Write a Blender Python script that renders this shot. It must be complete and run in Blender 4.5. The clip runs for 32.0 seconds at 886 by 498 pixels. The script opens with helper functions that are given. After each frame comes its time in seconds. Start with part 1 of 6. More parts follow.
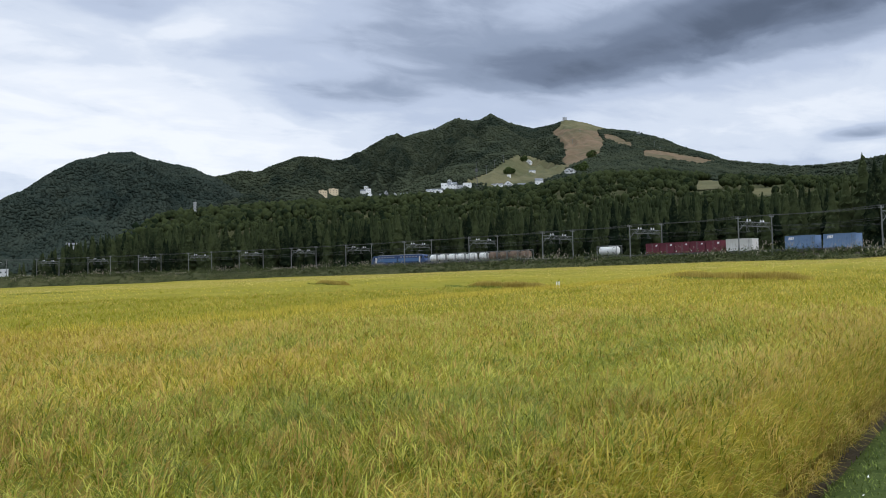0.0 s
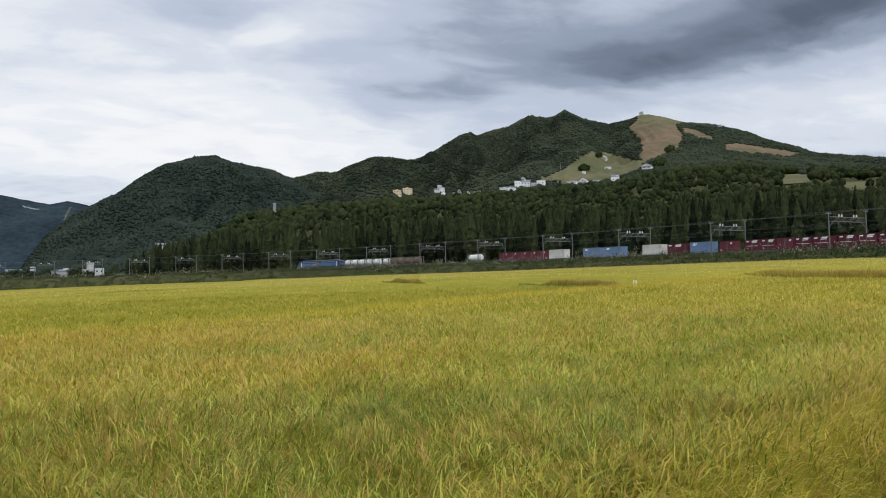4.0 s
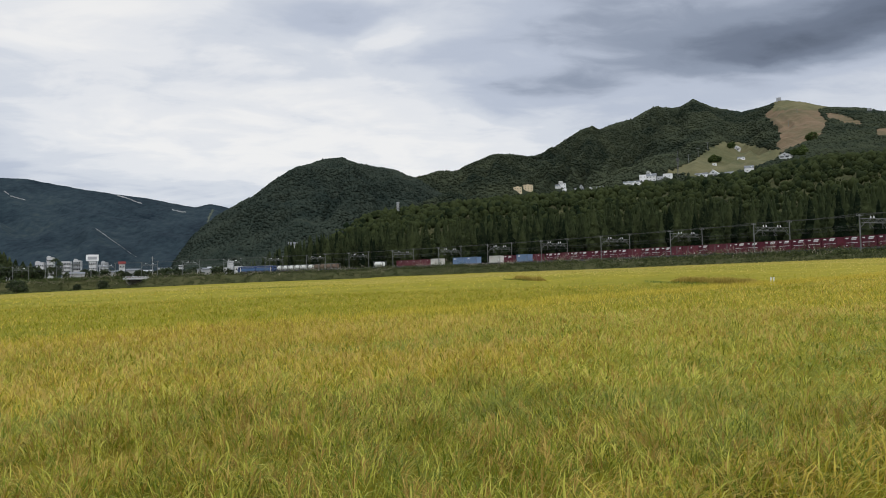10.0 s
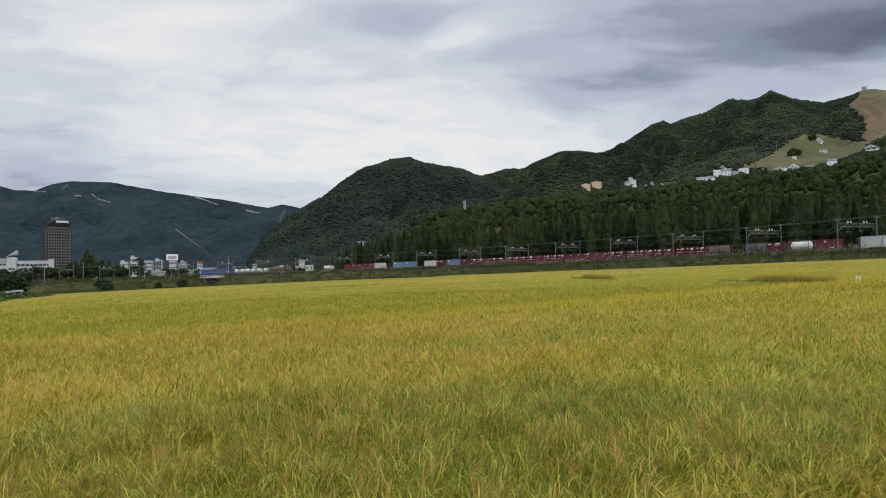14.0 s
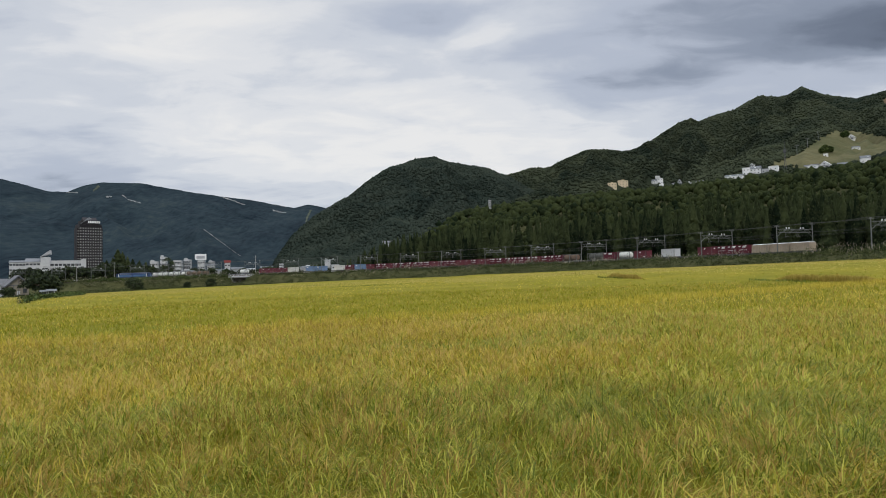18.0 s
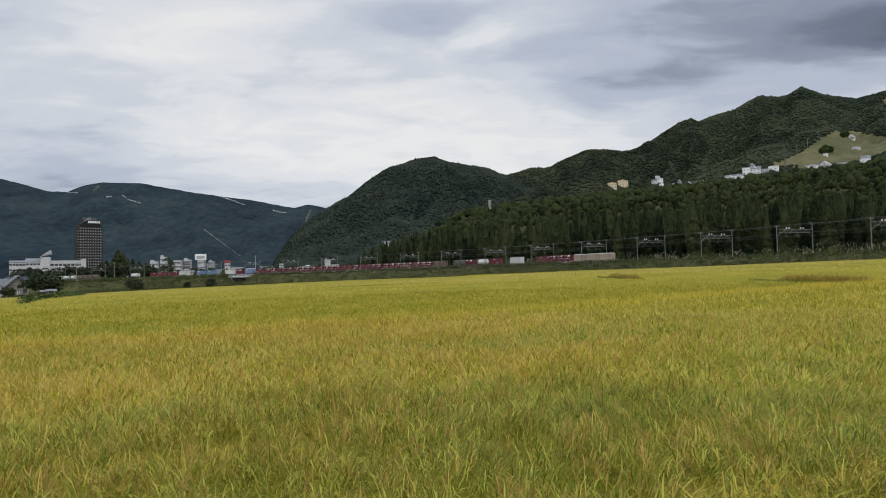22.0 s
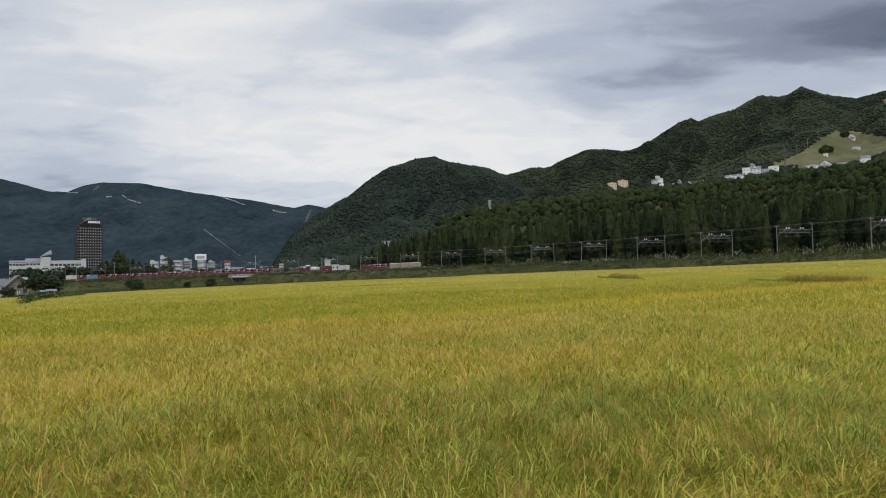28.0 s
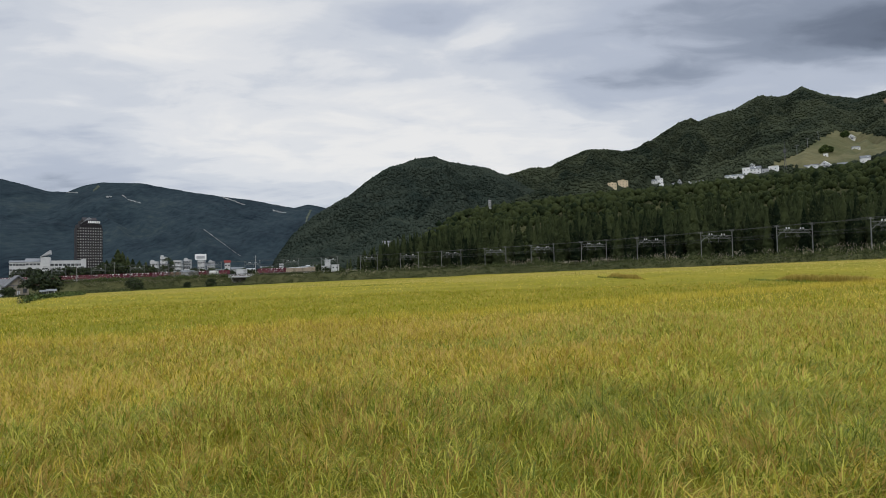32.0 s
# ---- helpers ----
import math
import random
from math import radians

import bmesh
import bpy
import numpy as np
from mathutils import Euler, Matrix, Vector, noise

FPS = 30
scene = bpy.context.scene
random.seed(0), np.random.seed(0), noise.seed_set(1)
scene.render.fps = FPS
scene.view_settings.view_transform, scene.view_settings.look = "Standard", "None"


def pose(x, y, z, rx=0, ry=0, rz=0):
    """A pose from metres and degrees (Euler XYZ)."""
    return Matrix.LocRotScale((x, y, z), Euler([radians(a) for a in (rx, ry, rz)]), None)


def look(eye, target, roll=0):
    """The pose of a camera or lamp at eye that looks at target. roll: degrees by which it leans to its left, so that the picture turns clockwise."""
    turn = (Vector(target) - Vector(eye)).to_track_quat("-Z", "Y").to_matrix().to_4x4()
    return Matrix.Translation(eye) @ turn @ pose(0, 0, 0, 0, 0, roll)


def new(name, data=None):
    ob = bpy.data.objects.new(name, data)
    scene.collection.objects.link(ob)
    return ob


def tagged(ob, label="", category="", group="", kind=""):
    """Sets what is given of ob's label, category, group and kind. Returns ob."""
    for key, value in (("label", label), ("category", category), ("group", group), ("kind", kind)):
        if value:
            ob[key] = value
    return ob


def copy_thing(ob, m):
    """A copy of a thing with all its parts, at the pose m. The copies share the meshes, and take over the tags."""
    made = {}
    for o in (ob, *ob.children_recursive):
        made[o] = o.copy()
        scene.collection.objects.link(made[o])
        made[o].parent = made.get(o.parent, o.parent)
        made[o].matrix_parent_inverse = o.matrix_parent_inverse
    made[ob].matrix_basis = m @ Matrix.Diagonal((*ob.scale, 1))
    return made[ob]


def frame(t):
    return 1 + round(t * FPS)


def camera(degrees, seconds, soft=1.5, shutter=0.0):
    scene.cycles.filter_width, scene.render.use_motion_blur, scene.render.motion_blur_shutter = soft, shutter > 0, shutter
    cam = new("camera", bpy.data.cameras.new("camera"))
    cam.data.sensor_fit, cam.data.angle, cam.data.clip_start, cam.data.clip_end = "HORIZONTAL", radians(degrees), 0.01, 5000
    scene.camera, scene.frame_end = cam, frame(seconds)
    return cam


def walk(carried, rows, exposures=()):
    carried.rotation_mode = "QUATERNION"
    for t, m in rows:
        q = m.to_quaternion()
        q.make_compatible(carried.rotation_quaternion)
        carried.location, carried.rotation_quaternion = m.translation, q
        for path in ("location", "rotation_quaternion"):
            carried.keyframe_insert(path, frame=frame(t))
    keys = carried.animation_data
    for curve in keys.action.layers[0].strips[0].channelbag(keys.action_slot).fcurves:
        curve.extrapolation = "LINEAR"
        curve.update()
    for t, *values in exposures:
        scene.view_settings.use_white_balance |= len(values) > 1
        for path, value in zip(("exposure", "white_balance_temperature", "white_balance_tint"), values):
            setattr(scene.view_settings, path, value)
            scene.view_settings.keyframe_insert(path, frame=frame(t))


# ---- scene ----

cam = camera(64.26, 32.0, soft=0.95)
EYE = 1.9
TURNS = ((0, -23.17), (0.5, -22.62), (1, -21.68), (1.5, -20.82), (2, -20.08), (2.5, -19.40), (3, -18.77),
         (3.5, -18.04), (4.2, -16.84), (4.9, -15.53), (5.5, -14.34), (6, -13.39), (6.5, -12.37), (7, -11.76), (7.5, -10.95), (8, -10.22),
         (8.5, -9.43), (9, -8.65), (9.5, -8.20), (10, -7.39), (10.5, -6.82), (11, -6.20), (11.5, -5.47),
         (12, -4.83), (12.5, -4.19), (13, -3.43), (13.5, -2.69), (14, -1.95), (14.5, -0.94), (15.1, -0.15), (15.7, 0.07),
         (16.5, 0.089), (17, 0.089), (32, 0.089))
walk(cam, [(t, pose(0, 0, EYE, 92.50, 1.28, a)) for t, a in TURNS], exposures=((0, 0.12, 6100, 10), (3, 0.08, 6300, 10), (6, 0.04, 6550, 10), (17, -0.12, 6550, 10), (32, -0.12, 6550, 10)))

# ---- sky and sun ----
def vec(az, el):
    a, e = radians(az), radians(el)
    return (math.sin(a) * math.cos(e), math.cos(a) * math.cos(e), math.sin(e))


def build_sky():
    world = bpy.data.worlds.new("overcast_sky")
    scene.world = world
    world.use_nodes = True
    nt = world.node_tree
    nt.nodes.clear()
    N, Lk = nt.nodes.new, nt.links.new

    def math_node(op, a, b=0.0, clamp=False):
        n = N("ShaderNodeMath")
        n.operation, n.use_clamp = op, clamp
        for i, v in enumerate((a, b)):
            if hasattr(v, "is_linked"):
                Lk(v, n.inputs[i])
            else:
                n.inputs[i].default_value = v
        return n.outputs[0]

    co = N("ShaderNodeTexCoord").outputs["Generated"]
    sep = N("ShaderNodeSeparateXYZ")
    Lk(co, sep.inputs[0])
    up = math_node("MAXIMUM", sep.outputs[2], 0.0)
    den = math_node("ADD", up, 0.16)
    comb = N("ShaderNodeCombineXYZ")
    Lk(math_node("DIVIDE", sep.outputs[0], den), comb.inputs[0])
    Lk(math_node("DIVIDE", sep.outputs[1], den), comb.inputs[1])

    def cloud(scale, detail, shift, rot, stretch):
        mp = N("ShaderNodeMapping")
        mp.inputs["Location"].default_value = shift
        mp.inputs["Rotation"].default_value = (0, 0, rot)
        mp.inputs["Scale"].default_value = stretch
        Lk(comb.outputs[0], mp.inputs[0])
        n = N("ShaderNodeTexNoise")
        n.inputs["Scale"].default_value, n.inputs["Detail"].default_value = scale, detail
        n.inputs["Roughness"].default_value, n.inputs["Distortion"].default_value = 0.55, 0.5
        Lk(mp.outputs[0], n.inputs[0])
        return n.outputs[0]

    def lobe(az, el, wide, high, tilt=0.0, keel=0.0):
        """A soft mass of cloud about one direction."""
        f = Vector(vec(az, el))
        r = f.cross(Vector((0, 0, 1))).normalized()
        u = r.cross(f)
        c, s = math.cos(radians(tilt)), math.sin(radians(tilt))
        a, b = r * c + u * s, u * c - r * s
        out = []
        for v, w in ((a, wide), (b, high)):
            d = N("ShaderNodeVectorMath")
            d.operation = "DOT_PRODUCT"
            Lk(co, d.inputs[0])
            d.inputs[1].default_value = v
            q = math_node("DIVIDE", d.outputs["Value"], math.sin(radians(w)))
            out.append(math_node("MULTIPLY", q, q))
        low = math_node("ADD", math_node("ADD", q, keel), math_node("MULTIPLY", math_node("SUBTRACT", fine, 0.5), 0.9))
        d = N("ShaderNodeVectorMath")
        d.operation = "DOT_PRODUCT"
        Lk(co, d.inputs[0])
        d.inputs[1].default_value = f
        front = math_node("GREATER_THAN", d.outputs["Value"], 0.0)
        far = math_node("POWER", math_node("ADD", *out), 1.5)
        soft = math_node("MULTIPLY", math_node("POWER", 2.718, math_node("MULTIPLY", far, -1.0)), front)
        if keel:
            # a flat, sharper underside
            soft = math_node("MULTIPLY", soft, math_node("MULTIPLY", low, 1.25, True))
        return soft

    big = cloud(0.85, 3.0, (3.1, 1.7, 0), 0.5, (1, 1.7, 1))
    fine = cloud(2.6, 9.0, (0.4, 5.2, 0), -0.25, (1, 1.25, 1))
    # long soft rolls, and the small ragged lumps along them
    rolls = cloud(1.5, 5.0, (7.3, 2.9, 0), 0.18, (0.55, 1.5, 1))
    lumps = cloud(6.5, 7.0, (1.9, 8.4, 0), 0.1, (0.8, 1.3, 1))
    body = math_node("ADD", math_node("ADD", math_node("MULTIPLY", big, 0.38), math_node("MULTIPLY", fine, 0.30)), 0.14)
    body = math_node("ADD", body, math_node("ADD", math_node("MULTIPLY", rolls, 0.09), math_node("MULTIPLY", lumps, 0.17)))
    for az, el, wide, high, tilt, gain, keel in [(*v, 0.0)[:7] for v in SKY_MASSES]:
        ragged = math_node("ADD", math_node("MULTIPLY", fine, 1.7), 0.15)
        body = math_node("ADD", body, math_node("MULTIPLY", math_node("MULTIPLY", lobe(az, el, wide, high, tilt, keel), ragged), gain))
    ramp = N("ShaderNodeValToRGB")
    ramp.color_ramp.interpolation = "EASE"
    els = ramp.color_ramp.elements
    els[0].position, els[0].color = 0.02, (0.098, 0.118, 0.16, 1)
    els[1].position, els[1].color = 0.88, (0.90, 0.90, 0.90, 1)
    for p, c in ((0.22, (0.165, 0.196, 0.262, 1)), (0.37, (0.285, 0.33, 0.42, 1)), (0.50, (0.50, 0.553, 0.66, 1)), (0.63, (0.67, 0.71, 0.78, 1)), (0.73, (0.80, 0.82, 0.855, 1))):
        els.new(p).color = c
    Lk(body, ramp.inputs[0])
    sky = N("ShaderNodeTexSky")
    sky.sky_type, sky.sun_disc = "NISHITA", False
    sky.sun_elevation, sky.sun_rotation = radians(SUN_EL), radians(SUN_AZ)
    blue = N("ShaderNodeMix")
    blue.data_type = "RGBA"
    blue.inputs["Factor"].default_value = 0.06
    Lk(ramp.outputs[0], blue.inputs[6])
    dim = N("ShaderNodeVectorMath")
    dim.operation = "SCALE"
    dim.inputs[3].default_value = 0.12
    Lk(sky.outputs[0], dim.inputs[0])
    Lk(dim.outputs[0], blue.inputs[7])
    bg = N("ShaderNodeBackground")
    # an overcast sky is brighter overhead than towards the horizon
    high = math_node("MULTIPLY", math_node("SUBTRACT", up, 0.42), 3.0, True)
    Lk(math_node("ADD", math_node("MULTIPLY", high, OVERHEAD), SKY_GAIN), bg.inputs["Strength"])
    Lk(blue.outputs[2], bg.inputs["Color"])
    out = N("ShaderNodeOutputWorld")
    Lk(bg.outputs[0], out.inputs[0])


SUN_AZ, SUN_EL = 165.0, 46.0
SKY_GAIN, OVERHEAD = 1.0, 1.35
# clouds: bearing, height, width, depth, tilt, how much darker or brighter, flatness of the underside
SKY_MASSES = [(51, 17.8, 15, 4.0, 4, -0.34, 0.78), (58, 21, 14, 4.5, 4, -0.24, 0.8), (37, 16.2, 8, 2.0, 5, -0.10, 0.75), (22, 18.0, 12, 3.8, 0, -0.12), (49, 11.6, 9, 1.5, 4, 0.05), (54.6, 9.6, 3.0, 0.6, 0, -0.26), (49, 7.6, 8, 0.5, 0, -0.07), (35, 17.0, 17, 4.5, 0, -0.11)]
SKY_MASSES += [(15, 15.2, 10, 1.4, 3, -0.10), (31, 16.4, 5, 2.4, 0, -0.10), (-3.0, 20.4, 8.0, 1.7, 4, -0.14), (20, 21.5, 12, 2.0, 8, -0.07), (9, 18.2, 6, 0.9, 5, -0.07), (26, 12.8, 7, 0.9, 2, -0.08)]
SKY_MASSES += [(-25, 16.1, 5, 0.6, 0, -0.07), (-7.5, 15.7, 4.5, 0.6, 6, -0.10), (3.8, 19.5, 3.4, 1.2, 20, 0.12), (-18, 18.5, 13, 3.4, 0, 0.19), (-6, 11, 20, 4.6, 0, 0.24), (-31, 9, 12, 4, 0, -0.10), (-21, 8, 12, 2.6, 0, -0.06)]
build_sky()
lamp = bpy.data.lights.new("sun", "SUN")
lamp.energy, lamp.angle, lamp.color = 1.1, radians(25), (1.0, 0.96, 0.9)
new("sun", lamp).matrix_world = look(tuple(500 * c for c in vec(SUN_AZ, SUN_EL)), (0, 0, 0))

# ---- materials ----
def mat(name, c1, c2, scale=4.0, rough=0.8, bump=0.2, metal=0.0, big=0.15, c3=None, island=0.0, stretch=(1, 1, 1), leafy=False, spec=0.3, single=0.5):
    """A surface of two (three) tones at two scales, with fine relief. island: how far single pieces differ."""
    m = bpy.data.materials.new(name)
    m.use_nodes = True
    nt = m.node_tree
    N, Lk = nt.nodes.new, nt.links.new
    b = nt.nodes["Principled BSDF"]
    b.inputs["Roughness"].default_value, b.inputs["Metallic"].default_value = rough, metal
    b.inputs["Specular IOR Level"].default_value = spec
    co = N("ShaderNodeTexCoord")
    mp = N("ShaderNodeMapping")
    mp.inputs["Scale"].default_value = stretch
    Lk(co.outputs["Object"], mp.inputs[0])

    def noise_at(s, detail):
        n = N("ShaderNodeTexNoise")
        n.inputs["Scale"].default_value, n.inputs["Detail"].default_value = s, detail
        n.inputs["Roughness"].default_value = 0.6
        Lk(mp.outputs[0], n.inputs[0])
        return n.outputs[0]

    def add(a, bb, op="ADD"):
        n = N("ShaderNodeMath")
        n.operation = op
        for i, v in enumerate((a, bb)):
            if hasattr(v, "is_linked"):
                Lk(v, n.inputs[i])
            else:
                n.inputs[i].default_value = v
        return n.outputs[0]

    fine, wide = noise_at(scale, 5), noise_at(scale * big, 3)
    f = add(add(fine, 0.5, "MULTIPLY"), add(wide, 0.5, "MULTIPLY"))
    if island:
        g = N("ShaderNodeNewGeometry")
        f = add(f, add(add(g.outputs["Random Per Island"], 0.5, "SUBTRACT"), island, "MULTIPLY"))
        oi = N("ShaderNodeObjectInfo")
        f = add(f, add(add(oi.outputs["Random"], 0.5, "SUBTRACT"), island * single, "MULTIPLY"))
    ramp = N("ShaderNodeValToRGB")
    e = ramp.color_ramp.elements
    e[0].position, e[0].color = 0.32, (*c1, 1)
    e[1].position, e[1].color = 0.68, (*c2, 1)
    if c3:
        e[1].position = 0.55
        e.new(0.76).color = (*c3, 1)
    Lk(f, ramp.inputs[0])
    Lk(ramp.outputs[0], b.inputs["Base Color"])
    if leafy:
        tr, mx = N("ShaderNodeBsdfTranslucent"), N("ShaderNodeMixShader")
        Lk(ramp.outputs[0], tr.inputs["Color"])
        mx.inputs[0].default_value = 0.4
        Lk(b.outputs[0], mx.inputs[1])
        Lk(tr.outputs[0], mx.inputs[2])
        Lk(mx.outputs[0], nt.nodes["Material Output"].inputs["Surface"])
    if bump:
        bp = N("ShaderNodeBump")
        bp.inputs["Strength"].default_value, bp.inputs["Distance"].default_value = bump, 0.35 / scale
        Lk(fine, bp.inputs["Height"])
        Lk(bp.outputs[0], b.inputs["Normal"])
    return m


def glass_mat(name, c):
    m = mat(name, c, tuple(v * 1.3 for v in c), 2.0, 0.08, 0.0, spec=0.6)
    return m


M_RICE_BED = mat("rice_canopy", (0.145, 0.145, 0.014), (0.29, 0.24, 0.03), 0.7, 0.9, 0.9, big=0.12, stretch=(0.5, 1, 1), spec=0.05)
M_PANICLE = mat("rice_panicle", (0.30, 0.205, 0.042), (0.54, 0.39, 0.105), 0.6, 0.6, 0.0, island=0.7, leafy=True, spec=0.15)
M_LEAF_PALE = mat("laid_rice_leaf", (0.105, 0.138, 0.014), (0.31, 0.335, 0.050), 2.0, 0.5, 0.0, island=0.8, big=0.25, leafy=True, spec=0.2)
M_LEAF = mat("rice_leaf", (0.21, 0.22, 0.014), (0.395, 0.340, 0.030), 2.0, 0.5, 0.0, island=0.7, big=0.22, c3=(0.60, 0.46, 0.085), stretch=(0.7, 1, 1), leafy=True, spec=0.15)
M_LEAF_GREEN = mat("green_rice_leaf", (0.140, 0.178, 0.014), (0.330, 0.340, 0.036), 2.0, 0.5, 0.0, island=0.85, big=0.25, c3=(0.52, 0.49, 0.09), leafy=True, spec=0.15)
M_LEAF_OLIVE = mat("olive_rice_leaf", (0.17, 0.185, 0.013), (0.30, 0.285, 0.024), 1.0, 0.6, 0.0, island=0.5, big=0.2, stretch=(0.5, 1, 1), leafy=True, spec=0.05)
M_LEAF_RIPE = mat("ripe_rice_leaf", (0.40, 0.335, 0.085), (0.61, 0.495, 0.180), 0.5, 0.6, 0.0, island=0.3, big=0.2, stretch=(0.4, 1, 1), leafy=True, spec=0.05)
M_TIP = mat("ripe_rice_tip", (0.47, 0.385, 0.05), (0.68, 0.53, 0.095), 0.8, 0.6, 0.0, island=0.5, leafy=True, spec=0.1)
M_STALK = mat("rice_stalk", (0.31, 0.24, 0.055), (0.56, 0.44, 0.12), 5.0, 0.85, 0.2, island=0.5, leafy=True, spec=0.05)
M_GROUND = mat("grassy_soil", (0.036, 0.044, 0.018), (0.088, 0.085, 0.036), 0.25, 0.95, 0.6, big=0.12, spec=0.05)
M_CLOVER = mat("clover_sward", (0.026, 0.042, 0.011), (0.092, 0.118, 0.030), 22.0, 0.95, 0.9, big=0.1, spec=0.05)
M_VERGE = mat("clover_verge", (0.070, 0.105, 0.022), (0.185, 0.230, 0.055), 6.0, 0.9, 0.4, island=0.6, spec=0.1)
M_SOIL = mat("damp_paddy_soil", (0.030, 0.024, 0.014), (0.085, 0.066, 0.040), 9.0, 0.9, 0.9, big=0.2, spec=0.2)
M_WEED = mat("bank_weeds", (0.036, 0.048, 0.018), (0.150, 0.162, 0.066), 0.4, 0.9, 0.3, island=0.8, big=0.15, spec=0.05)
M_PLUME = mat("pampas_plume", (0.24, 0.205, 0.155), (0.42, 0.37, 0.29), 2.0, 0.9, 0.0, island=0.6, leafy=True, spec=0.05)
M_CEDAR = mat("cedar_foliage", (0.013, 0.022, 0.011), (0.056, 0.072, 0.030), 0.6, 0.9, 0.5, island=0.4, big=0.12, spec=0.03, leafy=True)
M_CEDAR_TREE = mat("cedar_boughs", (0.011, 0.019, 0.010), (0.073, 0.091, 0.038), 22.0, 0.9, 1.0, island=0.3, big=0.22, spec=0.03, leafy=True, single=1.2)
M_HEDGE = mat("hedge_leaves", (0.030, 0.048, 0.015), (0.085, 0.115, 0.032), 0.8, 0.85, 0.2, island=0.6, big=0.2, spec=0.1)
M_WOODS = mat("mountain_forest", (0.0145, 0.0215, 0.0150), (0.050, 0.058, 0.033), 0.012, 0.95, 0.25, island=0.13, big=0.25, spec=0.02)
M_BROAD = mat("broadleaf_forest", (0.012, 0.021, 0.010), (0.051, 0.064, 0.024), 0.2, 0.9, 0.5, island=0.5, big=0.05, spec=0.02, leafy=True)
M_HILL = mat("hill_forest", (0.0145, 0.0225, 0.0185), (0.038, 0.047, 0.034), 0.016, 0.95, 0.25, island=0.11, big=0.25, spec=0.02)
# the blue of the haze over the far range is mixed into this colour
M_FAR = mat("far_hazy_forest", (0.0062, 0.0113, 0.0172), (0.023, 0.036, 0.043), 0.05, 0.98, 0.35, big=0.08, spec=0.02, c3=(0.048, 0.062, 0.057), stretch=(1, 0.28, 1))
M_SLOPE = mat("mown_piste_grass", (0.060, 0.068, 0.031), (0.118, 0.108, 0.054), 0.02, 0.95, 0.4, c3=(0.165, 0.135, 0.080), big=0.3, spec=0.05)
M_BARE = mat("bare_piste_earth", (0.062, 0.068, 0.032), (0.140, 0.100, 0.060), 0.018, 0.95, 0.4, c3=(0.190, 0.130, 0.086), big=0.35, spec=0.05)
M_CUT = mat("dull_clearing", (0.050, 0.062, 0.046), (0.088, 0.098, 0.072), 0.05, 0.95, 0.3, spec=0.05)
M_SCAR = mat("pale_scree", (0.07, 0.08, 0.08), (0.38, 0.38, 0.37), 0.045, 0.95, 0.3, spec=0.05)
M_BARK = mat("bark", (0.06, 0.045, 0.03), (0.14, 0.10, 0.07), 5.0, 0.9, 0.6)
M_BALLAST = mat("ballast", (0.10, 0.09, 0.08), (0.22, 0.20, 0.18), 6.0, 0.95, 0.8)
M_RAIL = mat("worn_rail", (0.14, 0.10, 0.08), (0.26, 0.21, 0.18), 3.0, 0.5, 0.1, metal=0.7)
M_CONCRETE = mat("weathered_concrete", (0.26, 0.26, 0.25), (0.42, 0.42, 0.40), 2.0, 0.9, 0.3)
M_MAST = mat("galvanised_mast", (0.115, 0.12, 0.115), (0.20, 0.21, 0.20), 3.0, 0.6, 0.1, metal=0.2)
M_INSUL = mat("white_insulator", (0.75, 0.76, 0.76), (0.86, 0.86, 0.85), 5.0, 0.25, 0.0)
M_WIRE = mat("copper_wire", (0.05, 0.055, 0.05), (0.10, 0.10, 0.09), 5.0, 0.6, 0.0, metal=0.4)

# ---- mesh helpers ----
def mesh_of(name, verts, faces, material, smooth=False):
    """One mesh from arrays: verts (n, 3), faces (m, k) of one size k. material: one, or (list, index per face)."""
    verts, faces = np.asarray(verts, dtype=np.float32), np.asarray(faces, dtype=np.int32)
    me = bpy.data.meshes.new(name)
    n, k = faces.shape
    me.vertices.add(len(verts))
    me.vertices.foreach_set("co", verts.ravel())
    me.loops.add(n * k)
    me.loops.foreach_set("vertex_index", faces.ravel())
    me.polygons.add(n)
    me.polygons.foreach_set("loop_start", np.arange(0, n * k, k, dtype=np.int32))
    me.polygons.foreach_set("use_smooth", np.full(n, smooth, dtype=bool))
    if isinstance(material, tuple):
        for m in material[0]:
            me.materials.append(m)
        me.polygons.foreach_set("material_index", np.asarray(material[1], dtype=np.int32))
    else:
        me.materials.append(material)
    me.update(calc_edges=True)
    me.validate()
    return me


def part(name, bm, material, parent=None, label="", smooth=False):
    """Links a bmesh as one mesh object, under a thing or a part."""
    me = bpy.data.meshes.new(name)
    if smooth:
        for f in bm.faces:
            f.smooth = True
    bm.to_mesh(me)
    bm.free()
    me.materials.append(material)
    ob = new(name, me)
    ob.parent = parent
    return tagged(ob, label)


def mesh_part(name, me, parent=None, label=""):
    ob = new(name, me)
    ob.parent = parent
    return tagged(ob, label)


def box(bm, x0, x1, y0, y1, z0, z1, bevel=0.0, m=None):
    """A box, with its edges bevelled."""
    g = bmesh.ops.create_cube(bm, size=1.0)
    vs = g["verts"]
    for v in vs:
        v.co = Vector((x0 + (v.co.x + 0.5) * (x1 - x0), y0 + (v.co.y + 0.5) * (y1 - y0), z0 + (v.co.z + 0.5) * (z1 - z0)))
    if bevel:
        es = list({e for v in vs for e in v.link_edges})
        r = bmesh.ops.bevel(bm, geom=es, offset=bevel, segments=1, affect="EDGES")
        vs = list({v for f in r["faces"] for v in f.verts} | {v for v in vs if v.is_valid})
    if m is not None:
        bmesh.ops.transform(bm, matrix=m, verts=vs)
    return bm


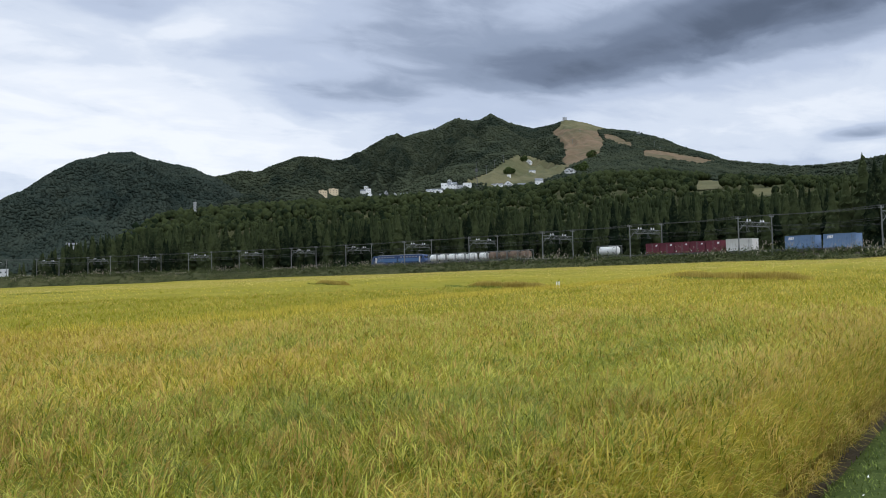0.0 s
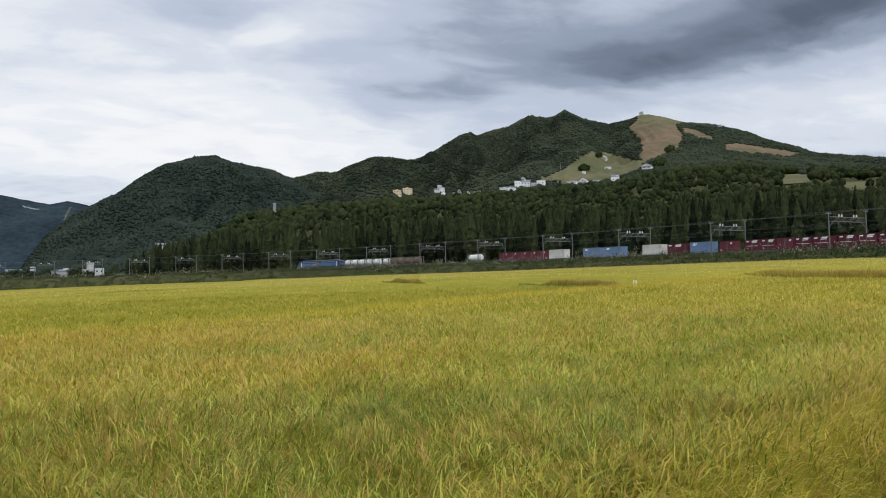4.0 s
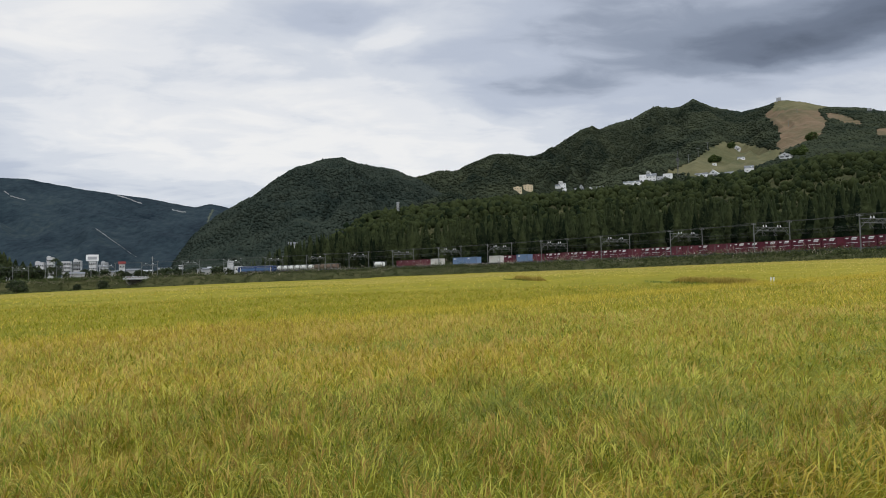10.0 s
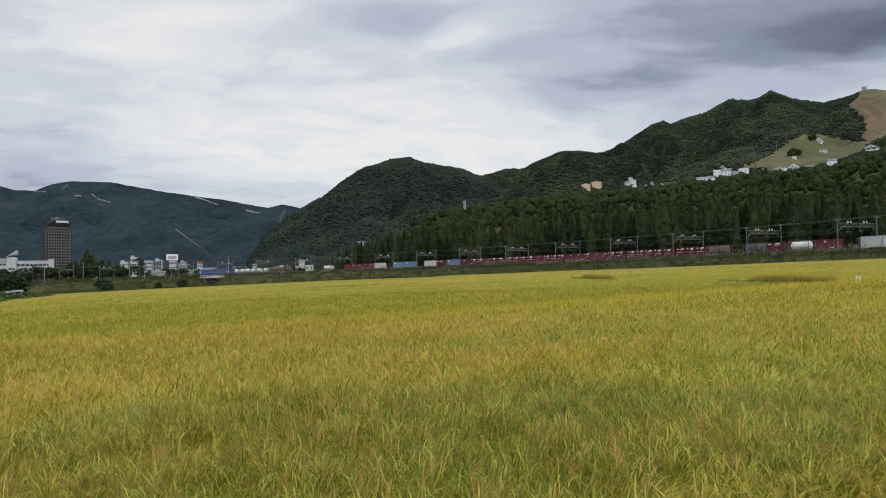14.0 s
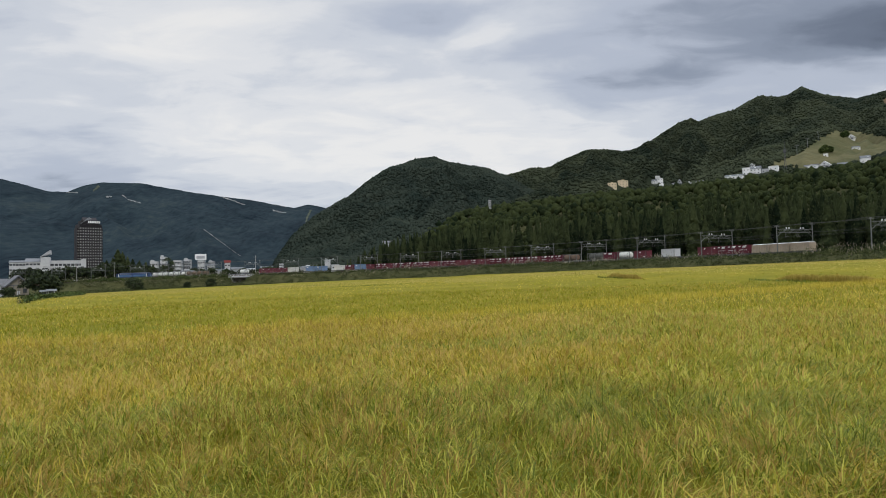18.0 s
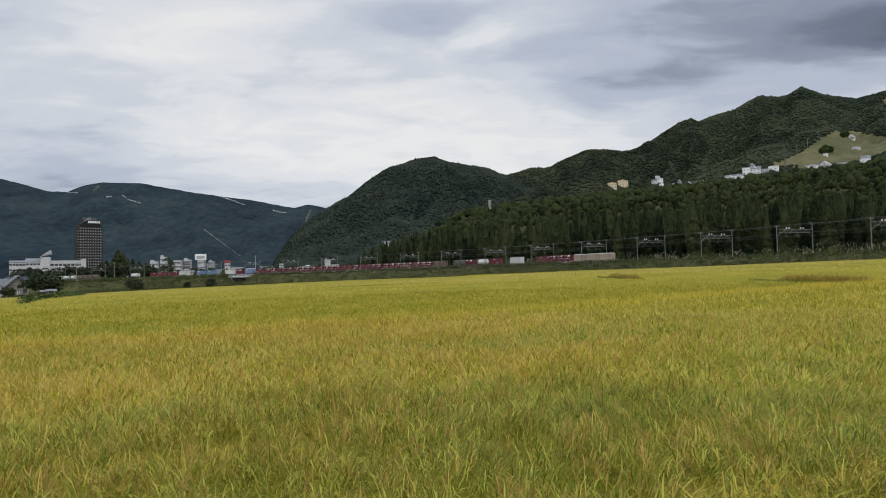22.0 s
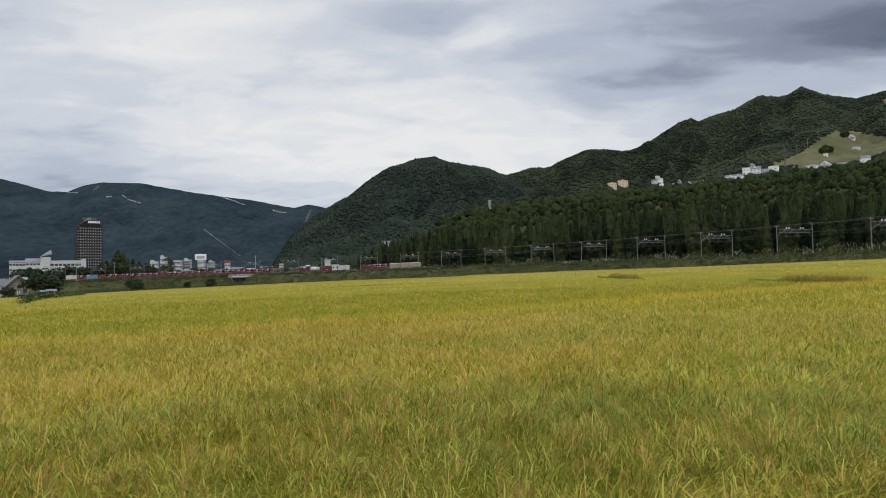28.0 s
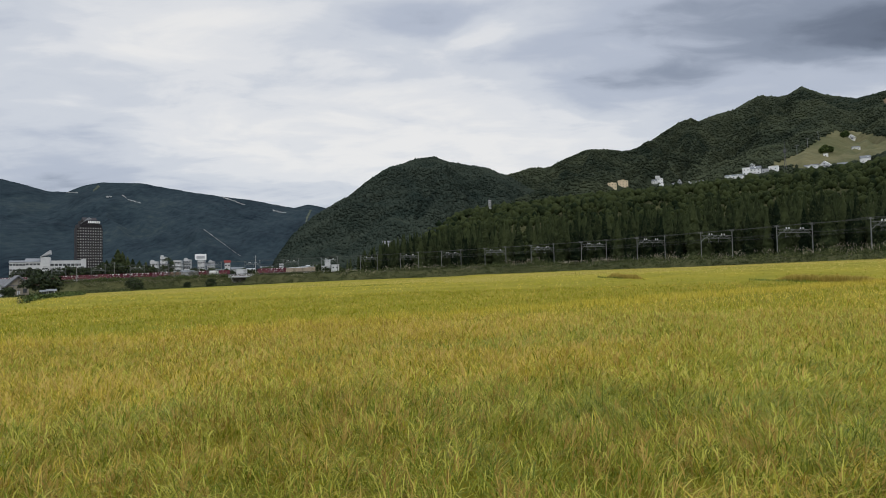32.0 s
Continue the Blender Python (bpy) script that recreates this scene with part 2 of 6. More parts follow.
def rod(bm, a, b, r, n=6, r2=None):
    """A round bar from a to b."""
    a, b = Vector(a), Vector(b)
    d = b - a
    m = Matrix.Translation((a + b) / 2) @ d.to_track_quat("Z", "Y").to_matrix().to_4x4()
    bmesh.ops.create_cone(bm, cap_ends=True, segments=n, radius1=r, radius2=r if r2 is None else r2, depth=d.length, matrix=m)
    return bm


def prism(bm, outline, x0, x1):
    """The outline (y, z) drawn out from x0 to x1."""
    a = [bm.verts.new((x0, y, z)) for y, z in outline]
    b = [bm.verts.new((x1, y, z)) for y, z in outline]
    bm.faces.new(a[::-1])
    bm.faces.new(b)
    n = len(a)
    for i in range(n):
        bm.faces.new((a[i], a[(i + 1) % n], b[(i + 1) % n], b[i]))
    bmesh.ops.recalc_face_normals(bm, faces=bm.faces)
    return bm


def B():
    return bmesh.new()


def thing(name, m, label, category, group="", kind=""):
    ob = new(name)
    ob.empty_display_size = 0.3
    ob.matrix_world = m
    return tagged(ob, label, category, group, kind)


# ---- noise on arrays ----
RNG = np.random.default_rng(7)
LATTICE = RNG.random((256, 256))


def vnoise(x, y):
    xi, yi = np.floor(x).astype(int), np.floor(y).astype(int)
    fx, fy = x - xi, y - yi
    fx, fy = fx * fx * (3 - 2 * fx), fy * fy * (3 - 2 * fy)
    a, b = LATTICE[xi & 255, yi & 255], LATTICE[(xi + 1) & 255, yi & 255]
    c, d = LATTICE[xi & 255, (yi + 1) & 255], LATTICE[(xi + 1) & 255, (yi + 1) & 255]
    return (a + (b - a) * fx) * (1 - fy) + (c + (d - c) * fx) * fy


def fbm(x, y, n=4):
    s, a, t = 0.0, 0.5, 0.0
    for i in range(n):
        s = s + a * (vnoise(x * 2 ** i + 17.3 * i, y * 2 ** i + 9.1 * i) - 0.5)
        t += a
        a *= 0.5
    return s / t * 2


def ridged(x, y, n=3):
    s, a, t = 0.0, 0.5, 0.0
    for i in range(n):
        s = s + a * (1 - np.abs(2 * vnoise(x * 2 ** i + 31.7 * i, y * 2 ** i + 5.3 * i) - 1))
        t += a
        a *= 0.5
    return s / t


def ease(u):
    u = np.clip(u, 0, 1)
    return u * u * (3 - 2 * u)


# ---- the railway's line ----
# The near row of masts: it starts at (-42.98, 363.75) and bends; s is metres along it towards the south-east.
LINE_S = np.arange(-640.0, 660.1, 2.0)


def line_heading(s):
    s = np.clip(s, -260, 430) / 100
    return radians(126.36) + 0.2554 * s + 0.00585 * s ** 2 - 0.004357 * s ** 3


_h = line_heading(LINE_S)
_i0 = int(np.argmin(np.abs(LINE_S)))
LINE_X, LINE_Y = np.cumsum(np.sin(_h)) * 2, np.cumsum(np.cos(_h)) * 2
LINE_X, LINE_Y = LINE_X - LINE_X[_i0] - 42.98, LINE_Y - LINE_Y[_i0] + 363.75
NEAR_TRACK, FAR_TRACK, MAST_GAP, BAY = 4.45, 8.6, 13.2, 27.7


def line_at(s, off=0.0):
    """The place beside the line at s, off metres towards its far side, and the heading there."""
    h = float(line_heading(s))
    x, y = float(np.interp(s, LINE_S, LINE_X)), float(np.interp(s, LINE_S, LINE_Y))
    return x + off * math.cos(h) * -1, y + off * math.sin(h), h


def rail_z(s):
    return EYE + 5.45 - 2.0e-5 * (np.clip(s, -260, 340) - 15) ** 2


def to_line(x, y):
    """How far from the line (positive on its far side), and where along it."""
    x, y = np.atleast_1d(x), np.atleast_1d(y)
    sd, ss = np.empty(x.shape), np.empty(x.shape)
    flat = [v.ravel() for v in (x, y)]
    o1, o2 = sd.ravel(), ss.ravel()
    for a in range(0, len(flat[0]), 20000):
        px, py = flat[0][a:a + 20000, None], flat[1][a:a + 20000, None]
        k = np.argmin((px - LINE_X[None]) ** 2 + (py - LINE_Y[None]) ** 2, axis=1)
        h = _h[k]
        o1[a:a + 20000] = (px[:, 0] - LINE_X[k]) * -np.cos(h) + (py[:, 0] - LINE_Y[k]) * np.sin(h)
        far = np.hypot(px[:, 0] - LINE_X[k], py[:, 0] - LINE_Y[k])
        o1[a:a + 20000] = np.where(np.abs(o1[a:a + 20000]) < far * 0.7, np.sign(o1[a:a + 20000]) * far, o1[a:a + 20000])
        o2[a:a + 20000] = LINE_S[k]
    return o1.reshape(x.shape), o2.reshape(x.shape)


# ---- ground heights ----
SHOULDER_AZ = (-40, -14, -9, -5.5, -1.9, 2, 6, 9.6, 13, 17, 23, 26, 31, 33, 36, 40, 46, 50, 53, 60, 75)
SHOULDER_EL = (.014, .014, .022, .038, .066, .089, .095, .100, .1055, .1075, .112, .115, .120, .128, .133, .130, .119, .109, .103, .102, .08)


def levee(x, y):
    """Metres across the paddies, from the near field's edge, and along it."""
    return (y - 1.85 - 0.5 * x) / 1.118, (x + 0.5 * y) / 1.118


def field_z(x, y):
    d = np.hypot(x, y)
    k = np.minimum(1, 420 / np.maximum(d, 1))
    x, y = x * k, y * k
    z = 0.0181 * x + 0.00865 * y + 0.012 * np.maximum(x - 30, 0) - 0.1
    a, b = levee(x, y)
    w = a - 0.084 * np.clip(b, -8, 24)
    z = z + 0.07 * ease((w - 11) / 3) - 0.27 * ease((w - 14.2) / 0.5) + 0.27 * ease((w - 15) / 30)
    # the farther terraces lie higher
    c = (y - 58 + 1.35 * (x - 16)) / 1.68
    z = z + 0.38 * ease((c + 10) / 16) * ease((x - 4) / 10) * ease((60 - x) / 15)
    return np.where(a < 0, z + (0.2 - z) * ease(-a / 0.6), z)


def ground_z(x, y):
    sd, s = to_line(x, y)
    d, az = np.hypot(x, y), np.degrees(np.arctan2(x, y))
    zr = rail_z(s)
    zf = field_z(x, y)
    bank = ease((sd + 13.5) / 8.5)
    bank = bank * (1 - ease((8.8 - np.abs(s + 84)) / 2) * (sd < 13))
    z = zf + (zr - 0.55 - zf) * bank
    el = np.interp(az, SHOULDER_AZ, SHOULDER_EL)
    rise = np.maximum(el * np.minimum(d, 1000 + 0 * d) + EYE - zr, 0)
    back = ease((sd - 16) / 420) ** 0.8
    z = z + np.where(sd > 14, rise * back + fbm(x / 60, y / 60) * 5 * ease((sd - 25) / 120) * ease((az + 8) / 6), 0)
    return z


# where wind and rain have laid the crop over: place and reach of each patch
LAID = ((0.9, 11.2, 2.2, 0.9), (-1.6, 9.5, 0.7, 0.4), (1.9, 5.3, 1.5, 0.9), (3.9, 7.1, 2.2, 1.3), (4.2, 5.0, 1.2, 0.7), (0.3, 4.2, 0.8, 0.4), (-6.4, 12.3, 1.1, 0.5), (8.4, 10.8, 2.4, 1.1),
        (-2.3, 19.8, 2.4, 0.8), (-9.0, 21.5, 3.0, 1.0), (6.5, 15.5, 1.5, 0.6), (-2.8, 6.0, 0.6, 0.4), (2.4, 3.8, 0.9, 0.4), (6.6, 8.0, 1.6, 1.0))


def lodging(x, y):
    near = 0.0 * x
    for cx, cy, rx, ry in LAID:
        near = np.maximum(near, 1.6 - ((x - cx) / rx) ** 2 - ((y - cy) / ry) ** 2)
    return ease(near * 0.6 - 0.15 + 0.9 * fbm(x / 0.8 + 40, y / 0.6 + 11, 3))


def rice_z(x, y):
    """The top of the standing rice."""
    lodged = lodging(x, y)
    return field_z(x, y) + 0.93 + 0.10 * fbm(x / 0.5, y / 0.5, 3) * np.clip(30 / np.maximum(np.hypot(x, y), 1), 0.3, 1) + 0.03 * fbm(x / 5, y / 5, 2) - 0.07 * lodged - 0.25 * ease((np.hypot(x, y) - 60) / 90)


def in_field(x, y):
    a, b = levee(x, y)
    sd, s = to_line(x, y)
    d, az = np.hypot(x, y), np.degrees(np.arctan2(x, y))
    edge = np.interp(az, (-60, -31.0, -30.8, -30, -28.5, -20, -10, 0), (175, 175, 74, 95, 190, 262, 330, 400))
    paths = (np.abs(a - 0.084 * np.clip(b, -8, 24) - 14.7) < 0.46 + 0.1 * fbm(x / 2, y / 2))
    return (a > 0.3) & ~paths & (sd < -15.5) & (d < edge + fbm(x / 9, y / 9) * 3)


def build_ground():
    r = np.concatenate([[0.002], np.linspace(0.4, 12, 24), np.geomspace(12.8, 120, 60), np.linspace(123, 480, 130), np.geomspace(490, 4900, 60)])
    a = np.radians(np.concatenate([np.arange(-40, 62, 0.4), np.arange(62, 320, 4.0)]))
    R, A = np.meshgrid(r, a, indexing="ij")
    X, Y = R * np.sin(A), R * np.cos(A)
    Z = ground_z(X, Y)
    n, m = X.shape
    i = np.arange(n - 1)[:, None] * m + np.arange(m)[None]
    j = np.arange(n - 1)[:, None] * m + (np.arange(m)[None] + 1) % m
    F = np.stack([i, j, j + m, i + m], -1).reshape(-1, 4)
    V = np.stack([X, Y, Z], -1).reshape(-1, 3)
    ob = new("ground", mesh_of("ground", V, F[:, ::-1], M_GROUND, True))
    tagged(ob, "grassy valley floor rising to wooded slopes", "ground", kind="structure")


# ---- mountains ----
def mountain(name, label, az, el, dist, foot_d, foot_el, material, rough, seed, step=0.12, rows=90, bands=None, calm=(), fine=0.0018, peak=0.0, pitch=5.0, spurs=0.5, relief=1.15, upright=False):
    """A range whose crest runs through the bearings az at the heights el, dist away, with spurs and gullies down to its foot."""
    A = np.arange(az[0], az[-1] + step / 2, step)
    E, D = np.interp(A, az, el), np.interp(A, *dist)
    U = np.concatenate([np.linspace(0, 1, rows), [1.03, 1.08, 1.2, 1.5]])
    fd, fe = np.interp(A, *foot_d), np.interp(A, *foot_el)
    AA, UU = np.meshgrid(np.radians(A), U, indexing="ij")
    DD = fd[:, None] + (D - fd)[:, None] * UU
    X, Y = DD * np.sin(AA), DD * np.cos(AA)
    u = np.minimum(UU, 1)
    spur = (ridged(X / rough + seed, Y / rough + seed * 2, 3) - 0.62) * 1.0
    # ribs and gullies fan out below the summit
    fan = (np.degrees(AA) - peak) / (0.5 + 0.9 * (1 - u)) / pitch
    fan = fan + 0.5 * fbm(X / 400 + seed, Y / 400, 3)
    spur = (1 - spurs) * spur + spurs * (ridged(fan + seed, u * 1.2 + seed, 3) - 0.62)
    if calm:
        # an even mountainside where the pistes run
        spur = spur * np.interp(np.degrees(AA), *calm)
    g = np.clip(u + spur * relief * np.sin(np.pi * u) ** 0.8, 0, 1.0) ** 0.85
    slope = fe[:, None] + (E - fe)[:, None] * g
    slope = np.minimum(slope, (fe + (E - fe) * 1.0)[:, None] - 0.004 * (1 - u))
    Z = EYE + slope * DD - np.maximum(UU - 1, 0) * DD * 0.5 + (fbm(AA * 3000 / 30, slope * DD / 26, 4) if upright else fbm(X / 22, Y / 22, 3)) * fine * DD * np.sin(np.pi * np.clip(u * 0.75, 0, 1)) ** 0.5
    n, m = X.shape
    i = (np.arange(n - 1)[:, None] * m + np.arange(m - 1)[None])
    F = np.stack([i, i + m, i + m + 1, i + 1], -1).reshape(-1, 4)
    V = np.stack([X, Y, Z], -1).reshape(-1, 3)
    index = np.zeros(len(F), dtype=np.int32)
    mats = [material]
    if bands:
        C = V[F].mean(1)
        caz, cel = np.degrees(np.arctan2(C[:, 0], C[:, 1])), (C[:, 2] - EYE) / np.hypot(C[:, 0], C[:, 1])
        for k, (m_, poly) in enumerate(bands):
            if m_ not in mats:
                mats.append(m_)
            index[inside(caz, cel * 1000 + fbm(C[:, 0] / 40, C[:, 1] / 40) * 1.5, poly)] = mats.index(m_)
    ob = new(name, mesh_of(name, V, F, (mats, index), True))
    tagged(ob, label, "mountain", kind="structure")
    return X, Y, Z, index.reshape(n - 1, m - 1)


def inside(x, y, poly):
    r = np.zeros(x.shape, dtype=bool)
    for (x0, y0), (x1, y1) in zip(poly, poly[1:] + poly[:1]):
        r ^= ((y0 > y) != (y1 > y)) & (x < (x1 - x0) * (y - y0) / (y1 - y0 + 1e-12) + x0)
    return r


def ico(sub):
    bm = B()
    bmesh.ops.create_icosphere(bm, subdivisions=sub, radius=1.0)
    v = np.array([q.co[:] for q in bm.verts])
    f = np.array([[q.index for q in p.verts] for p in bm.faces])
    bm.free()
    return v, f


ICO1, ICO2 = ico(1), ico(2)
OCTA = (np.array([(1, 0, 0), (0, 1, 0), (-1, 0, 0), (0, -1, 0), (0, 0, 1), (0, 0, -1)], float), np.array([(0, 1, 4), (1, 2, 4), (2, 3, 4), (3, 0, 4), (1, 0, 5), (2, 1, 5), (3, 2, 5), (0, 3, 5)]))


def crowns(name, label, P, r, material, shape=ICO1, tall=1.15, seed=1):
    """Many tree crowns as one mass: each a lumpy ball about the points P."""
    g = np.random.default_rng(seed)
    v, f = shape
    n, k = len(P), len(v)
    lump = 1 + (g.random((n, k)) - 0.5) * 0.5
    S = (r * (0.6 + 0.8 * g.random(n) ** 1.4))[:, None, None]
    turn = g.random(n) * 6.28
    c, s = np.cos(turn)[:, None], np.sin(turn)[:, None]
    x, y, z = v[:, 0][None], v[:, 1][None], v[:, 2][None]
    W = np.stack([x * c - y * s, x * s + y * c, z * tall * (0.8 + 0.5 * g.random((n, 1)))], -1) * lump[..., None] * S
    W += np.asarray(P)[:, None, :]
    F = f[None] + (np.arange(n) * k)[:, None, None]
    return tagged(new(name, mesh_of(name, W.reshape(-1, 3), F.reshape(-1, 3), material, True)), label, "forest", kind="stuff")


def on_mountain(grid, n, seed, low):
    """n points strewn evenly over a mountain's mesh above the heights low(bearing), none on its bare pistes."""
    X, Y, Z, idx = grid
    g = np.random.default_rng(seed)
    b = X.shape[1] - 5
    Q = np.stack([X, Y, Z], -1)[:, :b + 1]
    d1, d2 = Q[1:, 1:] - Q[:-1, :-1], Q[1:, :-1] - Q[:-1, 1:]
    area = np.linalg.norm(np.cross(d1, d2), axis=2) / 2
    C = (Q[1:, 1:] + Q[:-1, :-1]) / 2
    far = np.hypot(C[..., 0], C[..., 1])
    el = (C[..., 2] - EYE) / far
    seen = el > low(np.degrees(np.arctan2(C[..., 0], C[..., 1])))
    weight = np.where(seen & (idx[:, :b] == 0), area / far ** 1.2, 0).ravel()
    k = g.choice(len(weight), n, p=weight / weight.sum())
    i, j = np.divmod(k, b)
    fu, fv = g.random((2, n, 1))
    P = (Q[i, j] * (1 - fu) + Q[i + 1, j] * fu) * (1 - fv) + (Q[i, j + 1] * (1 - fu) + Q[i + 1, j + 1] * fu) * fv
    # along the crest the crowns stand no higher than its line
    P[:, 2] -= 0.0011 * np.hypot(P[:, 0], P[:, 1]) * ease((j / b - 0.9) / 0.08)
    return P


build_ground()
MAIN_AZ = (4, 5.5, 7.4, 8.7, 10.5, 11.8, 13.1, 14.5, 15.2, 16.8, 18.2, 19.1, 19.7, 20.2, 21.4, 22.8, 23.7, 24.6, 25.8, 26.5, 27.4, 28.1, 29.3, 30.8, 32.2, 33.3, 35.1, 36.4, 38.2, 40.3, 41.3, 41.9, 44, 45.5, 47.9, 49.7, 51.2, 53.7, 55.6, 64)
MAIN_EL = (.140, .1455, .1532, .1545, .1668, .1751, .1745, .170, .1706, .1843, .197, .205, .208, .202, .210, .214, .2235, .2288, .225, .226, .2352, .2268, .2178, .2107, .2145, .2205, .214, .205, .1995, .1885, .181, .174, .160, .148, .139, .1335, .132, .133, .136, .13)
PISTES = ((M_SLOPE, [(24.6, 137), (25.5, 141), (27.0, 150), (28.0, 163), (29.3, 174), (30.2, 172.5), (31.5, 166), (33.4, 155), (33.0, 143), (31, 135), (28, 130)]),
          (M_BARE, [(32.3, 205), (33.6, 216), (34.6, 215), (35.8, 207), (36.0, 197), (36.4, 187), (36.0, 170), (34.5, 160), (33.4, 153), (32.9, 162), (33.3, 170), (33.2, 185)]),
          (M_SLOPE, [(32.8, 208), (33.0, 219), (33.4, 230), (35.1, 222), (36.6, 212), (36.2, 202), (35.2, 205), (34.0, 208)]),
          (M_BARE, [(36.2, 199), (37.3, 193), (38.6, 181), (38.3, 177), (36.4, 191)]), (M_BARE, [(39.3, 170), (40.2, 171), (42.0, 163), (44.6, 150), (43.6, 146.5), (42.3, 152), (41.2, 155), (39.3, 163)]))
MAIN_EL = [v + 0.0008 for v in MAIN_EL]
main_grid = mountain("mountain", "forested ski mountain with pale mown pistes below its crest", MAIN_AZ, MAIN_EL,
                     ((4, 12, 20, 27, 33, 40, 46, 56, 64), (1900, 2100, 2500, 2800, 2600, 2300, 1900, 1500, 1300)),
                     ((4, 64), (800, 800)), (SHOULDER_AZ, [v - 0.012 for v in SHOULDER_EL]), M_WOODS, 330, 3.3, step=0.1, rows=110, bands=PISTES, calm=((23, 26, 33, 35, 45, 48), (1.5, 0.9, 0.9, 0.25, 0.25, 1.2)), peak=27.4, pitch=4.6, spurs=0.6)
HILL_AZ = (-15.5, -13.9, -13.3, -12, -10.2, -8.8, -7.5, -5.8, -4.2, -2.8, -1.9, -0.6, 0.4, 1.8, 3.6, 4.5, 5.3, 8, 12)
HILL_EL = (.002, .008, .034, .0655, .0930, .107, .120, .1428, .1595, .169, .1735, .1765, .1685, .1632, .158, .1505, .1455, .115, .08)
hill_grid = mountain("hill", "steep round hill covered in broadleaf forest", HILL_AZ, HILL_EL, ((-16, -8, 0, 12), (1000, 1100, 1250, 1350)),
                     ((-16, 12), (560, 620)), ((-16, -8, 0, 12), (.003, .010, .03, .05)), M_HILL, 260, 8.1, rows=80, peak=-1.0, pitch=5.5)
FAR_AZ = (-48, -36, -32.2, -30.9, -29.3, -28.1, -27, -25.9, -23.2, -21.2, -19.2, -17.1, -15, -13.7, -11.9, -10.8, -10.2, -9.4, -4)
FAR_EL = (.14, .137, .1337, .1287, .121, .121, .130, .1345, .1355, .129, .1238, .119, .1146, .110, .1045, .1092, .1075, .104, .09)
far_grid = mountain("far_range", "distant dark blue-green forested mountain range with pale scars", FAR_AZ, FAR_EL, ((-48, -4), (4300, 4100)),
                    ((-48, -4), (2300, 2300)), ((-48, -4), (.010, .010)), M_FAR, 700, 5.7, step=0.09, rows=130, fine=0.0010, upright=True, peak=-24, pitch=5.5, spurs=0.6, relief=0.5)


def slope_at(grid, az, el):
    """The place on a mountain, seen at that bearing and height over the eye."""
    X, Y, Z, idx = grid
    a = np.degrees(np.arctan2(X[:, 0], Y[:, 0]))
    i = int(np.clip(np.searchsorted(a, az), 1, len(a) - 1))
    f = (az - a[i - 1]) / (a[i] - a[i - 1])
    q = [V[i - 1] * (1 - f) + V[i] * f for V in (X, Y, Z)]
    d = np.hypot(q[0], q[1])
    e = np.maximum.accumulate((q[2] - EYE) / d)[:-5]
    k = int(np.clip(np.searchsorted(e, el), 1, len(e) - 1))
    t = float(np.clip((el - e[k - 1]) / max(e[k] - e[k - 1], 1e-9), 0, 1))
    return [float(v[k - 1] * (1 - t) + v[k] * t) for v in q]


def strip(name, label, grid, line, wide, material, lift=4.0, gaps=0.0):
    """A cleared strip on a mountainside along (bearing, height) points; wide in thousandths of its distance."""
    V, F = [], []
    n = 60
    drift = 0.0
    for k in range(n + 1):
        t = k / n * (len(line) - 1)
        i = min(int(t), len(line) - 2)
        u = t - i
        az, el = (line[i][m] * (1 - u) + line[i + 1][m] * u for m in (0, 1))
        da, de = radians(line[i + 1][0] - line[i][0]), line[i + 1][1] - line[i][1]
        w = wide / 1000 * (0.3 + 1.2 * random.random() ** 1.5) * (1 - 0.5 * k / n) / 2 / math.hypot(da, de)
        drift = 0.7 * drift + 0.0005 * (random.random() - 0.5) / math.hypot(da, de) * min(1.0, wide)
        for side in (drift + w, drift - w):
            x, y, z = slope_at(grid, az - math.degrees(de * side), el + da * side)
            V += [(x, y, z + lift), (x, y, z - 25)]
    for k in range(n):
        if random.random() < gaps:
            continue
        b = 4 * k
        F += [(b, b + 2, b + 6, b + 4), (b, b + 4, b + 5, b + 1), (b + 2, b + 3, b + 7, b + 6)]
    tagged(new(name, mesh_of(name, V, F, material)), label, "clearing", kind="structure")


random.seed(4)
SCARS = ((((-18.8, .0752), (-18.18, .0668), (-17.35, .0552), (-16.01, .0373)), 0.55, M_SCAR, 0.22), (((-17.35, .1185), (-16.69, .1148), (-15.68, .1080)), 1.5, M_SCAR, 0.0), (((-13.57, .1009), (-13.04, .0985), (-12.56, .0977)), 1.3, M_SCAR, 0.0),
         (((-10.6, .1015), (-10.84, .0929), (-11.03, .0842)), 3.2, M_CUT, 0.0), (((-28.18, .1200), (-27.8, .1200), (-27.42, .1199)), 1.0, M_SCAR, 0.0), (((-26.06, .130), (-26.2, .127), (-26.43, .1227)), 3.0, M_CUT, 0.0))
SCARS += ((((-25.61, .1159), (-25.4, .1162), (-25.2, .1161)), 2.0, M_SCAR, 0.06), (((-24.51, .1187), (-24.35, .117), (-24.21, .1151)), 1.2, M_SCAR, 0.1), (((-24.13, .113), (-23.7, .111), (-23.24, .1089)), 0.8, M_SCAR, 0.15))
for line, wide, m_, gaps in SCARS:
    strip("cleared_strip", "pale cleared strip on the distant mountainside", far_grid, line, wide, m_, lift=2.0, gaps=gaps)


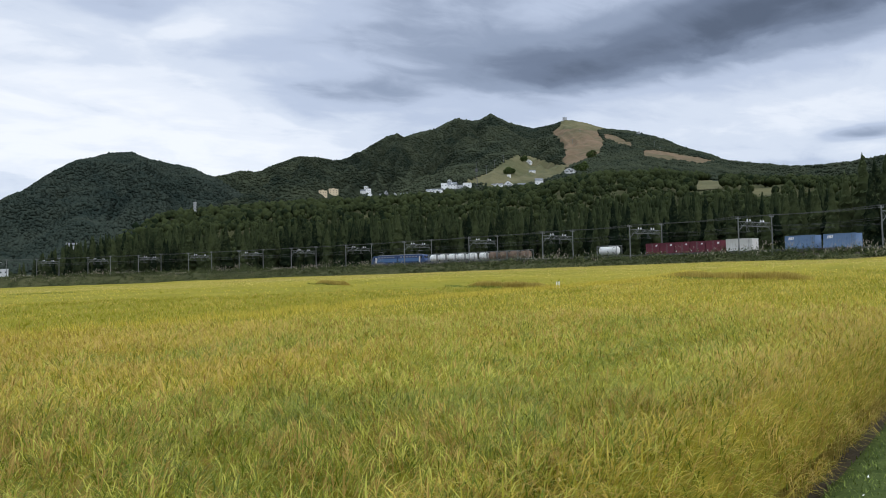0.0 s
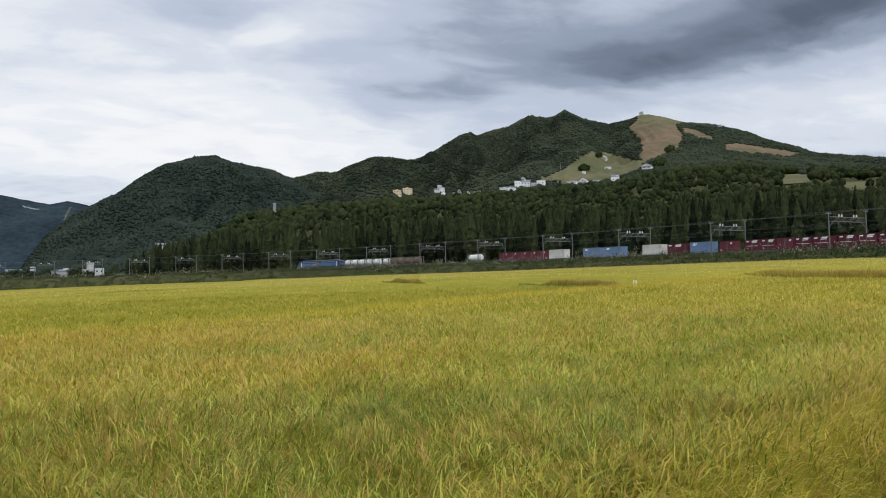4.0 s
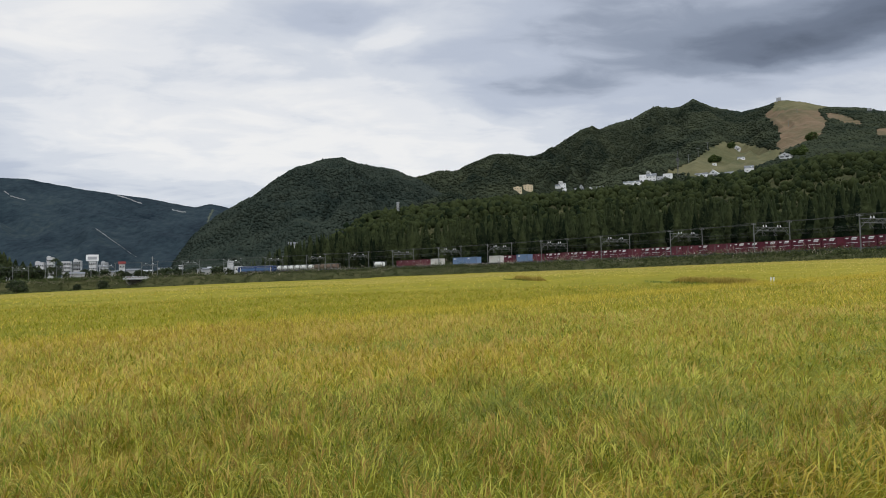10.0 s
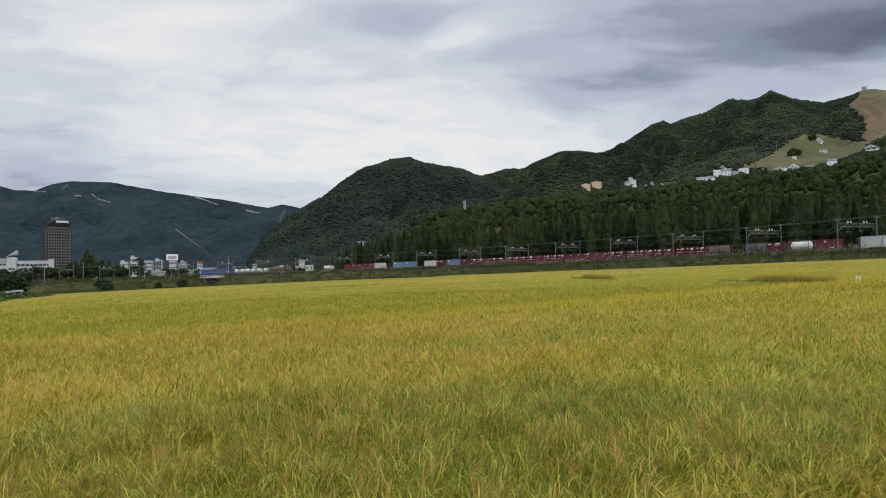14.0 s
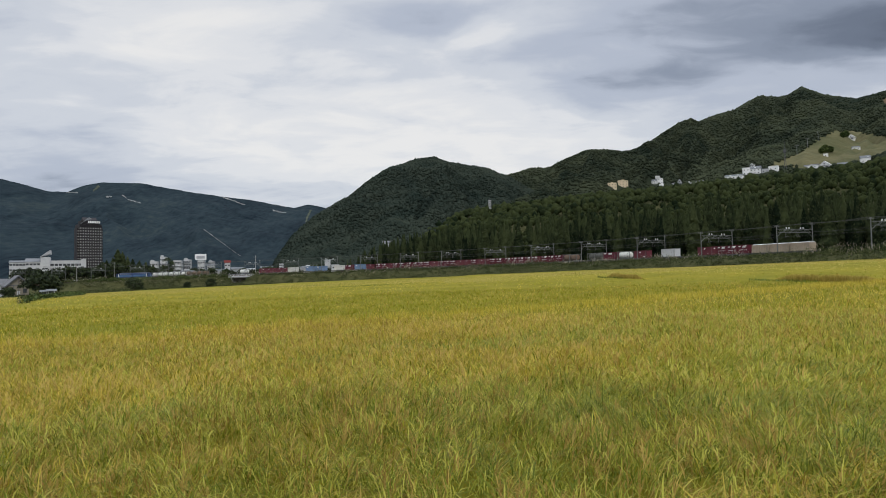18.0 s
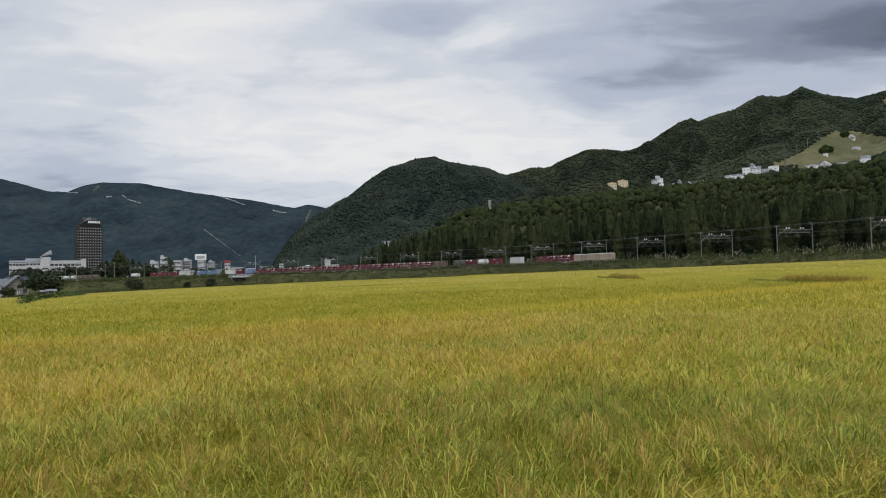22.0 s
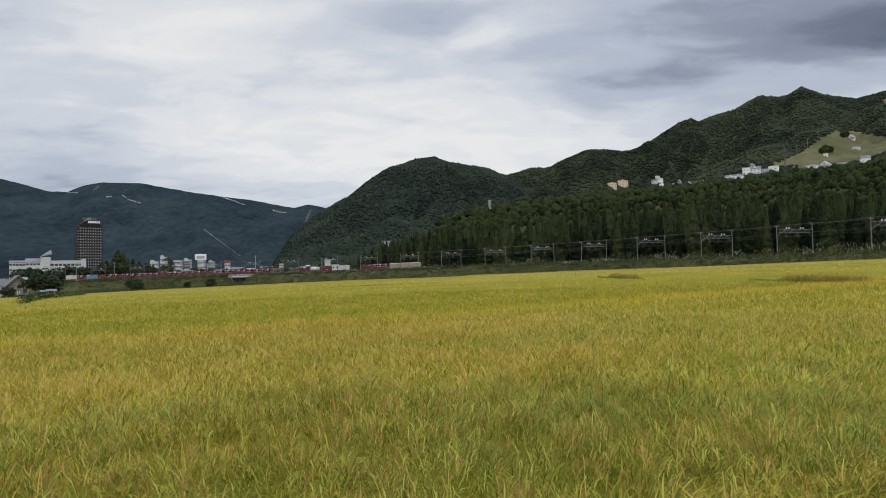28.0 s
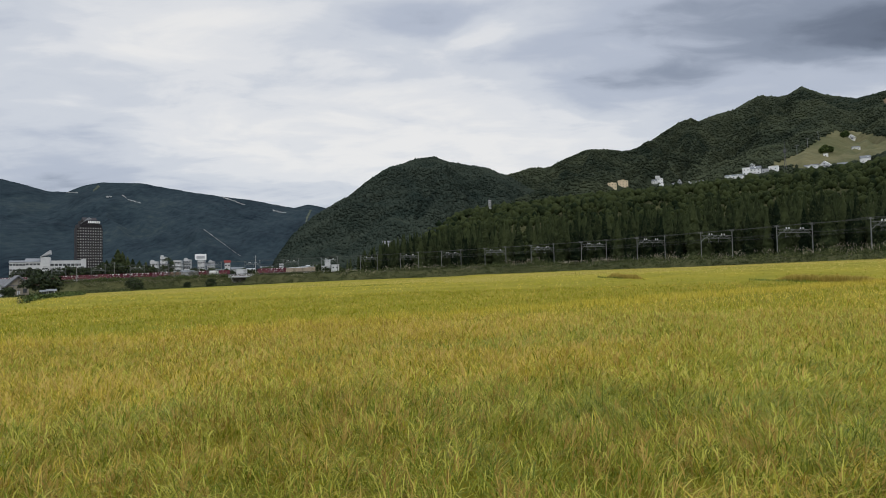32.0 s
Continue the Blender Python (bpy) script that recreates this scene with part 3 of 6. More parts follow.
# ---- rice ----
def canopy():
    """The closed top of the crop, with its sides."""
    r = np.concatenate([np.linspace(1.6, 12, 80), np.geomspace(12.1, 60, 150), np.geomspace(60.6, 420, 110)])
    a = np.radians(np.arange(-100, 84, 0.4))
    R, A = np.meshgrid(r, a, indexing="ij")
    X, Y = R * np.sin(A), R * np.cos(A)
    ok = in_field(X, Y)
    Z = rice_z(X, Y) - 0.17 - 0.07 * lodging(X, Y) + 0.04 * ease((R - 20) / 25) - 0.06 * ease((R - 6) / 4) + 0.11 * ease((R - 9) / 44) + 0.10 * fbm(X / 0.35, Y / 0.35, 2) * np.minimum(1, 20 / R)
    n, m = X.shape
    i = np.arange(n - 1)[:, None] * m + np.arange(m - 1)[None]
    keep = (ok[:-1, :-1] & ok[1:, :-1] & ok[:-1, 1:] & ok[1:, 1:]).ravel()
    F = np.stack([i, i + 1, i + m + 1, i + m], -1).reshape(-1, 4)[keep]
    V = np.stack([X, Y, Z], -1).reshape(-1, 3)
    # sides down to the soil along the edges
    e = np.concatenate([F[:, [0, 1]], F[:, [1, 2]], F[:, [2, 3]], F[:, [3, 0]]])
    key = np.sort(e, 1)
    _, first, count = np.unique(key[:, 0].astype(np.int64) * 10 ** 7 + key[:, 1], return_index=True, return_counts=True)
    e = e[first[count == 1]]
    low = V.copy()
    low[:, 2] = field_z(V[:, 0], V[:, 1]) - 0.1
    tops = len(F)
    F = np.concatenate([F, np.stack([e[:, 1], e[:, 0], e[:, 0] + len(V), e[:, 1] + len(V)], 1)])
    V = np.concatenate([V, low])
    used = np.unique(F)
    back = np.full(len(V), -1)
    back[used] = np.arange(len(used))
    bb, aa = np.meshgrid(np.linspace(-14, 40, 260), np.linspace(0, 1, 9), indexing="ij")
    wa = -0.13 + 0.65 * aa
    ex = (bb * 1.118 - 0.5 * (1.85 + 1.118 * wa)) / 1.25
    ey = 1.85 + 0.5 * ex + 1.118 * wa
    ez = field_z(ex, 1.95 + 0.5 * ex + 0.34) + np.sqrt(np.clip((wa + 0.19) / 0.3, 0.03, 1)) * 0.95 - 0.13 + 0.06 * fbm(bb / 0.25, aa * 2, 2)
    q = np.arange(259)[:, None] * 9 + np.arange(8)[None]
    me = mesh_of("rice_edge", np.stack([ex, ey, ez], -1).reshape(-1, 3), np.stack([q, q + 9, q + 10, q + 1], -1).reshape(-1, 4), M_RICE_BED, True)
    tagged(new("rice_edge", me), "rounded edge of the rice crop along the path", "rice field", kind="stuff")
    ob = new("rice_field", mesh_of("rice_field", V[used], back[F][:, ::-1], ([M_RICE_BED, M_STALK], (np.arange(len(F)) >= tops).astype(np.int32)), True))
    tagged(ob, "ripening yellow-green rice crop filling the paddies", "rice field", kind="stuff")


def strew(n, r0, r1, seed, a0=-41.0, a1=62.0):
    g = np.random.default_rng(seed)
    r = np.sqrt(r0 * r0 + (r1 * r1 - r0 * r0) * g.random(n))
    a = np.radians(a0 + (a1 - a0) * g.random(n))
    x, y = r * np.sin(a), r * np.cos(a)
    k = in_field(x, y)
    return x[k], y[k], g


def blades(name, x, y, g, length, width, z_top, lift, lean, material, segs=3, droop=0.6, label="", category="rice", heading=None):
    """Bent ribbons, one a blade or an ear: they rise from below the crop's top and bow over."""
    n = len(x)
    L = length * (0.7 + 0.6 * g.random(n))
    th = g.random(n) * 6.283 if heading is None else heading
    tilt = lean * (0.4 + 0.8 * g.random(n))
    dx, dy = np.cos(th), np.sin(th)
    wx, wy = -dy, dx
    pts = []
    px, py, pz = x.copy(), y.copy(), z_top - L * lift
    ang = tilt
    for k in range(segs + 1):
        w = width * (0.75 + 0.5 * g.random(n)) * (1.0 - 0.8 * abs(2 * k / segs - 0.8) ** 2 / 1.44) * (0.5 if segs > 1 else 0.8)
        pts.append(np.stack([px - wx * w, py - wy * w, pz], 1))
        pts.append(np.stack([px + wx * w, py + wy * w, pz], 1))
        px, py, pz = px + dx * np.sin(ang) * L / segs, py + dy * np.sin(ang) * L / segs, pz + np.cos(ang) * L / segs
        ang = ang + droop * (0.6 + 0.8 * g.random(n))
    V = np.stack(pts, 1)
    q = 2 * (segs + 1)
    F = np.array([[2 * k, 2 * k + 1, 2 * k + 3, 2 * k + 2] for k in range(segs)])
    F = F[None] + (np.arange(n) * q)[:, None, None]
    return tagged(new(name, mesh_of(name, V.reshape(-1, 3), F.reshape(-1, 4), material, True)), label, category, kind="stuff")


def planted(r0, r1, gap, seed, a0=-41.0, a1=62.0):
    """The planted clumps of rice between two distances: uneven rows along the paddy's edge."""
    g = np.random.default_rng(seed)
    u, v = np.meshgrid(np.arange(-r1, r1, gap * 1.25), np.arange(-r1, r1, gap * 0.8))
    u, v = (q.ravel() + gap * 0.33 * g.normal(size=q.size) for q in (u, v))
    x, y = (u * 1.0 - 0.5 * v) / 1.118, (v + 0.5 * u) / 1.118
    d, az = np.hypot(x, y), np.degrees(np.arctan2(x, y))
    k = (d > r0) & (d < r1) & (az > a0) & (az < a1)
    x, y = x[k], y[k]
    k = in_field(x, y)
    return x[k], y[k], g


def ripeness(x, y, flat, d):
    """How green the crop is: laid patches, the lush corner, and streaks along the field."""
    a, b = levee(x, y)
    a = a - 0.084 * np.clip(b, -8, 24)
    streak = 0.5 * fbm(b / 5.5 + 3, a / 1.6 + 9, 3) + 0.35 * fbm(x / 1.3 + 7, y / 1.1 + 3, 3)
    lush = 0.36 * ease((x - 1.2) / 3) * ease((22 - d) / 10) + (0.35 * ease((70 - a) / 45) + 0.6 * ease((24 - a) / 8)) * ease((a - 14.6) / 0.5)
    return streak + lush + 0.7 * flat - 0.8 * ease((a - 11.5) / 2) * (a < 14.5) + 0.46 * ease((9 - d) / 4)


def rice():
    canopy()
    # clumps, near to far: from where to where, how far apart, leaves and ears in each, their length and width, bends
    for k, (r0, r1, gap, leaves, ears, long, wide, segs) in enumerate(((1.9, 6.8, 0.18, 64, 9, 0.128, 0.0066, 2), (6.6, 17, 0.25, 32, 5, 0.130, 0.0105, 2), (16.5, 45, 0.42, 13, 1, 0.125, 0.020, 1))):
        cx, cy, g = planted(r0, r1, gap, 21 + k)
        n = len(cx)
        d = np.hypot(cx, cy)
        laid = lodging(cx, cy)
        lift = 0.05 * g.normal(size=n)
        wind = 6.283 * fbm(cx / 1.7 + 5, cy / 1.7 + 8, 2) + 0.9
        green = ripeness(cx, cy, laid, d) + 0.17 * g.normal(size=n)
        q = np.repeat(np.arange(n), leaves)
        m = len(q)
        x, y = cx[q] + gap * 0.34 * g.normal(size=m), cy[q] + gap * 0.34 * g.normal(size=m)
        flat = laid[q] * (0.4 + 0.6 * g.random(m))
        out = np.arctan2(y - cy[q], x - cx[q])
        th = np.where(g.random(m) < 0.15 + 0.6 * flat, wind[q] + 0.6 * g.normal(size=m), out + 1.0 * g.normal(size=m))
        top = rice_z(x, y) + lift[q] * (1, 1, 0.5)[k] + (0.055, 0.05, 0.03)[k] * g.normal(size=m) - 0.02
        lush = green[q] + 0.13 * g.normal(size=m)
        kind = np.where(lush < 0.16, 0, 1)
        kind = np.where(flat * (0.6 + 0.8 * g.random(m)) > 0.34, 2, kind)
        for c, material in enumerate((M_LEAF, M_LEAF_GREEN if k < 2 else M_LEAF_OLIVE, M_LEAF_PALE)):
            z = kind == c
            blades("rice_leaves", x[z], y[z], g, long, wide, top[z], 0.6 - 0.3 * flat[z], (0.85, 0.9, 1.15)[k] + 0.45 * flat[z], material, segs, 1.1 / segs, "long green and yellow rice leaves", "rice leaf", th[z])
        # each ear is a small bunch of drooping strands
        q = np.repeat(np.arange(n), ears)
        q = q[g.random(len(q)) < np.clip(0.95 - 0.45 * green[q] - 0.5 * laid[q], 0.25, 1)]
        m = len(q)
        x, y = cx[q] + gap * 0.36 * g.normal(size=m), cy[q] + gap * 0.36 * g.normal(size=m)
        th, z = np.where(g.random(m) < 0.5, wind[q], g.random(m) * 6.283), rice_z(x, y) + lift[q] * 0.7 + 0.035 * g.normal(size=m) + 0.015
        strands = 3 if k < 2 else 1
        x, y, th, z = (np.repeat(v, strands) + g.normal(0, w, m * strands) for v, w in ((x, wide * 0.8), (y, wide * 0.8), (th, 0.35), (z, 0.012)))
        blades("rice_ears", x, y, g, 0.14, wide * 0.85, z, 0.45, 0.75, M_PANICLE, segs, 1.5 / segs, "drooping golden ears of ripe rice", "rice ear", th)
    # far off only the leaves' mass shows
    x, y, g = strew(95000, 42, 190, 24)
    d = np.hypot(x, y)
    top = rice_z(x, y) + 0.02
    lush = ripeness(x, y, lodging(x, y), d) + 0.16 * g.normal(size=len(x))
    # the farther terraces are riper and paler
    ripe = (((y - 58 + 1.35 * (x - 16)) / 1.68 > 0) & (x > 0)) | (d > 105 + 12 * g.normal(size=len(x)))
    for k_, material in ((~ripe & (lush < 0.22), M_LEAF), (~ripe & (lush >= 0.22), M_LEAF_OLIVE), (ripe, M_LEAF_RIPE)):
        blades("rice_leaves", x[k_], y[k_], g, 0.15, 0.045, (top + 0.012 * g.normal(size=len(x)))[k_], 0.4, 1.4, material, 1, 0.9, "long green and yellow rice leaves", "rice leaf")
    # the crop goes on beside and behind the camera
    for n, a0, a1 in ((16000, -100, -41), (7000, 62, 84)):
        x, y, g = strew(n, 1.9, 7.0, 131, a0, a1)
        blades("rice_leaves", x, y, g, 0.20, 0.009, rice_z(x, y) + 0.035 * g.normal(size=len(x)), 0.68, 0.9, M_LEAF, 1, 0.6, "long green and yellow rice leaves", "rice leaf")
    # golden tips along the near field's far edge
    g = np.random.default_rng(94)
    n = 14000
    a, b = 14.28 - 1.5 * g.random(n) ** 1.6, -14 + 60 * g.random(n)
    a = a + 0.084 * np.clip(b, -8, 24)
    x = (b * 1.118 - 0.5 * (1.85 + 1.118 * a)) / 1.25
    y = 1.85 + 0.5 * x + 1.118 * a
    blades("edge_tips", x, y, g, 0.16, 0.009, rice_z(x, y) + 0.06 + 0.03 * g.normal(size=n), 0.75, 0.6, M_TIP, 1, 0.5, "golden rice tips along a field's edge", "rice ear")
    # brown stalks show where terraces end
    for line, tall, n in (((((20.0, 42.6), (20.7, 38), (21.2, 34.1))), 0.40, 3600), (((29.5, 34.4), (30, 28.8), (30.3, 24.6)), 0.40, 3600), (((13.6, 59), (14.8, 52.8)), 0.36, 1800)):
        p = np.array(line)
        t = g.random(n)
        seg = t * (len(p) - 1)
        x, y = (np.interp(seg, np.arange(len(p)), p[:, m]) for m in (0, 1))
        back = g.random(n) ** 1.5
        d = np.hypot(x, y)
        x, y = x + x / d * back * 1.4, y + y / d * back * 1.4
        h = tall * np.minimum(1, 6 * np.minimum(t, 1.02 - t)) * (0.55 + 0.45 * g.random(n)) * (1 - 0.4 * back)
        blades("bank_stalks", x, y, g, 0.34, 0.022, rice_z(x, y) - 0.05 + h, 0.9, 0.25, M_STALK, 1, 0.3, "brown rice stalks along a terrace edge", "rice stalk")
        m = n // 9
        t = -0.3 + 0.75 * g.random(m)
        x, y = (p[0, q] + (p[-1, q] - p[0, q]) * t for q in (0, 1))
        d = np.hypot(x, y)
        x, y = x - x / d * (0.2 + 0.9 * g.random(m)), y - y / d * (0.2 + 0.9 * g.random(m))
        blades("path_weeds", x, y, g, 0.2, 0.03, rice_z(x, y) - 0.02 + 0.05 * g.random(m), 0.8, 0.6, M_VERGE, 1, 0.4, "dark green weeds at the foot of a terrace", "weeds")
    for cx, cy, w in ((-9.4, 86, 2.2), (-26, 134, 3.0)):
        m = 160
        x, y = cx + w * g.normal(size=m), cy + 0.8 * g.normal(size=m)
        blades("path_weeds", x, y, g, 0.25, 0.06, rice_z(x, y) + 0.02 + 0.03 * g.random(m), 0.8, 0.6, M_VERGE, 1, 0.4, "dark green weeds at the foot of a terrace", "weeds")
    # along the path the crop rounds over and hangs down to the soil
    g = np.random.default_rng(91)
    n = 42000
    b = np.concatenate([1.0 + 15 * g.random(30000) ** 1.5, -11 + 12 * g.random(12000)])
    a = 0.75 - 0.97 * g.random(n) ** 0.9
    x = (b * 1.118 - 0.5 * (1.85 + 1.118 * a)) / 1.25
    y = 1.85 + 0.5 * x + 1.118 * a
    foot = field_z(x, 1.95 + 0.5 * x + 1.118 * 0.3)
    swell = 0.10 * fbm(b / 0.5 + 4, 0 * b + 2.0, 3)
    dome = np.sqrt(np.clip((a + 0.25 + 0.9 * swell) / 0.34, 0, 1)) * 0.95
    z = foot + np.maximum(dome * (1 - 0.4 * g.random(n) ** 3) + 0.035 * g.normal(size=n), 0.30)
    side = ease((0.1 - a) / 0.45)
    th = math.atan2(-0.894, 0.447) + (0.7 + 0.7 * (1 - side)) * g.normal(size=n)
    # fewer ears where the corner is still green
    pick = g.random(n) * (1 - 0.42 * ease((6.5 - b) / 2.5))
    for name, material, k, long, wide, droop in (("edge_leaves", M_LEAF, pick < 0.27, 0.20, 0.008, 0.6), ("edge_leaves", M_LEAF_GREEN, (pick >= 0.27) & (pick < 0.48), 0.20, 0.008, 0.6), ("edge_ears", M_PANICLE, pick >= 0.48, 0.16, 0.0075, 0.85)):
        blades(name, x[k], y[k], g, long, wide, z[k], 0.5 - 0.1 * side[k], 0.85 + 0.3 * side[k], material, 2, droop, "ripe rice bowed over the field's edge", "rice leaf" if droop < 0.7 else "rice ear", th[k])
    # stalks below them
    n = 9000
    b, a = 2 + 14 * g.random(n) ** 1.2, -0.12 + 0.4 * g.random(n)
    x = (b * 1.118 - 0.5 * (1.85 + 1.118 * a)) / 1.25
    y = 1.85 + 0.5 * x + 1.118 * a
    blades("rice_stalks", x, y, g, 0.5, 0.006, field_z(x, y) + 0.42 + 0.1 * g.random(n), 0.95, 0.22, M_STALK, 1, 0.1, "brown stalks at the foot of the crop", "rice stalk")


def verge():
    """Damp soil along the crop, then clover and short grass on the path."""
    def sheet(name, a0, a1, n, lift, material, label):
        b, a = np.meshgrid(np.linspace(-30, 60, 180), np.linspace(a0, a1, n), indexing="ij")
        x = (b * 1.118 - 0.5 * (1.85 + 1.118 * a)) / 1.25
        y = 1.85 + 0.5 * x + 1.118 * a
        z = ground_z(x.ravel(), y.ravel()).reshape(x.shape) + lift + 0.02 * fbm(x / 0.3, y / 0.3, 2)
        i = (np.arange(179)[:, None] * n + np.arange(n - 1)[None])
        me = mesh_of(name, np.stack([x, y, z], -1).reshape(-1, 3), np.stack([i, i + n, i + n + 1, i + 1], -1).reshape(-1, 4), material, True)
        tagged(new(name, me), label, "path", kind="structure")
    sheet("clover_path", -5.2, -0.26, 24, 0.03, M_CLOVER, "green clover and grass path beside the rice")
    sheet("soil_strip", -0.262, 0.6, 10, 0.02, M_SOIL, "damp brown soil along the foot of the rice")
    g = np.random.default_rng(92)
    n = 42000
    b, a = -6 + 24 * g.random(n), -0.22 - 4.5 * g.random(n) ** 1.2
    x = (b * 1.118 - 0.5 * (1.85 + 1.118 * a)) / 1.25
    y = 1.85 + 0.5 * x + 1.118 * a
    k = (np.hypot(x, y) > 1.2) & ((a < -0.3 + 0.12 * fbm(b / 0.6, a * 0 + 5.0, 2)) | (g.random(n) < 0.25))
    x, y = x[k], y[k]
    blades("verge_grass", x, y, g, 0.06, 0.013, ground_z(x, y) + 0.05, 0.8, 0.9, M_VERGE, 1, 0.6, "short green clover and grass on the path", "grass")
    n = 500
    b, a = 1 + 14 * g.random(n), -0.45 - 3.5 * g.random(n)
    x = (b * 1.118 - 0.5 * (1.85 + 1.118 * a)) / 1.25
    y = 1.85 + 0.5 * x + 1.118 * a
    k = np.hypot(x, y) > 1.2
    x, y = x[k], y[k]
    blades("clover_flowers", x, y, g, 0.02, 0.014, ground_z(x, y) + 0.075, 0.6, 1.0, M_INSUL, 1, 0.3, "small white clover flowers on the path", "flower")


verge()
rice()

# ---- railway ----
def ribbon(name, off0, off1, dz, material, label, s0=-620, s1=640, step=4.0, thick=0.0):
    """A strip along the line between two offsets."""
    S = np.arange(s0, s1 + 0.1, step)
    rows = []
    for s in S:
        z = float(rail_z(s)) + dz
        a, b = line_at(s, off0), line_at(s, off1)
        rows.append([(a[0], a[1], z - thick), (a[0], a[1], z), (b[0], b[1], z), (b[0], b[1], z - thick)])
    V = np.array(rows).reshape(-1, 3)
    F = []
    for i in range(len(S) - 1):
        for k in range(3):
            F.append((4 * i + k, 4 * i + k + 1, 4 * i + k + 5, 4 * i + k + 4))
    return tagged(new(name, mesh_of(name, V, F, material)), label, "railway", kind="structure")


ribbon("track_bed", NEAR_TRACK - 2.6, FAR_TRACK + 2.6, -0.2, M_BALLAST, "grey-brown ballast bed of a double track", thick=0.5)
for off in (NEAR_TRACK, FAR_TRACK):
    for side in (-0.53, 0.53):
        ribbon("rail", off + side - 0.035, off + side + 0.035, 0.0, M_RAIL, "worn steel rail on ballast", thick=0.16)


def portal(m, tall):
    """A mast on each side of the line and a lattice beam across it. x runs across the line, z = 0 is the rail's top."""
    p = thing("catenary_portal", m, "grey steel catenary portal with lattice beam and white insulators", "railway portal", "portals along the line")
    w = MAST_GAP
    for x, top in ((0.0, 8.0), (w, 8.9)):
        bm = rod(B(), (x, 0, -2.6), (x, 0, top), 0.16, 8, 0.11)
        mast = part("mast", bm, M_MAST, p)
        bm = B()
        box(bm, x - 0.9, x + 0.9, -0.06, 0.06, top - 0.45, top - 0.33, 0.02)
        for k in (-0.8, -0.3, 0.3, 0.8):
            rod(bm, (x + k, 0, top - 0.33), (x + k, 0, top + 0.05), 0.05, 6)
        part("cross_arm", bm, M_MAST, p)
    lo, hi = 6.15, 7.05
    bm = B()
    for z in (lo, hi):
        for y in (-0.25, 0.25):
            rod(bm, (0.9, y, z), (w - 0.9, y, z), 0.055, 5)
    for side in (0.15, w - 0.15):
        inner = 1.6 if side < 1 else w - 1.6
        rod(bm, (side, 0, lo - 1.1), (inner, 0, lo), 0.06, 5)
        rod(bm, (side, 0, hi), (inner, 0, hi), 0.06, 5)
    part("beam", bm, M_MAST, p)
    bm = B()
    n = 9
    for i in range(n):
        xa, xb = 0.9 + (w - 1.8) * i / n, 0.9 + (w - 1.8) * (i + 1) / n
        za, zb = (lo, hi) if i % 2 else (hi, lo)
        for y in (-0.25, 0.25):
            rod(bm, (xa, y, za), (xb, y, zb), 0.055, 4)
    part("lattice", bm, M_MAST, p)
    for x in (NEAR_TRACK - 0.9, NEAR_TRACK + 0.1, FAR_TRACK + 0.2, FAR_TRACK + 1.2):
        bm = B()
        for k in range(4):
            rod(bm, (x, 0, hi + 0.12 + 0.11 * k), (x, 0, hi + 0.2 + 0.11 * k), 0.16 - 0.01 * k, 8)
        rod(bm, (x, 0, hi + 0.02), (x, 0, hi + 0.62), 0.05, 6)
        part("insulator", bm, M_INSUL, p, "white porcelain insulator")
    for x in (NEAR_TRACK, FAR_TRACK):
        bm = rod(B(), (x - 1.3, 0, lo), (x - 0.2, 0, lo - 1.15), 0.035, 5)
        rod(bm, (x - 1.3, 0, lo - 1.15), (x + 0.1, 0, lo - 1.05), 0.03, 5)
        rod(bm, (x - 1.3, 0, lo), (x - 1.3, 0, lo - 1.3), 0.05, 5)
        part("steady_arm", bm, M_MAST, p)
    return p


def across(s, off=0.0, z=0.0):
    """The pose at s on the line: x towards the far side, y back along the line."""
    x, y, h = line_at(s, off)
    return pose(x, y, float(rail_z(s)) + z, 0, 0, 180 - math.degrees(h))


PORTALS = [BAY * k for k in range(-9, 15)]
first = portal(across(PORTALS[0]), 8.0)
for s in PORTALS[1:]:
    copy_thing(first, across(s))


def wire(name, off, z, sag, label, r=0.03):
    """A wire that hangs from portal to portal."""
    cu = bpy.data.curves.new(name, "CURVE")
    cu.dimensions, cu.bevel_depth, cu.bevel_resolution = "3D", r, 1
    sp = cu.splines.new("POLY")
    pts = []
    for a, b in zip(PORTALS, PORTALS[1:]):
        for k in range(4):
            t = k / 4
            s = a + (b - a) * t
            x, y, _ = line_at(s, off)
            pts.append((x, y, float(rail_z(s)) + z - sag * 4 * t * (1 - t), 1))
    sp.points.add(len(pts) - 1)
    for p, c in zip(sp.points, pts):
        p.co = c
    cu.materials.append(M_WIRE)
    return tagged(new(name, cu), label, "overhead wire", kind="structure")


for off, z, sag, r in ((-0.6, 8.05, 0.35, 0.028), (0.6, 8.05, 0.35, 0.028), (MAST_GAP - 0.5, 8.95, 0.35, 0.03), (MAST_GAP + 0.5, 8.95, 0.4, 0.03),
                       (NEAR_TRACK, 6.3, 0.5, 0.024), (NEAR_TRACK, 5.1, 0.0, 0.02), (FAR_TRACK, 6.3, 0.5, 0.024), (FAR_TRACK, 5.1, 0.0, 0.02)):
    wire("overhead_wire", off, z, sag, "thin dark overhead line wire", r)


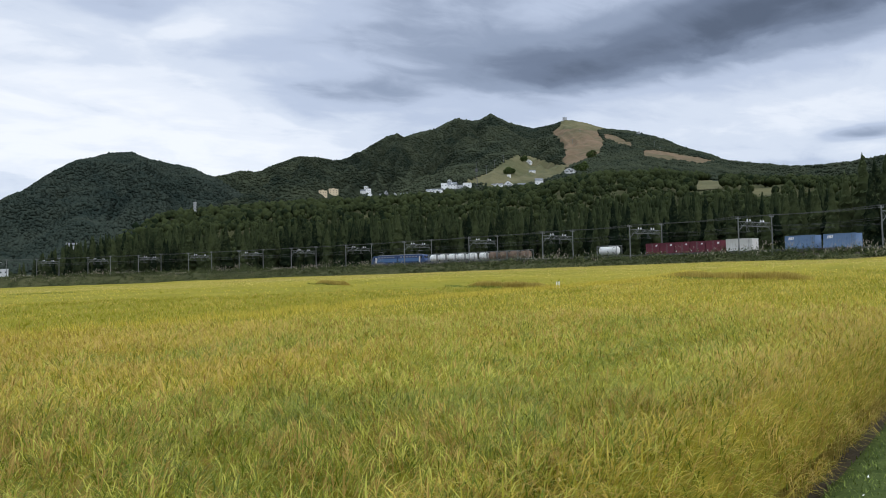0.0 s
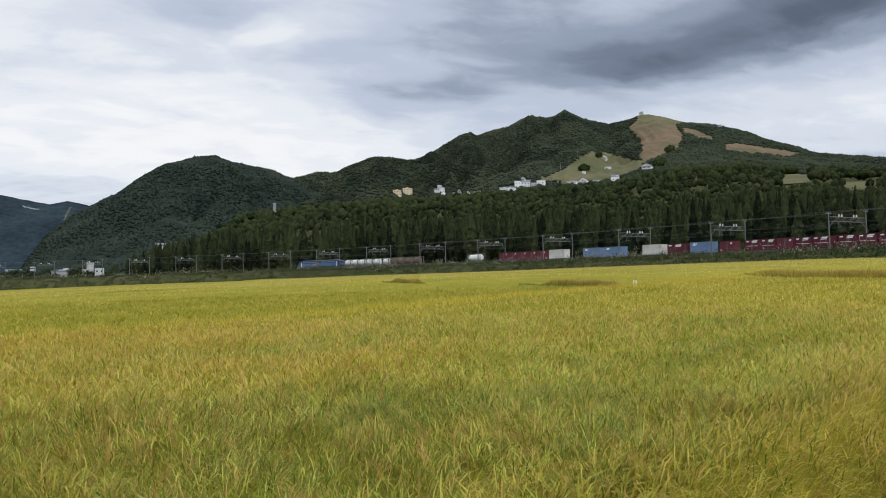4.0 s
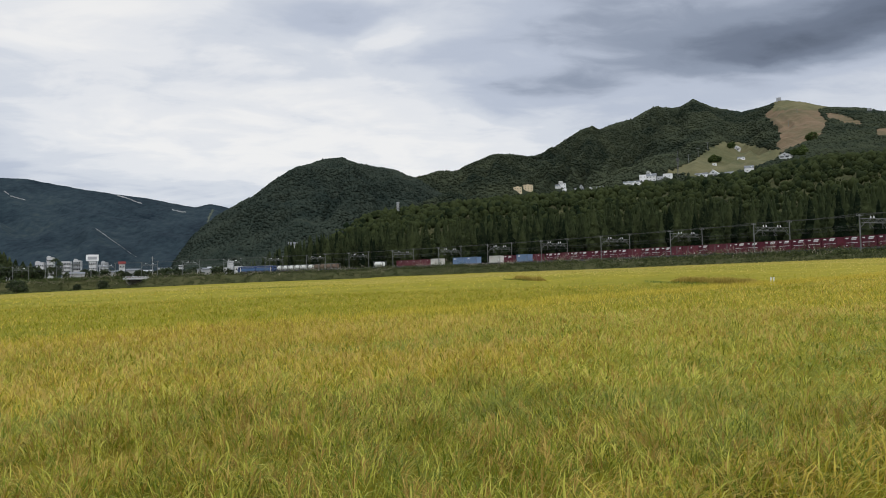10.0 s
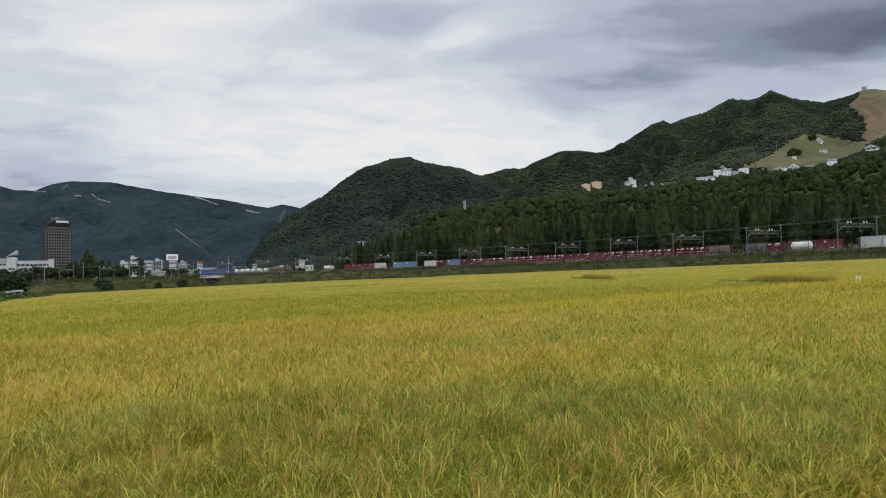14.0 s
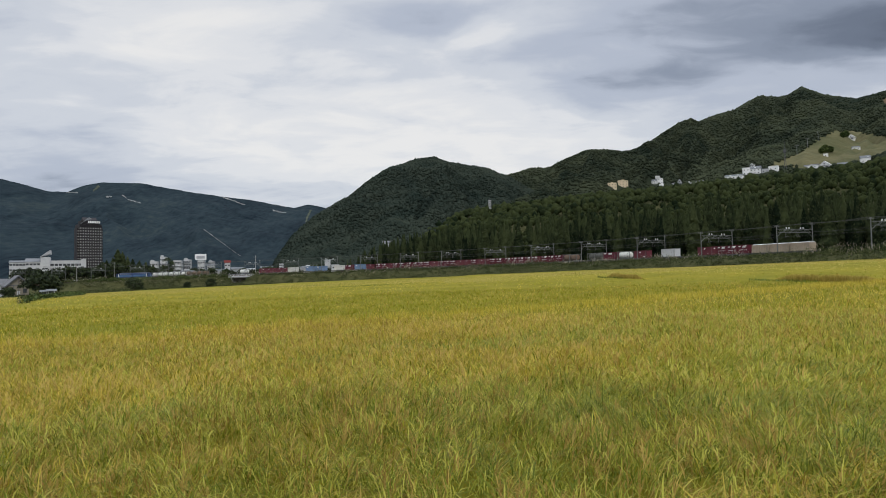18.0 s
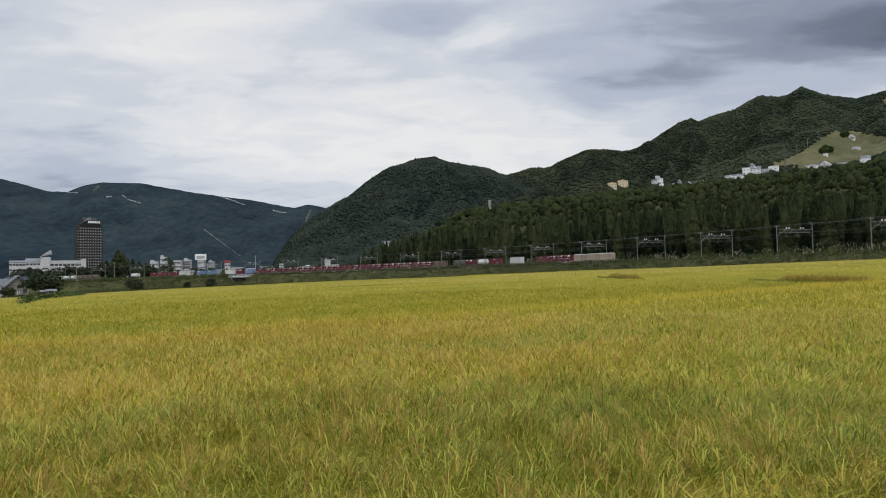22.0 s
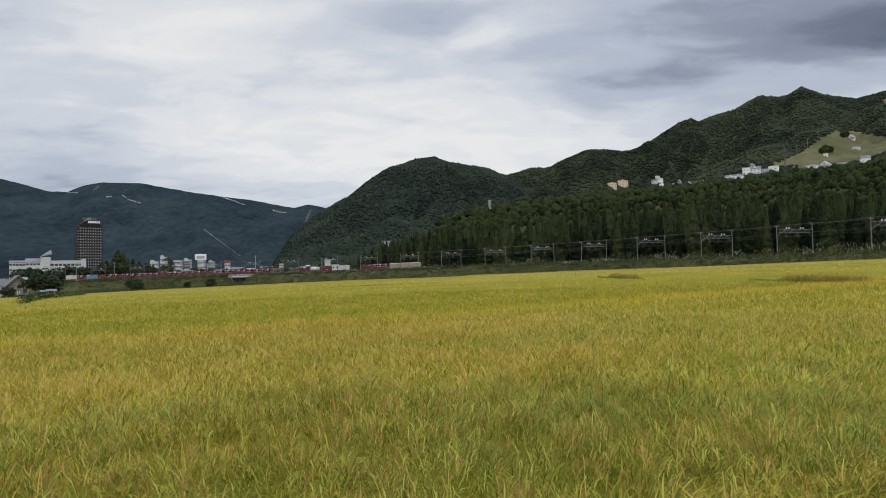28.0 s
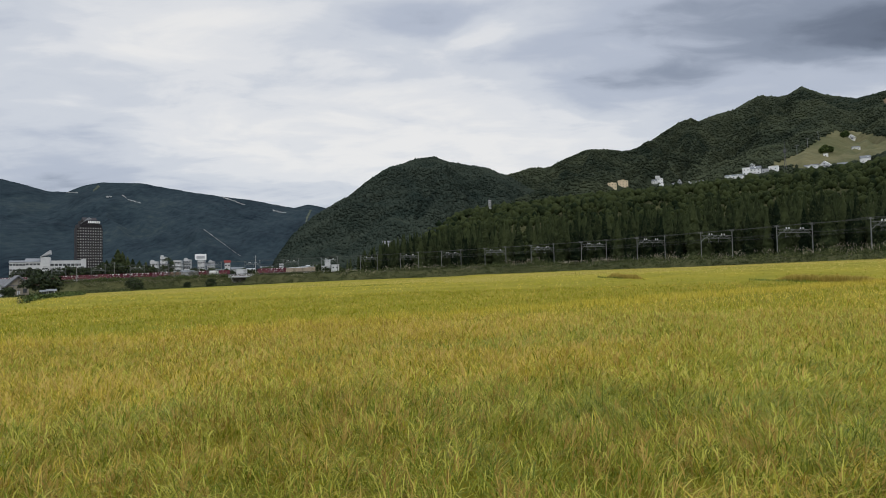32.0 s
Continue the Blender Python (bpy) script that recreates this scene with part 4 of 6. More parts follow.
# ---- freight train ----
M_MAROON = mat("maroon_paint", (0.070, 0.013, 0.024), (0.125, 0.024, 0.038), 0.8, 0.6, 0.15, big=0.4, island=0.3, spec=0.2)
M_MAROON2 = mat("faded_maroon_paint", (0.090, 0.019, 0.030), (0.150, 0.033, 0.046), 0.8, 0.65, 0.15, big=0.4, island=0.3)
M_BOXBLUE = mat("sky_blue_paint", (0.10, 0.165, 0.29), (0.18, 0.265, 0.40), 0.8, 0.6, 0.12, big=0.35)
M_BOXWHITE = mat("dirty_white_paint", (0.44, 0.42, 0.37), (0.68, 0.67, 0.63), 0.7, 0.55, 0.12, big=0.35)
M_BOXGREY = mat("pale_grey_paint", (0.44, 0.45, 0.46), (0.58, 0.59, 0.59), 0.6, 0.55, 0.12, big=0.4)
M_BOXTAN = mat("weathered_tan_boards", (0.26, 0.21, 0.15), (0.40, 0.33, 0.25), 1.2, 0.85, 0.3, big=0.3)
M_TANKBROWN = mat("stained_brown_tank", (0.075, 0.045, 0.032), (0.20, 0.14, 0.10), 0.9, 0.7, 0.1, c3=(0.34, 0.30, 0.25), spec=0.1)
M_TANKWHITE = mat("white_tank_paint", (0.66, 0.66, 0.62), (0.80, 0.80, 0.77), 0.8, 0.4, 0.05)
M_TANKDARK = mat("dull_steel_tank", (0.06, 0.06, 0.055), (0.13, 0.13, 0.12), 0.9, 0.6, 0.05, c3=(0.30, 0.30, 0.28), spec=0.15)
M_DECK = mat("grey_wagon_frame", (0.05, 0.055, 0.06), (0.11, 0.11, 0.11), 1.5, 0.75, 0.2)
M_WHEEL = mat("rusty_wheel", (0.07, 0.05, 0.04), (0.14, 0.10, 0.08), 4.0, 0.6, 0.2, metal=0.4)
M_MARK = mat("white_marking", (0.70, 0.70, 0.70), (0.82, 0.82, 0.82), 3.0, 0.5, 0.0)
M_LOCO = mat("locomotive_blue", (0.020, 0.046, 0.125), (0.036, 0.070, 0.165), 0.8, 0.4, 0.0, big=0.3)
M_LOCO2 = mat("locomotive_light_blue", (0.05, 0.115, 0.24), (0.075, 0.15, 0.29), 0.8, 0.4, 0.0)
M_LOCOROOF = mat("locomotive_roof_grey", (0.16, 0.17, 0.19), (0.26, 0.27, 0.29), 1.5, 0.6, 0.1)
M_GLASS = glass_mat("dark_glass", (0.015, 0.018, 0.022))
M_LENS = mat("headlight_lens", (0.7, 0.7, 0.68), (0.8, 0.8, 0.78), 3.0, 0.1, 0.0)


def bogie(parent, x):
    bm = B()
    for y in (-1.0, 1.0):
        box(bm, x - 1.35, x + 1.35, y - 0.07, y + 0.07, 0.38, 0.62, 0.03)
        for k in (-0.9, 0.9):
            box(bm, x + k - 0.2, x + k + 0.2, y - 0.1, y + 0.1, 0.26, 0.55, 0.03)
    box(bm, x - 0.25, x + 0.25, -1.0, 1.0, 0.42, 0.7, 0.03)
    b = part("bogie", bm, M_DECK, parent)
    for k in (-0.9, 0.9):
        bm = rod(B(), (x + k, -0.78, 0.43), (x + k, 0.78, 0.43), 0.07, 8)
        for y in (-0.6, 0.6):
            rod(bm, (x + k, y - 0.06, 0.43), (x + k, y + 0.06, 0.43), 0.43, 16)
        part("wheelset", bm, M_WHEEL, b)


def flatcar(length, label="grey container flat wagon with two bogies"):
    """z = 0 at the rail's top; x runs back along the train from the wagon's front."""
    w = thing("container_wagon", pose(0, 0, 0), label, "wagon", "wagons of the freight train")
    L = length
    bm = B()
    for y in (-1.22, 1.22):
        box(bm, 0.4, L - 0.4, y - 0.09, y + 0.09, 0.72, 1.0, 0.02)
    box(bm, 0.4, L - 0.4, -0.25, 0.25, 0.6, 0.98, 0.02)
    n = 12
    for i in range(n + 1):
        x = 0.45 + (L - 0.9) * i / n
        box(bm, x - 0.07, x + 0.07, -1.2, 1.2, 0.78, 0.97)
    part("frame", bm, M_DECK, w)
    bm = box(B(), 1.0, L - 1.0, -0.7, 0.7, 0.97, 1.0)
    part("deck", bm, M_DECK, w)
    for x in (0.0, L):
        bm = box(B(), min(x, abs(x - 0.45)), max(x, x - 0.45 if x else 0.45), -0.16, 0.16, 0.72, 0.98, 0.04)
        part("coupler", bm, M_WHEEL, w)
        bm = rod(B(), (0.45 if x == 0 else L - 0.45, -1.15, 1.0), (0.45 if x == 0 else L - 0.45, -1.15, 1.55), 0.03, 6)
        part("grab_rail", bm, M_MARK, w)
    bogie(w, 3.1)
    bogie(w, L - 3.1)
    return w


def case_mesh(name, L, H, material, ribs, proud=0.03):
    """A freight container's shell: panels with pressed ribs, corner posts and rails."""
    bm = box(B(), 0.05, L - 0.05, -1.17, 1.17, 0.06, H - 0.06)
    for x in (0.0, L - 0.14):
        for y in (-1.225, 1.085):
            box(bm, x, x + 0.14, y, y + 0.14, 0, H, 0.015)
    for y in (-1.225, 1.125):
        for z in (0.0, H - 0.12):
            box(bm, 0.14, L - 0.14, y, y + 0.1, z, z + 0.12)
    for i in range(ribs):
        x = 0.3 + (L - 0.6) * (i + 0.5) / ribs
        for y in (-1.17 - proud, 1.17):
            box(bm, x - 0.06, x + 0.06, y, y + proud, 0.12, H - 0.12)
    for k in range(5):
        for x in (0.05 - proud, L - 0.05):
            box(bm, x, x + proud, -0.9 + 0.42 * k, -0.82 + 0.42 * k, 0.12, H - 0.12)
    me = bpy.data.meshes.new(name)
    bm.to_mesh(me)
    bm.free()
    me.materials.append(material)
    return me


def mark_mesh(name, bars):
    """Flat painted bars, each a mesh of its own."""
    out = []
    for x0, x1, z0, z1, sl in bars:
        bm = B()
        vs = [bm.verts.new(c) for c in ((x0, -1.225, z0), (x1, -1.225, z0), (x1 + sl, -1.225, z1), (x0 + sl, -1.225, z1),
                                        (x0, -1.2, z0), (x1, -1.2, z0), (x1 + sl, -1.2, z1), (x0 + sl, -1.2, z1))]
        for f in ((0, 1, 2, 3), (7, 6, 5, 4), (0, 4, 5, 1), (1, 5, 6, 2), (2, 6, 7, 3), (3, 7, 4, 0)):
            bm.faces.new([vs[i] for i in f])
        me = bpy.data.meshes.new(name)
        bm.to_mesh(me)
        bm.free()
        me.materials.append(M_MARK)
        out.append(me)
    return out


def door_mesh(H, x):
    bm = rod(B(), (x, -1.22, 0.2), (x, -1.22, H - 0.2), 0.025, 6)
    me = bpy.data.meshes.new("lock_rod")
    bm.to_mesh(me)
    bm.free()
    me.materials.append(M_MAST)
    return me


S12, S20 = 3.72, 6.06
CASES = {
    "a": (case_mesh("case12", S12, 2.5, M_MAROON, 8), mark_mesh("mark12", ((0.35, 1.05, 1.95, 2.2, 0), (1.75, 3.0, 1.98, 2.28, 0.3), (1.75, 2.9, 1.72, 1.9, 0.1), (0.4, 3.3, 1.02, 1.10, 0), (0.5, 0.8, 0.4, 0.55, 0))), S12, "maroon twelve-foot freight container with white markings"),
    "b": (case_mesh("case12b", S12, 2.5, M_MAROON2, 6), mark_mesh("mark12b", ((2.7, 3.15, 1.75, 2.1, 0.15), (0.3, 0.45, 0.3, 0.5, 0))), S12, "plain maroon twelve-foot freight container"),
    "r": (case_mesh("case20r", S20, 2.5, M_MAROON2, 12), mark_mesh("mark20r", ((2.6, 3.2, 1.75, 2.1, 0.2), (4.4, 5.2, 0.3, 0.5, 0))), S20, "maroon twenty-foot freight container"),
    "m": (case_mesh("case20m", S20, 2.5, M_MAROON, 12), mark_mesh("mark20m", ((0.4, 1.4, 1.9, 2.2, 0), (2.4, 4.0, 1.95, 2.25, 0.3), (2.4, 4.0, 1.65, 1.8, 0.1))), S20, "maroon twenty-foot freight container with white markings"),
    "u": (case_mesh("case20u", S20, 2.6, M_BOXBLUE, 18), mark_mesh("mark20u", ((0.70, 0.95, 1.75, 2.3, 0.16), (1.02, 1.45, 1.75, 2.3, 0.16), (1.56, 1.75, 1.75, 2.3, 0.16))), S20, "light blue twenty-foot freight container"),
    "w": (case_mesh("case20w", S20, 2.6, M_BOXWHITE, 14), mark_mesh("mark20w", ((4.9, 5.6, 1.3, 1.42, 0), (4.9, 5.6, 1.0, 1.12, 0))), S20, "white twenty-foot freight container"),
    "g": (case_mesh("case20g", S20, 2.6, M_BOXGREY, 16), mark_mesh("mark20g", ((5.0, 5.6, 2.1, 2.3, 0),)), S20, "pale grey twenty-foot freight container"),
    "t": (case_mesh("case20t", S20, 2.2, M_BOXTAN, 9, 0.06), None, S20, "tan open-top box container with pale cover"),
}
RODS = {S12: (door_mesh(2.5, 1.7), door_mesh(2.5, 1.98)), S20: (door_mesh(2.5, 5.3), door_mesh(2.5, 5.58))}


def put_case(wagon, kind, x):
    if kind in TANKS:
        return tank(wagon, kind, x)
    me, marks, L, label = CASES[kind]
    c = mesh_part("container", me, wagon, label)
    c.location = (x, 0, 1.005)
    for mark in marks or ():
        mesh_part("marking", mark, c)
    for lock in RODS[L]:
        mesh_part("lock_rod", lock, c)
    if kind == "t":
        bm = prism(B(), [(-1.2, 2.2), (-0.6, 2.42), (0.6, 2.42), (1.2, 2.2)], 0.1, L - 0.1)
        part("cover", bm, M_BOXGREY, c, "pale grey ridge cover")


def tank_meshes(mt, S20=S20):
    bm = B()
    prof = ((0.15, 0.0), (0.22, 0.55), (0.38, 0.92), (0.62, 1.08), (S20 - 0.62, 1.08), (S20 - 0.38, 0.92), (S20 - 0.22, 0.55), (S20 - 0.15, 0.0))
    n = 18
    rings = [[bm.verts.new((x, r * math.cos(6.2832 * k / n), 1.28 + r * math.sin(6.2832 * k / n))) for k in range(n)] for x, r in prof[1:-1]]
    for a, b in zip(rings, rings[1:]):
        for k in range(n):
            bm.faces.new((a[k], a[(k + 1) % n], b[(k + 1) % n], b[k]))
    bm.faces.new(rings[0][::-1])
    bm.faces.new(rings[-1])
    bmesh.ops.recalc_face_normals(bm, faces=bm.faces)
    for f in bm.faces:
        f.smooth = len(f.verts) == 4
    rod(bm, (S20 / 2, 0, 2.3), (S20 / 2, 0, 2.55), 0.28, 12)
    me = bpy.data.meshes.new("tank")
    bm.to_mesh(me)
    bm.free()
    me.materials.append(mt)
    return me


def tank_frame_mesh(S20=S20):
    bm = B()
    for x in (0.0, S20 - 0.14):
        for y in (-1.22, 1.08):
            box(bm, x, x + 0.14, y, y + 0.14, 0, 2.6)
        for z in (0.0, 2.46):
            box(bm, x, x + 0.14, -1.08, 1.08, z, z + 0.14)
    for y in (-1.22, 1.1):
        for z in (0.02, 2.47):
            box(bm, 0.14, S20 - 0.14, y, y + 0.12, z, z + 0.1)
    for y in (-1.16, 1.16):
        rod(bm, (0.1, y, 0.1), (1.5, y, 1.0), 0.05, 5)
        rod(bm, (S20 - 0.1, y, 0.1), (S20 - 1.5, y, 1.0), 0.05, 5)
        rod(bm, (0.1, y, 2.5), (1.3, y, 1.6), 0.05, 5)
        rod(bm, (S20 - 0.1, y, 2.5), (S20 - 1.3, y, 1.6), 0.05, 5)
    box(bm, 0.8, S20 - 0.8, -0.5, 0.5, 2.42, 2.47)
    me = bpy.data.meshes.new("tank_frame")
    bm.to_mesh(me)
    bm.free()
    me.materials.append(M_MAST)
    return me


TANKS = {"T": (tank_meshes(M_TANKWHITE), "white tank container in a steel frame"), "D": (tank_meshes(M_TANKDARK), "dull steel tank container in a frame"),
         "h": (tank_meshes(M_TANKWHITE, S12), "short white tank container in a steel frame"), "n": (tank_meshes(M_TANKBROWN, S12), "short stained brown tank container in a frame"), "d": (tank_meshes(M_TANKDARK, S12), "short dull steel tank container in a frame")}
FRAME_LONG, FRAME_SHORT = tank_frame_mesh(), tank_frame_mesh(S12)


def tank(wagon, kind, x):
    me, label = TANKS[kind]
    c = mesh_part("tank_container", me, wagon, label)
    c.location = (x, 0, 1.005)
    mesh_part("tank_frame", FRAME_LONG if kind.isupper() else FRAME_SHORT, c)


def locomotive():
    """Two blue sections, back to back; x runs back from the front."""
    e = thing("electric_locomotive", pose(0, 0, 0), "two-section blue electric locomotive with grey roof", "locomotive")
    for half in (0, 1):
        def X(x):
            return x if half == 0 else 25.0 - x
        bm = B()
        a = [(X(x), z) for x, z in ((0.35, 1.05), (0.15, 1.7), (0.95, 3.45), (1.5, 3.62), (12.35, 3.62), (12.35, 1.05))]
        left = [bm.verts.new((x, -1.45, z)) for x, z in a]
        right = [bm.verts.new((x, 1.45, z)) for x, z in a]
        bm.faces.new(left)
        bm.faces.new(right[::-1])
        for i in range(6):
            bm.faces.new((left[i], right[i], right[(i + 1) % 6], left[(i + 1) % 6]))
        bmesh.ops.recalc_face_normals(bm, faces=bm.faces)
        bmesh.ops.bevel(bm, geom=list(bm.edges), offset=0.07, segments=2, affect="EDGES")
        body = part("body", bm, M_LOCO, e)
        for y in (-1.475, 1.455):
            bm = box(B(), min(X(2.6), X(12.2)), max(X(2.6), X(12.2)), y, y + 0.02, 1.5, 2.55)
            part("side_panel", bm, M_LOCO2, body, "lighter blue side panel")
            bm = B()
            for k in range(6):
                c = X(4.0 + 1.35 * k)
                box(bm, c - 0.45, c + 0.45, y - 0.01, y + 0.03, 2.85, 3.2)
            part("louvre", bm, M_LOCOROOF, body)
            c = X(1.75)
            part("cab_window", box(B(), c - 0.35, c + 0.35, y - 0.005, y + 0.025, 2.35, 3.05, 0.01), M_GLASS, body)
            c = X(2.45)
            part("cab_door", box(B(), c - 0.3, c + 0.3, y - 0.004, y + 0.022, 1.15, 3.1, 0.01), M_BOXWHITE, body, "white cab door")
        bm = B()
        sgn = 1 if half == 0 else -1
        for y in (-0.65, 0.65):
            vs = [bm.verts.new(c) for c in ((X(0.52) - 0.03 * sgn, y - 0.55, 2.45), (X(0.52) - 0.03 * sgn, y + 0.55, 2.45), (X(0.86) - 0.03 * sgn, y + 0.5, 3.2), (X(0.86) - 0.03 * sgn, y - 0.5, 3.2))]
            bm.faces.new(vs)
        bmesh.ops.solidify(bm, geom=list(bm.faces), thickness=0.03)
        part("windscreen", bm, M_GLASS, body)
        for y in (-0.95, 0.95):
            part("headlight", rod(B(), (X(0.20), y, 1.75), (X(0.12), y, 1.75), 0.13, 12), M_LENS, body)
        part("skirt", box(B(), min(X(0.5), X(12.2)), max(X(0.5), X(12.2)), -1.35, 1.35, 0.55, 1.05, 0.05), M_DECK, body)
        bm = box(B(), min(X(3.0), X(11.8)), max(X(3.0), X(11.8)), -1.0, 1.0, 3.6, 3.85, 0.06)
        part("roof_hatch", bm, M_LOCOROOF, body)
        bm = B()
        c = X(3.6)
        for y in (-0.5, 0.5):
            rod(bm, (c, y, 3.85), (c + 0.9 * sgn, y * 0.8, 4.35), 0.035, 5)
            rod(bm, (c + 0.9 * sgn, y * 0.8, 4.35), (c, y, 4.95), 0.03, 5)
        rod(bm, (c, -0.85, 4.97), (c, 0.85, 4.97), 0.04, 6)
        part("pantograph", bm, M_MAST, body)
        bogie(e, X(3.0))
        bogie(e, X(9.6))
    part("gangway", box(B(), 12.36, 12.64, -0.5, 0.5, 1.1, 3.1, 0.04), M_DECK, e)
    return e


rnd = random.Random(11)


def reds(n):
    return [("a" if rnd.random() < 0.68 else "b", 0.55 + 3.98 * i) for i in range(n)]


# start of each wagon behind the locomotive's front, its length, and what it carries
WAGONS = [(25.4, 20.4, [("h", 0.5 + 3.95 * i) for i in range(5)]), (46.0, 20.4, [("h", 0.5)] + [("n", 4.45 + 3.95 * i) for i in range(4)]), (66.6, 16.0, []), (82.8, 20.2, [("T", 6.4)]),
          (103.2, 20.6, [("b", 0.5 + 3.98 * i) for i in range(5)]), (124.0, 20.2, [("w", 0.3), ("u", 13.4)]), (144.4, 20.4, [("u", 0.5), ("w", 13.4)]),
          (165.0, 20.9, [("m", 0.4), ("u", 7.2), ("b", 15.4)])]
WAGONS += [(186.2 + 21.1 * k, 20.9, reds(5)) for k in range(5)]
WAGONS += [(291.8, 20.4, reds(3) + [("n", 12.7), ("n", 16.5)]), (312.4, 19.6, [("d", 5.2), ("d", 9.0), ("m", 13.5)]), (332.2, 20.2, [("T", 0.4), ("r", 8.4)]), (352.6, 15.2, [("g", 0.4)]),
           (368.0, 20.3, [("b", 0.4), ("b", 4.3), ("a", 8.3), ("a", 12.2), ("a", 16.1)]), (388.5, 20.6, [("t", 0.5), ("t", 7.1), ("t", 13.7)])]
SPEED, HEAD = 19.70, 175.4


def run(t):
    """How far the train has run by a time: it slows a little towards the end."""
    late = max(0.0, t - 24.0)
    return SPEED * (t - 0.07 * late * late / (late + 1.0))


TRAIN = [(locomotive(), 0.0, 25.0)]
for start, length, load in WAGONS:
    w = flatcar(length)
    for kind, x in load:
        put_case(w, kind, x)
    TRAIN.append((w, start, length))


def on_rails(s0, length):
    """The pose of a vehicle whose front stands at s0 on the near track."""
    a, b = line_at(s0 + 2, NEAR_TRACK), line_at(s0 + length - 2, NEAR_TRACK)
    h = math.atan2(b[1] - a[1], b[0] - a[0])
    za, zb = float(rail_z(s0 + 2)), float(rail_z(s0 + length - 2))
    return pose(a[0] - 2 * math.cos(h), a[1] - 2 * math.sin(h), za - 0.0, 0, -math.degrees(math.atan2(zb - za, length - 4)), math.degrees(h))


# ---- woods ----
def cedar_mesh(seed, whorls=22, boughs=7, sprays=3, fine=0.6, material=M_CEDAR_TREE):
    """A tall cedar: whorls of drooping boughs, each a few overlapping sprays of foliage, over a dense core."""
    g = np.random.default_rng(seed)
    V, F = [], []
    lean = g.random() * 6.283
    for k in range(whorls):
        t = (k + 0.6 * g.random()) / whorls
        # wide low down, rounded over towards the tip, uneven from whorl to whorl
        R = 0.165 * (1 - t) ** 0.72 * (0.68 + 0.5 * g.random()) + 0.004
        a0 = g.random() * 6.283
        for i in range(boughs):
            a = a0 + 6.283 * (i + 0.8 * g.random()) / boughs
            reach = R * (0.65 + 0.5 * g.random()) * (1 + 0.12 * math.cos(a - lean))
            z = 0.04 + 0.93 * t + 0.03 * g.random()
            for m in range(sprays):
                q = (0.45 + 0.55 * (m + g.random()) / sprays)
                r, aa = reach * q, a + 0.5 * (g.random() - 0.5)
                L = fine * (0.020 + 0.30 * R) * (0.6 + 0.8 * g.random())
                w, drop = L * (0.30 + 0.30 * g.random()), L * (0.3 + 0.8 * g.random())
                c, s = math.cos(aa), math.sin(aa)
                zz = z - 0.35 * r * q + 0.014 * (g.random() - 0.5)
                b = len(V)
                for out, side, dz in ((-0.45, 0, 0.45 * drop), (0.05, -1, -0.1 * drop), (0.45, 0.2 * (g.random() - 0.5), -drop), (0.05, 1, -0.25 * drop)):
                    V.append(((r + out * L) * c - side * w * s, (r + out * L) * s + side * w * c, zz + dz))
                F += [(b, b + 1, b + 2), (b, b + 2, b + 3)]
    # the body of the crown: ledges of foliage that bulge and sag
    b = len(V)
    rings, around = (26, 13) if sprays > 2 else (14, 9)
    lump = g.random((rings, around))
    lump = (lump + np.roll(lump, 1, 1) + np.roll(lump, 1, 0)) / 3
    for k in range(rings):
        t = k / rings
        ledge = 0.80 + 0.32 * (1 - (t * 9 + 0.4 * math.sin(7 * t + seed)) % 1.0)
        for i in range(around):
            q = 0.150 * (1 - t) ** 0.72 * ledge * (0.35 + 1.1 * lump[k, i])
            an = 6.283 * (i + 0.5 * (k % 2)) / around
            V.append((q * math.cos(an), q * math.sin(an), 0.03 + 0.95 * t - 0.3 * q * lump[k, i]))
    V.append((0, 0, 1.0))
    for k in range(rings):
        for i in range(around):
            o, q = b + k * around + i, b + k * around + (i + 1) % around
            if k == rings - 1:
                F.append((o, q, b + rings * around))
            else:
                F += [(o, q, q + around), (o, q + around, o + around)]
    return mesh_of("cedar_crown", V, F, material, True)


CEDAR_AZ = (-8, -5.5, -1.9, 2, 6, 10, 15, 19, 24, 28.6, 33, 37.6, 42, 46, 50, 52.4, 53.3, 54.3, 55, 56, 58)
CEDAR_EL = (.03, .049, .075, .081, .080, .083, .091, .095, .102, .098, .094, .101, .1035, .103, .100, .106, .124, .137, .131, .139, .14)


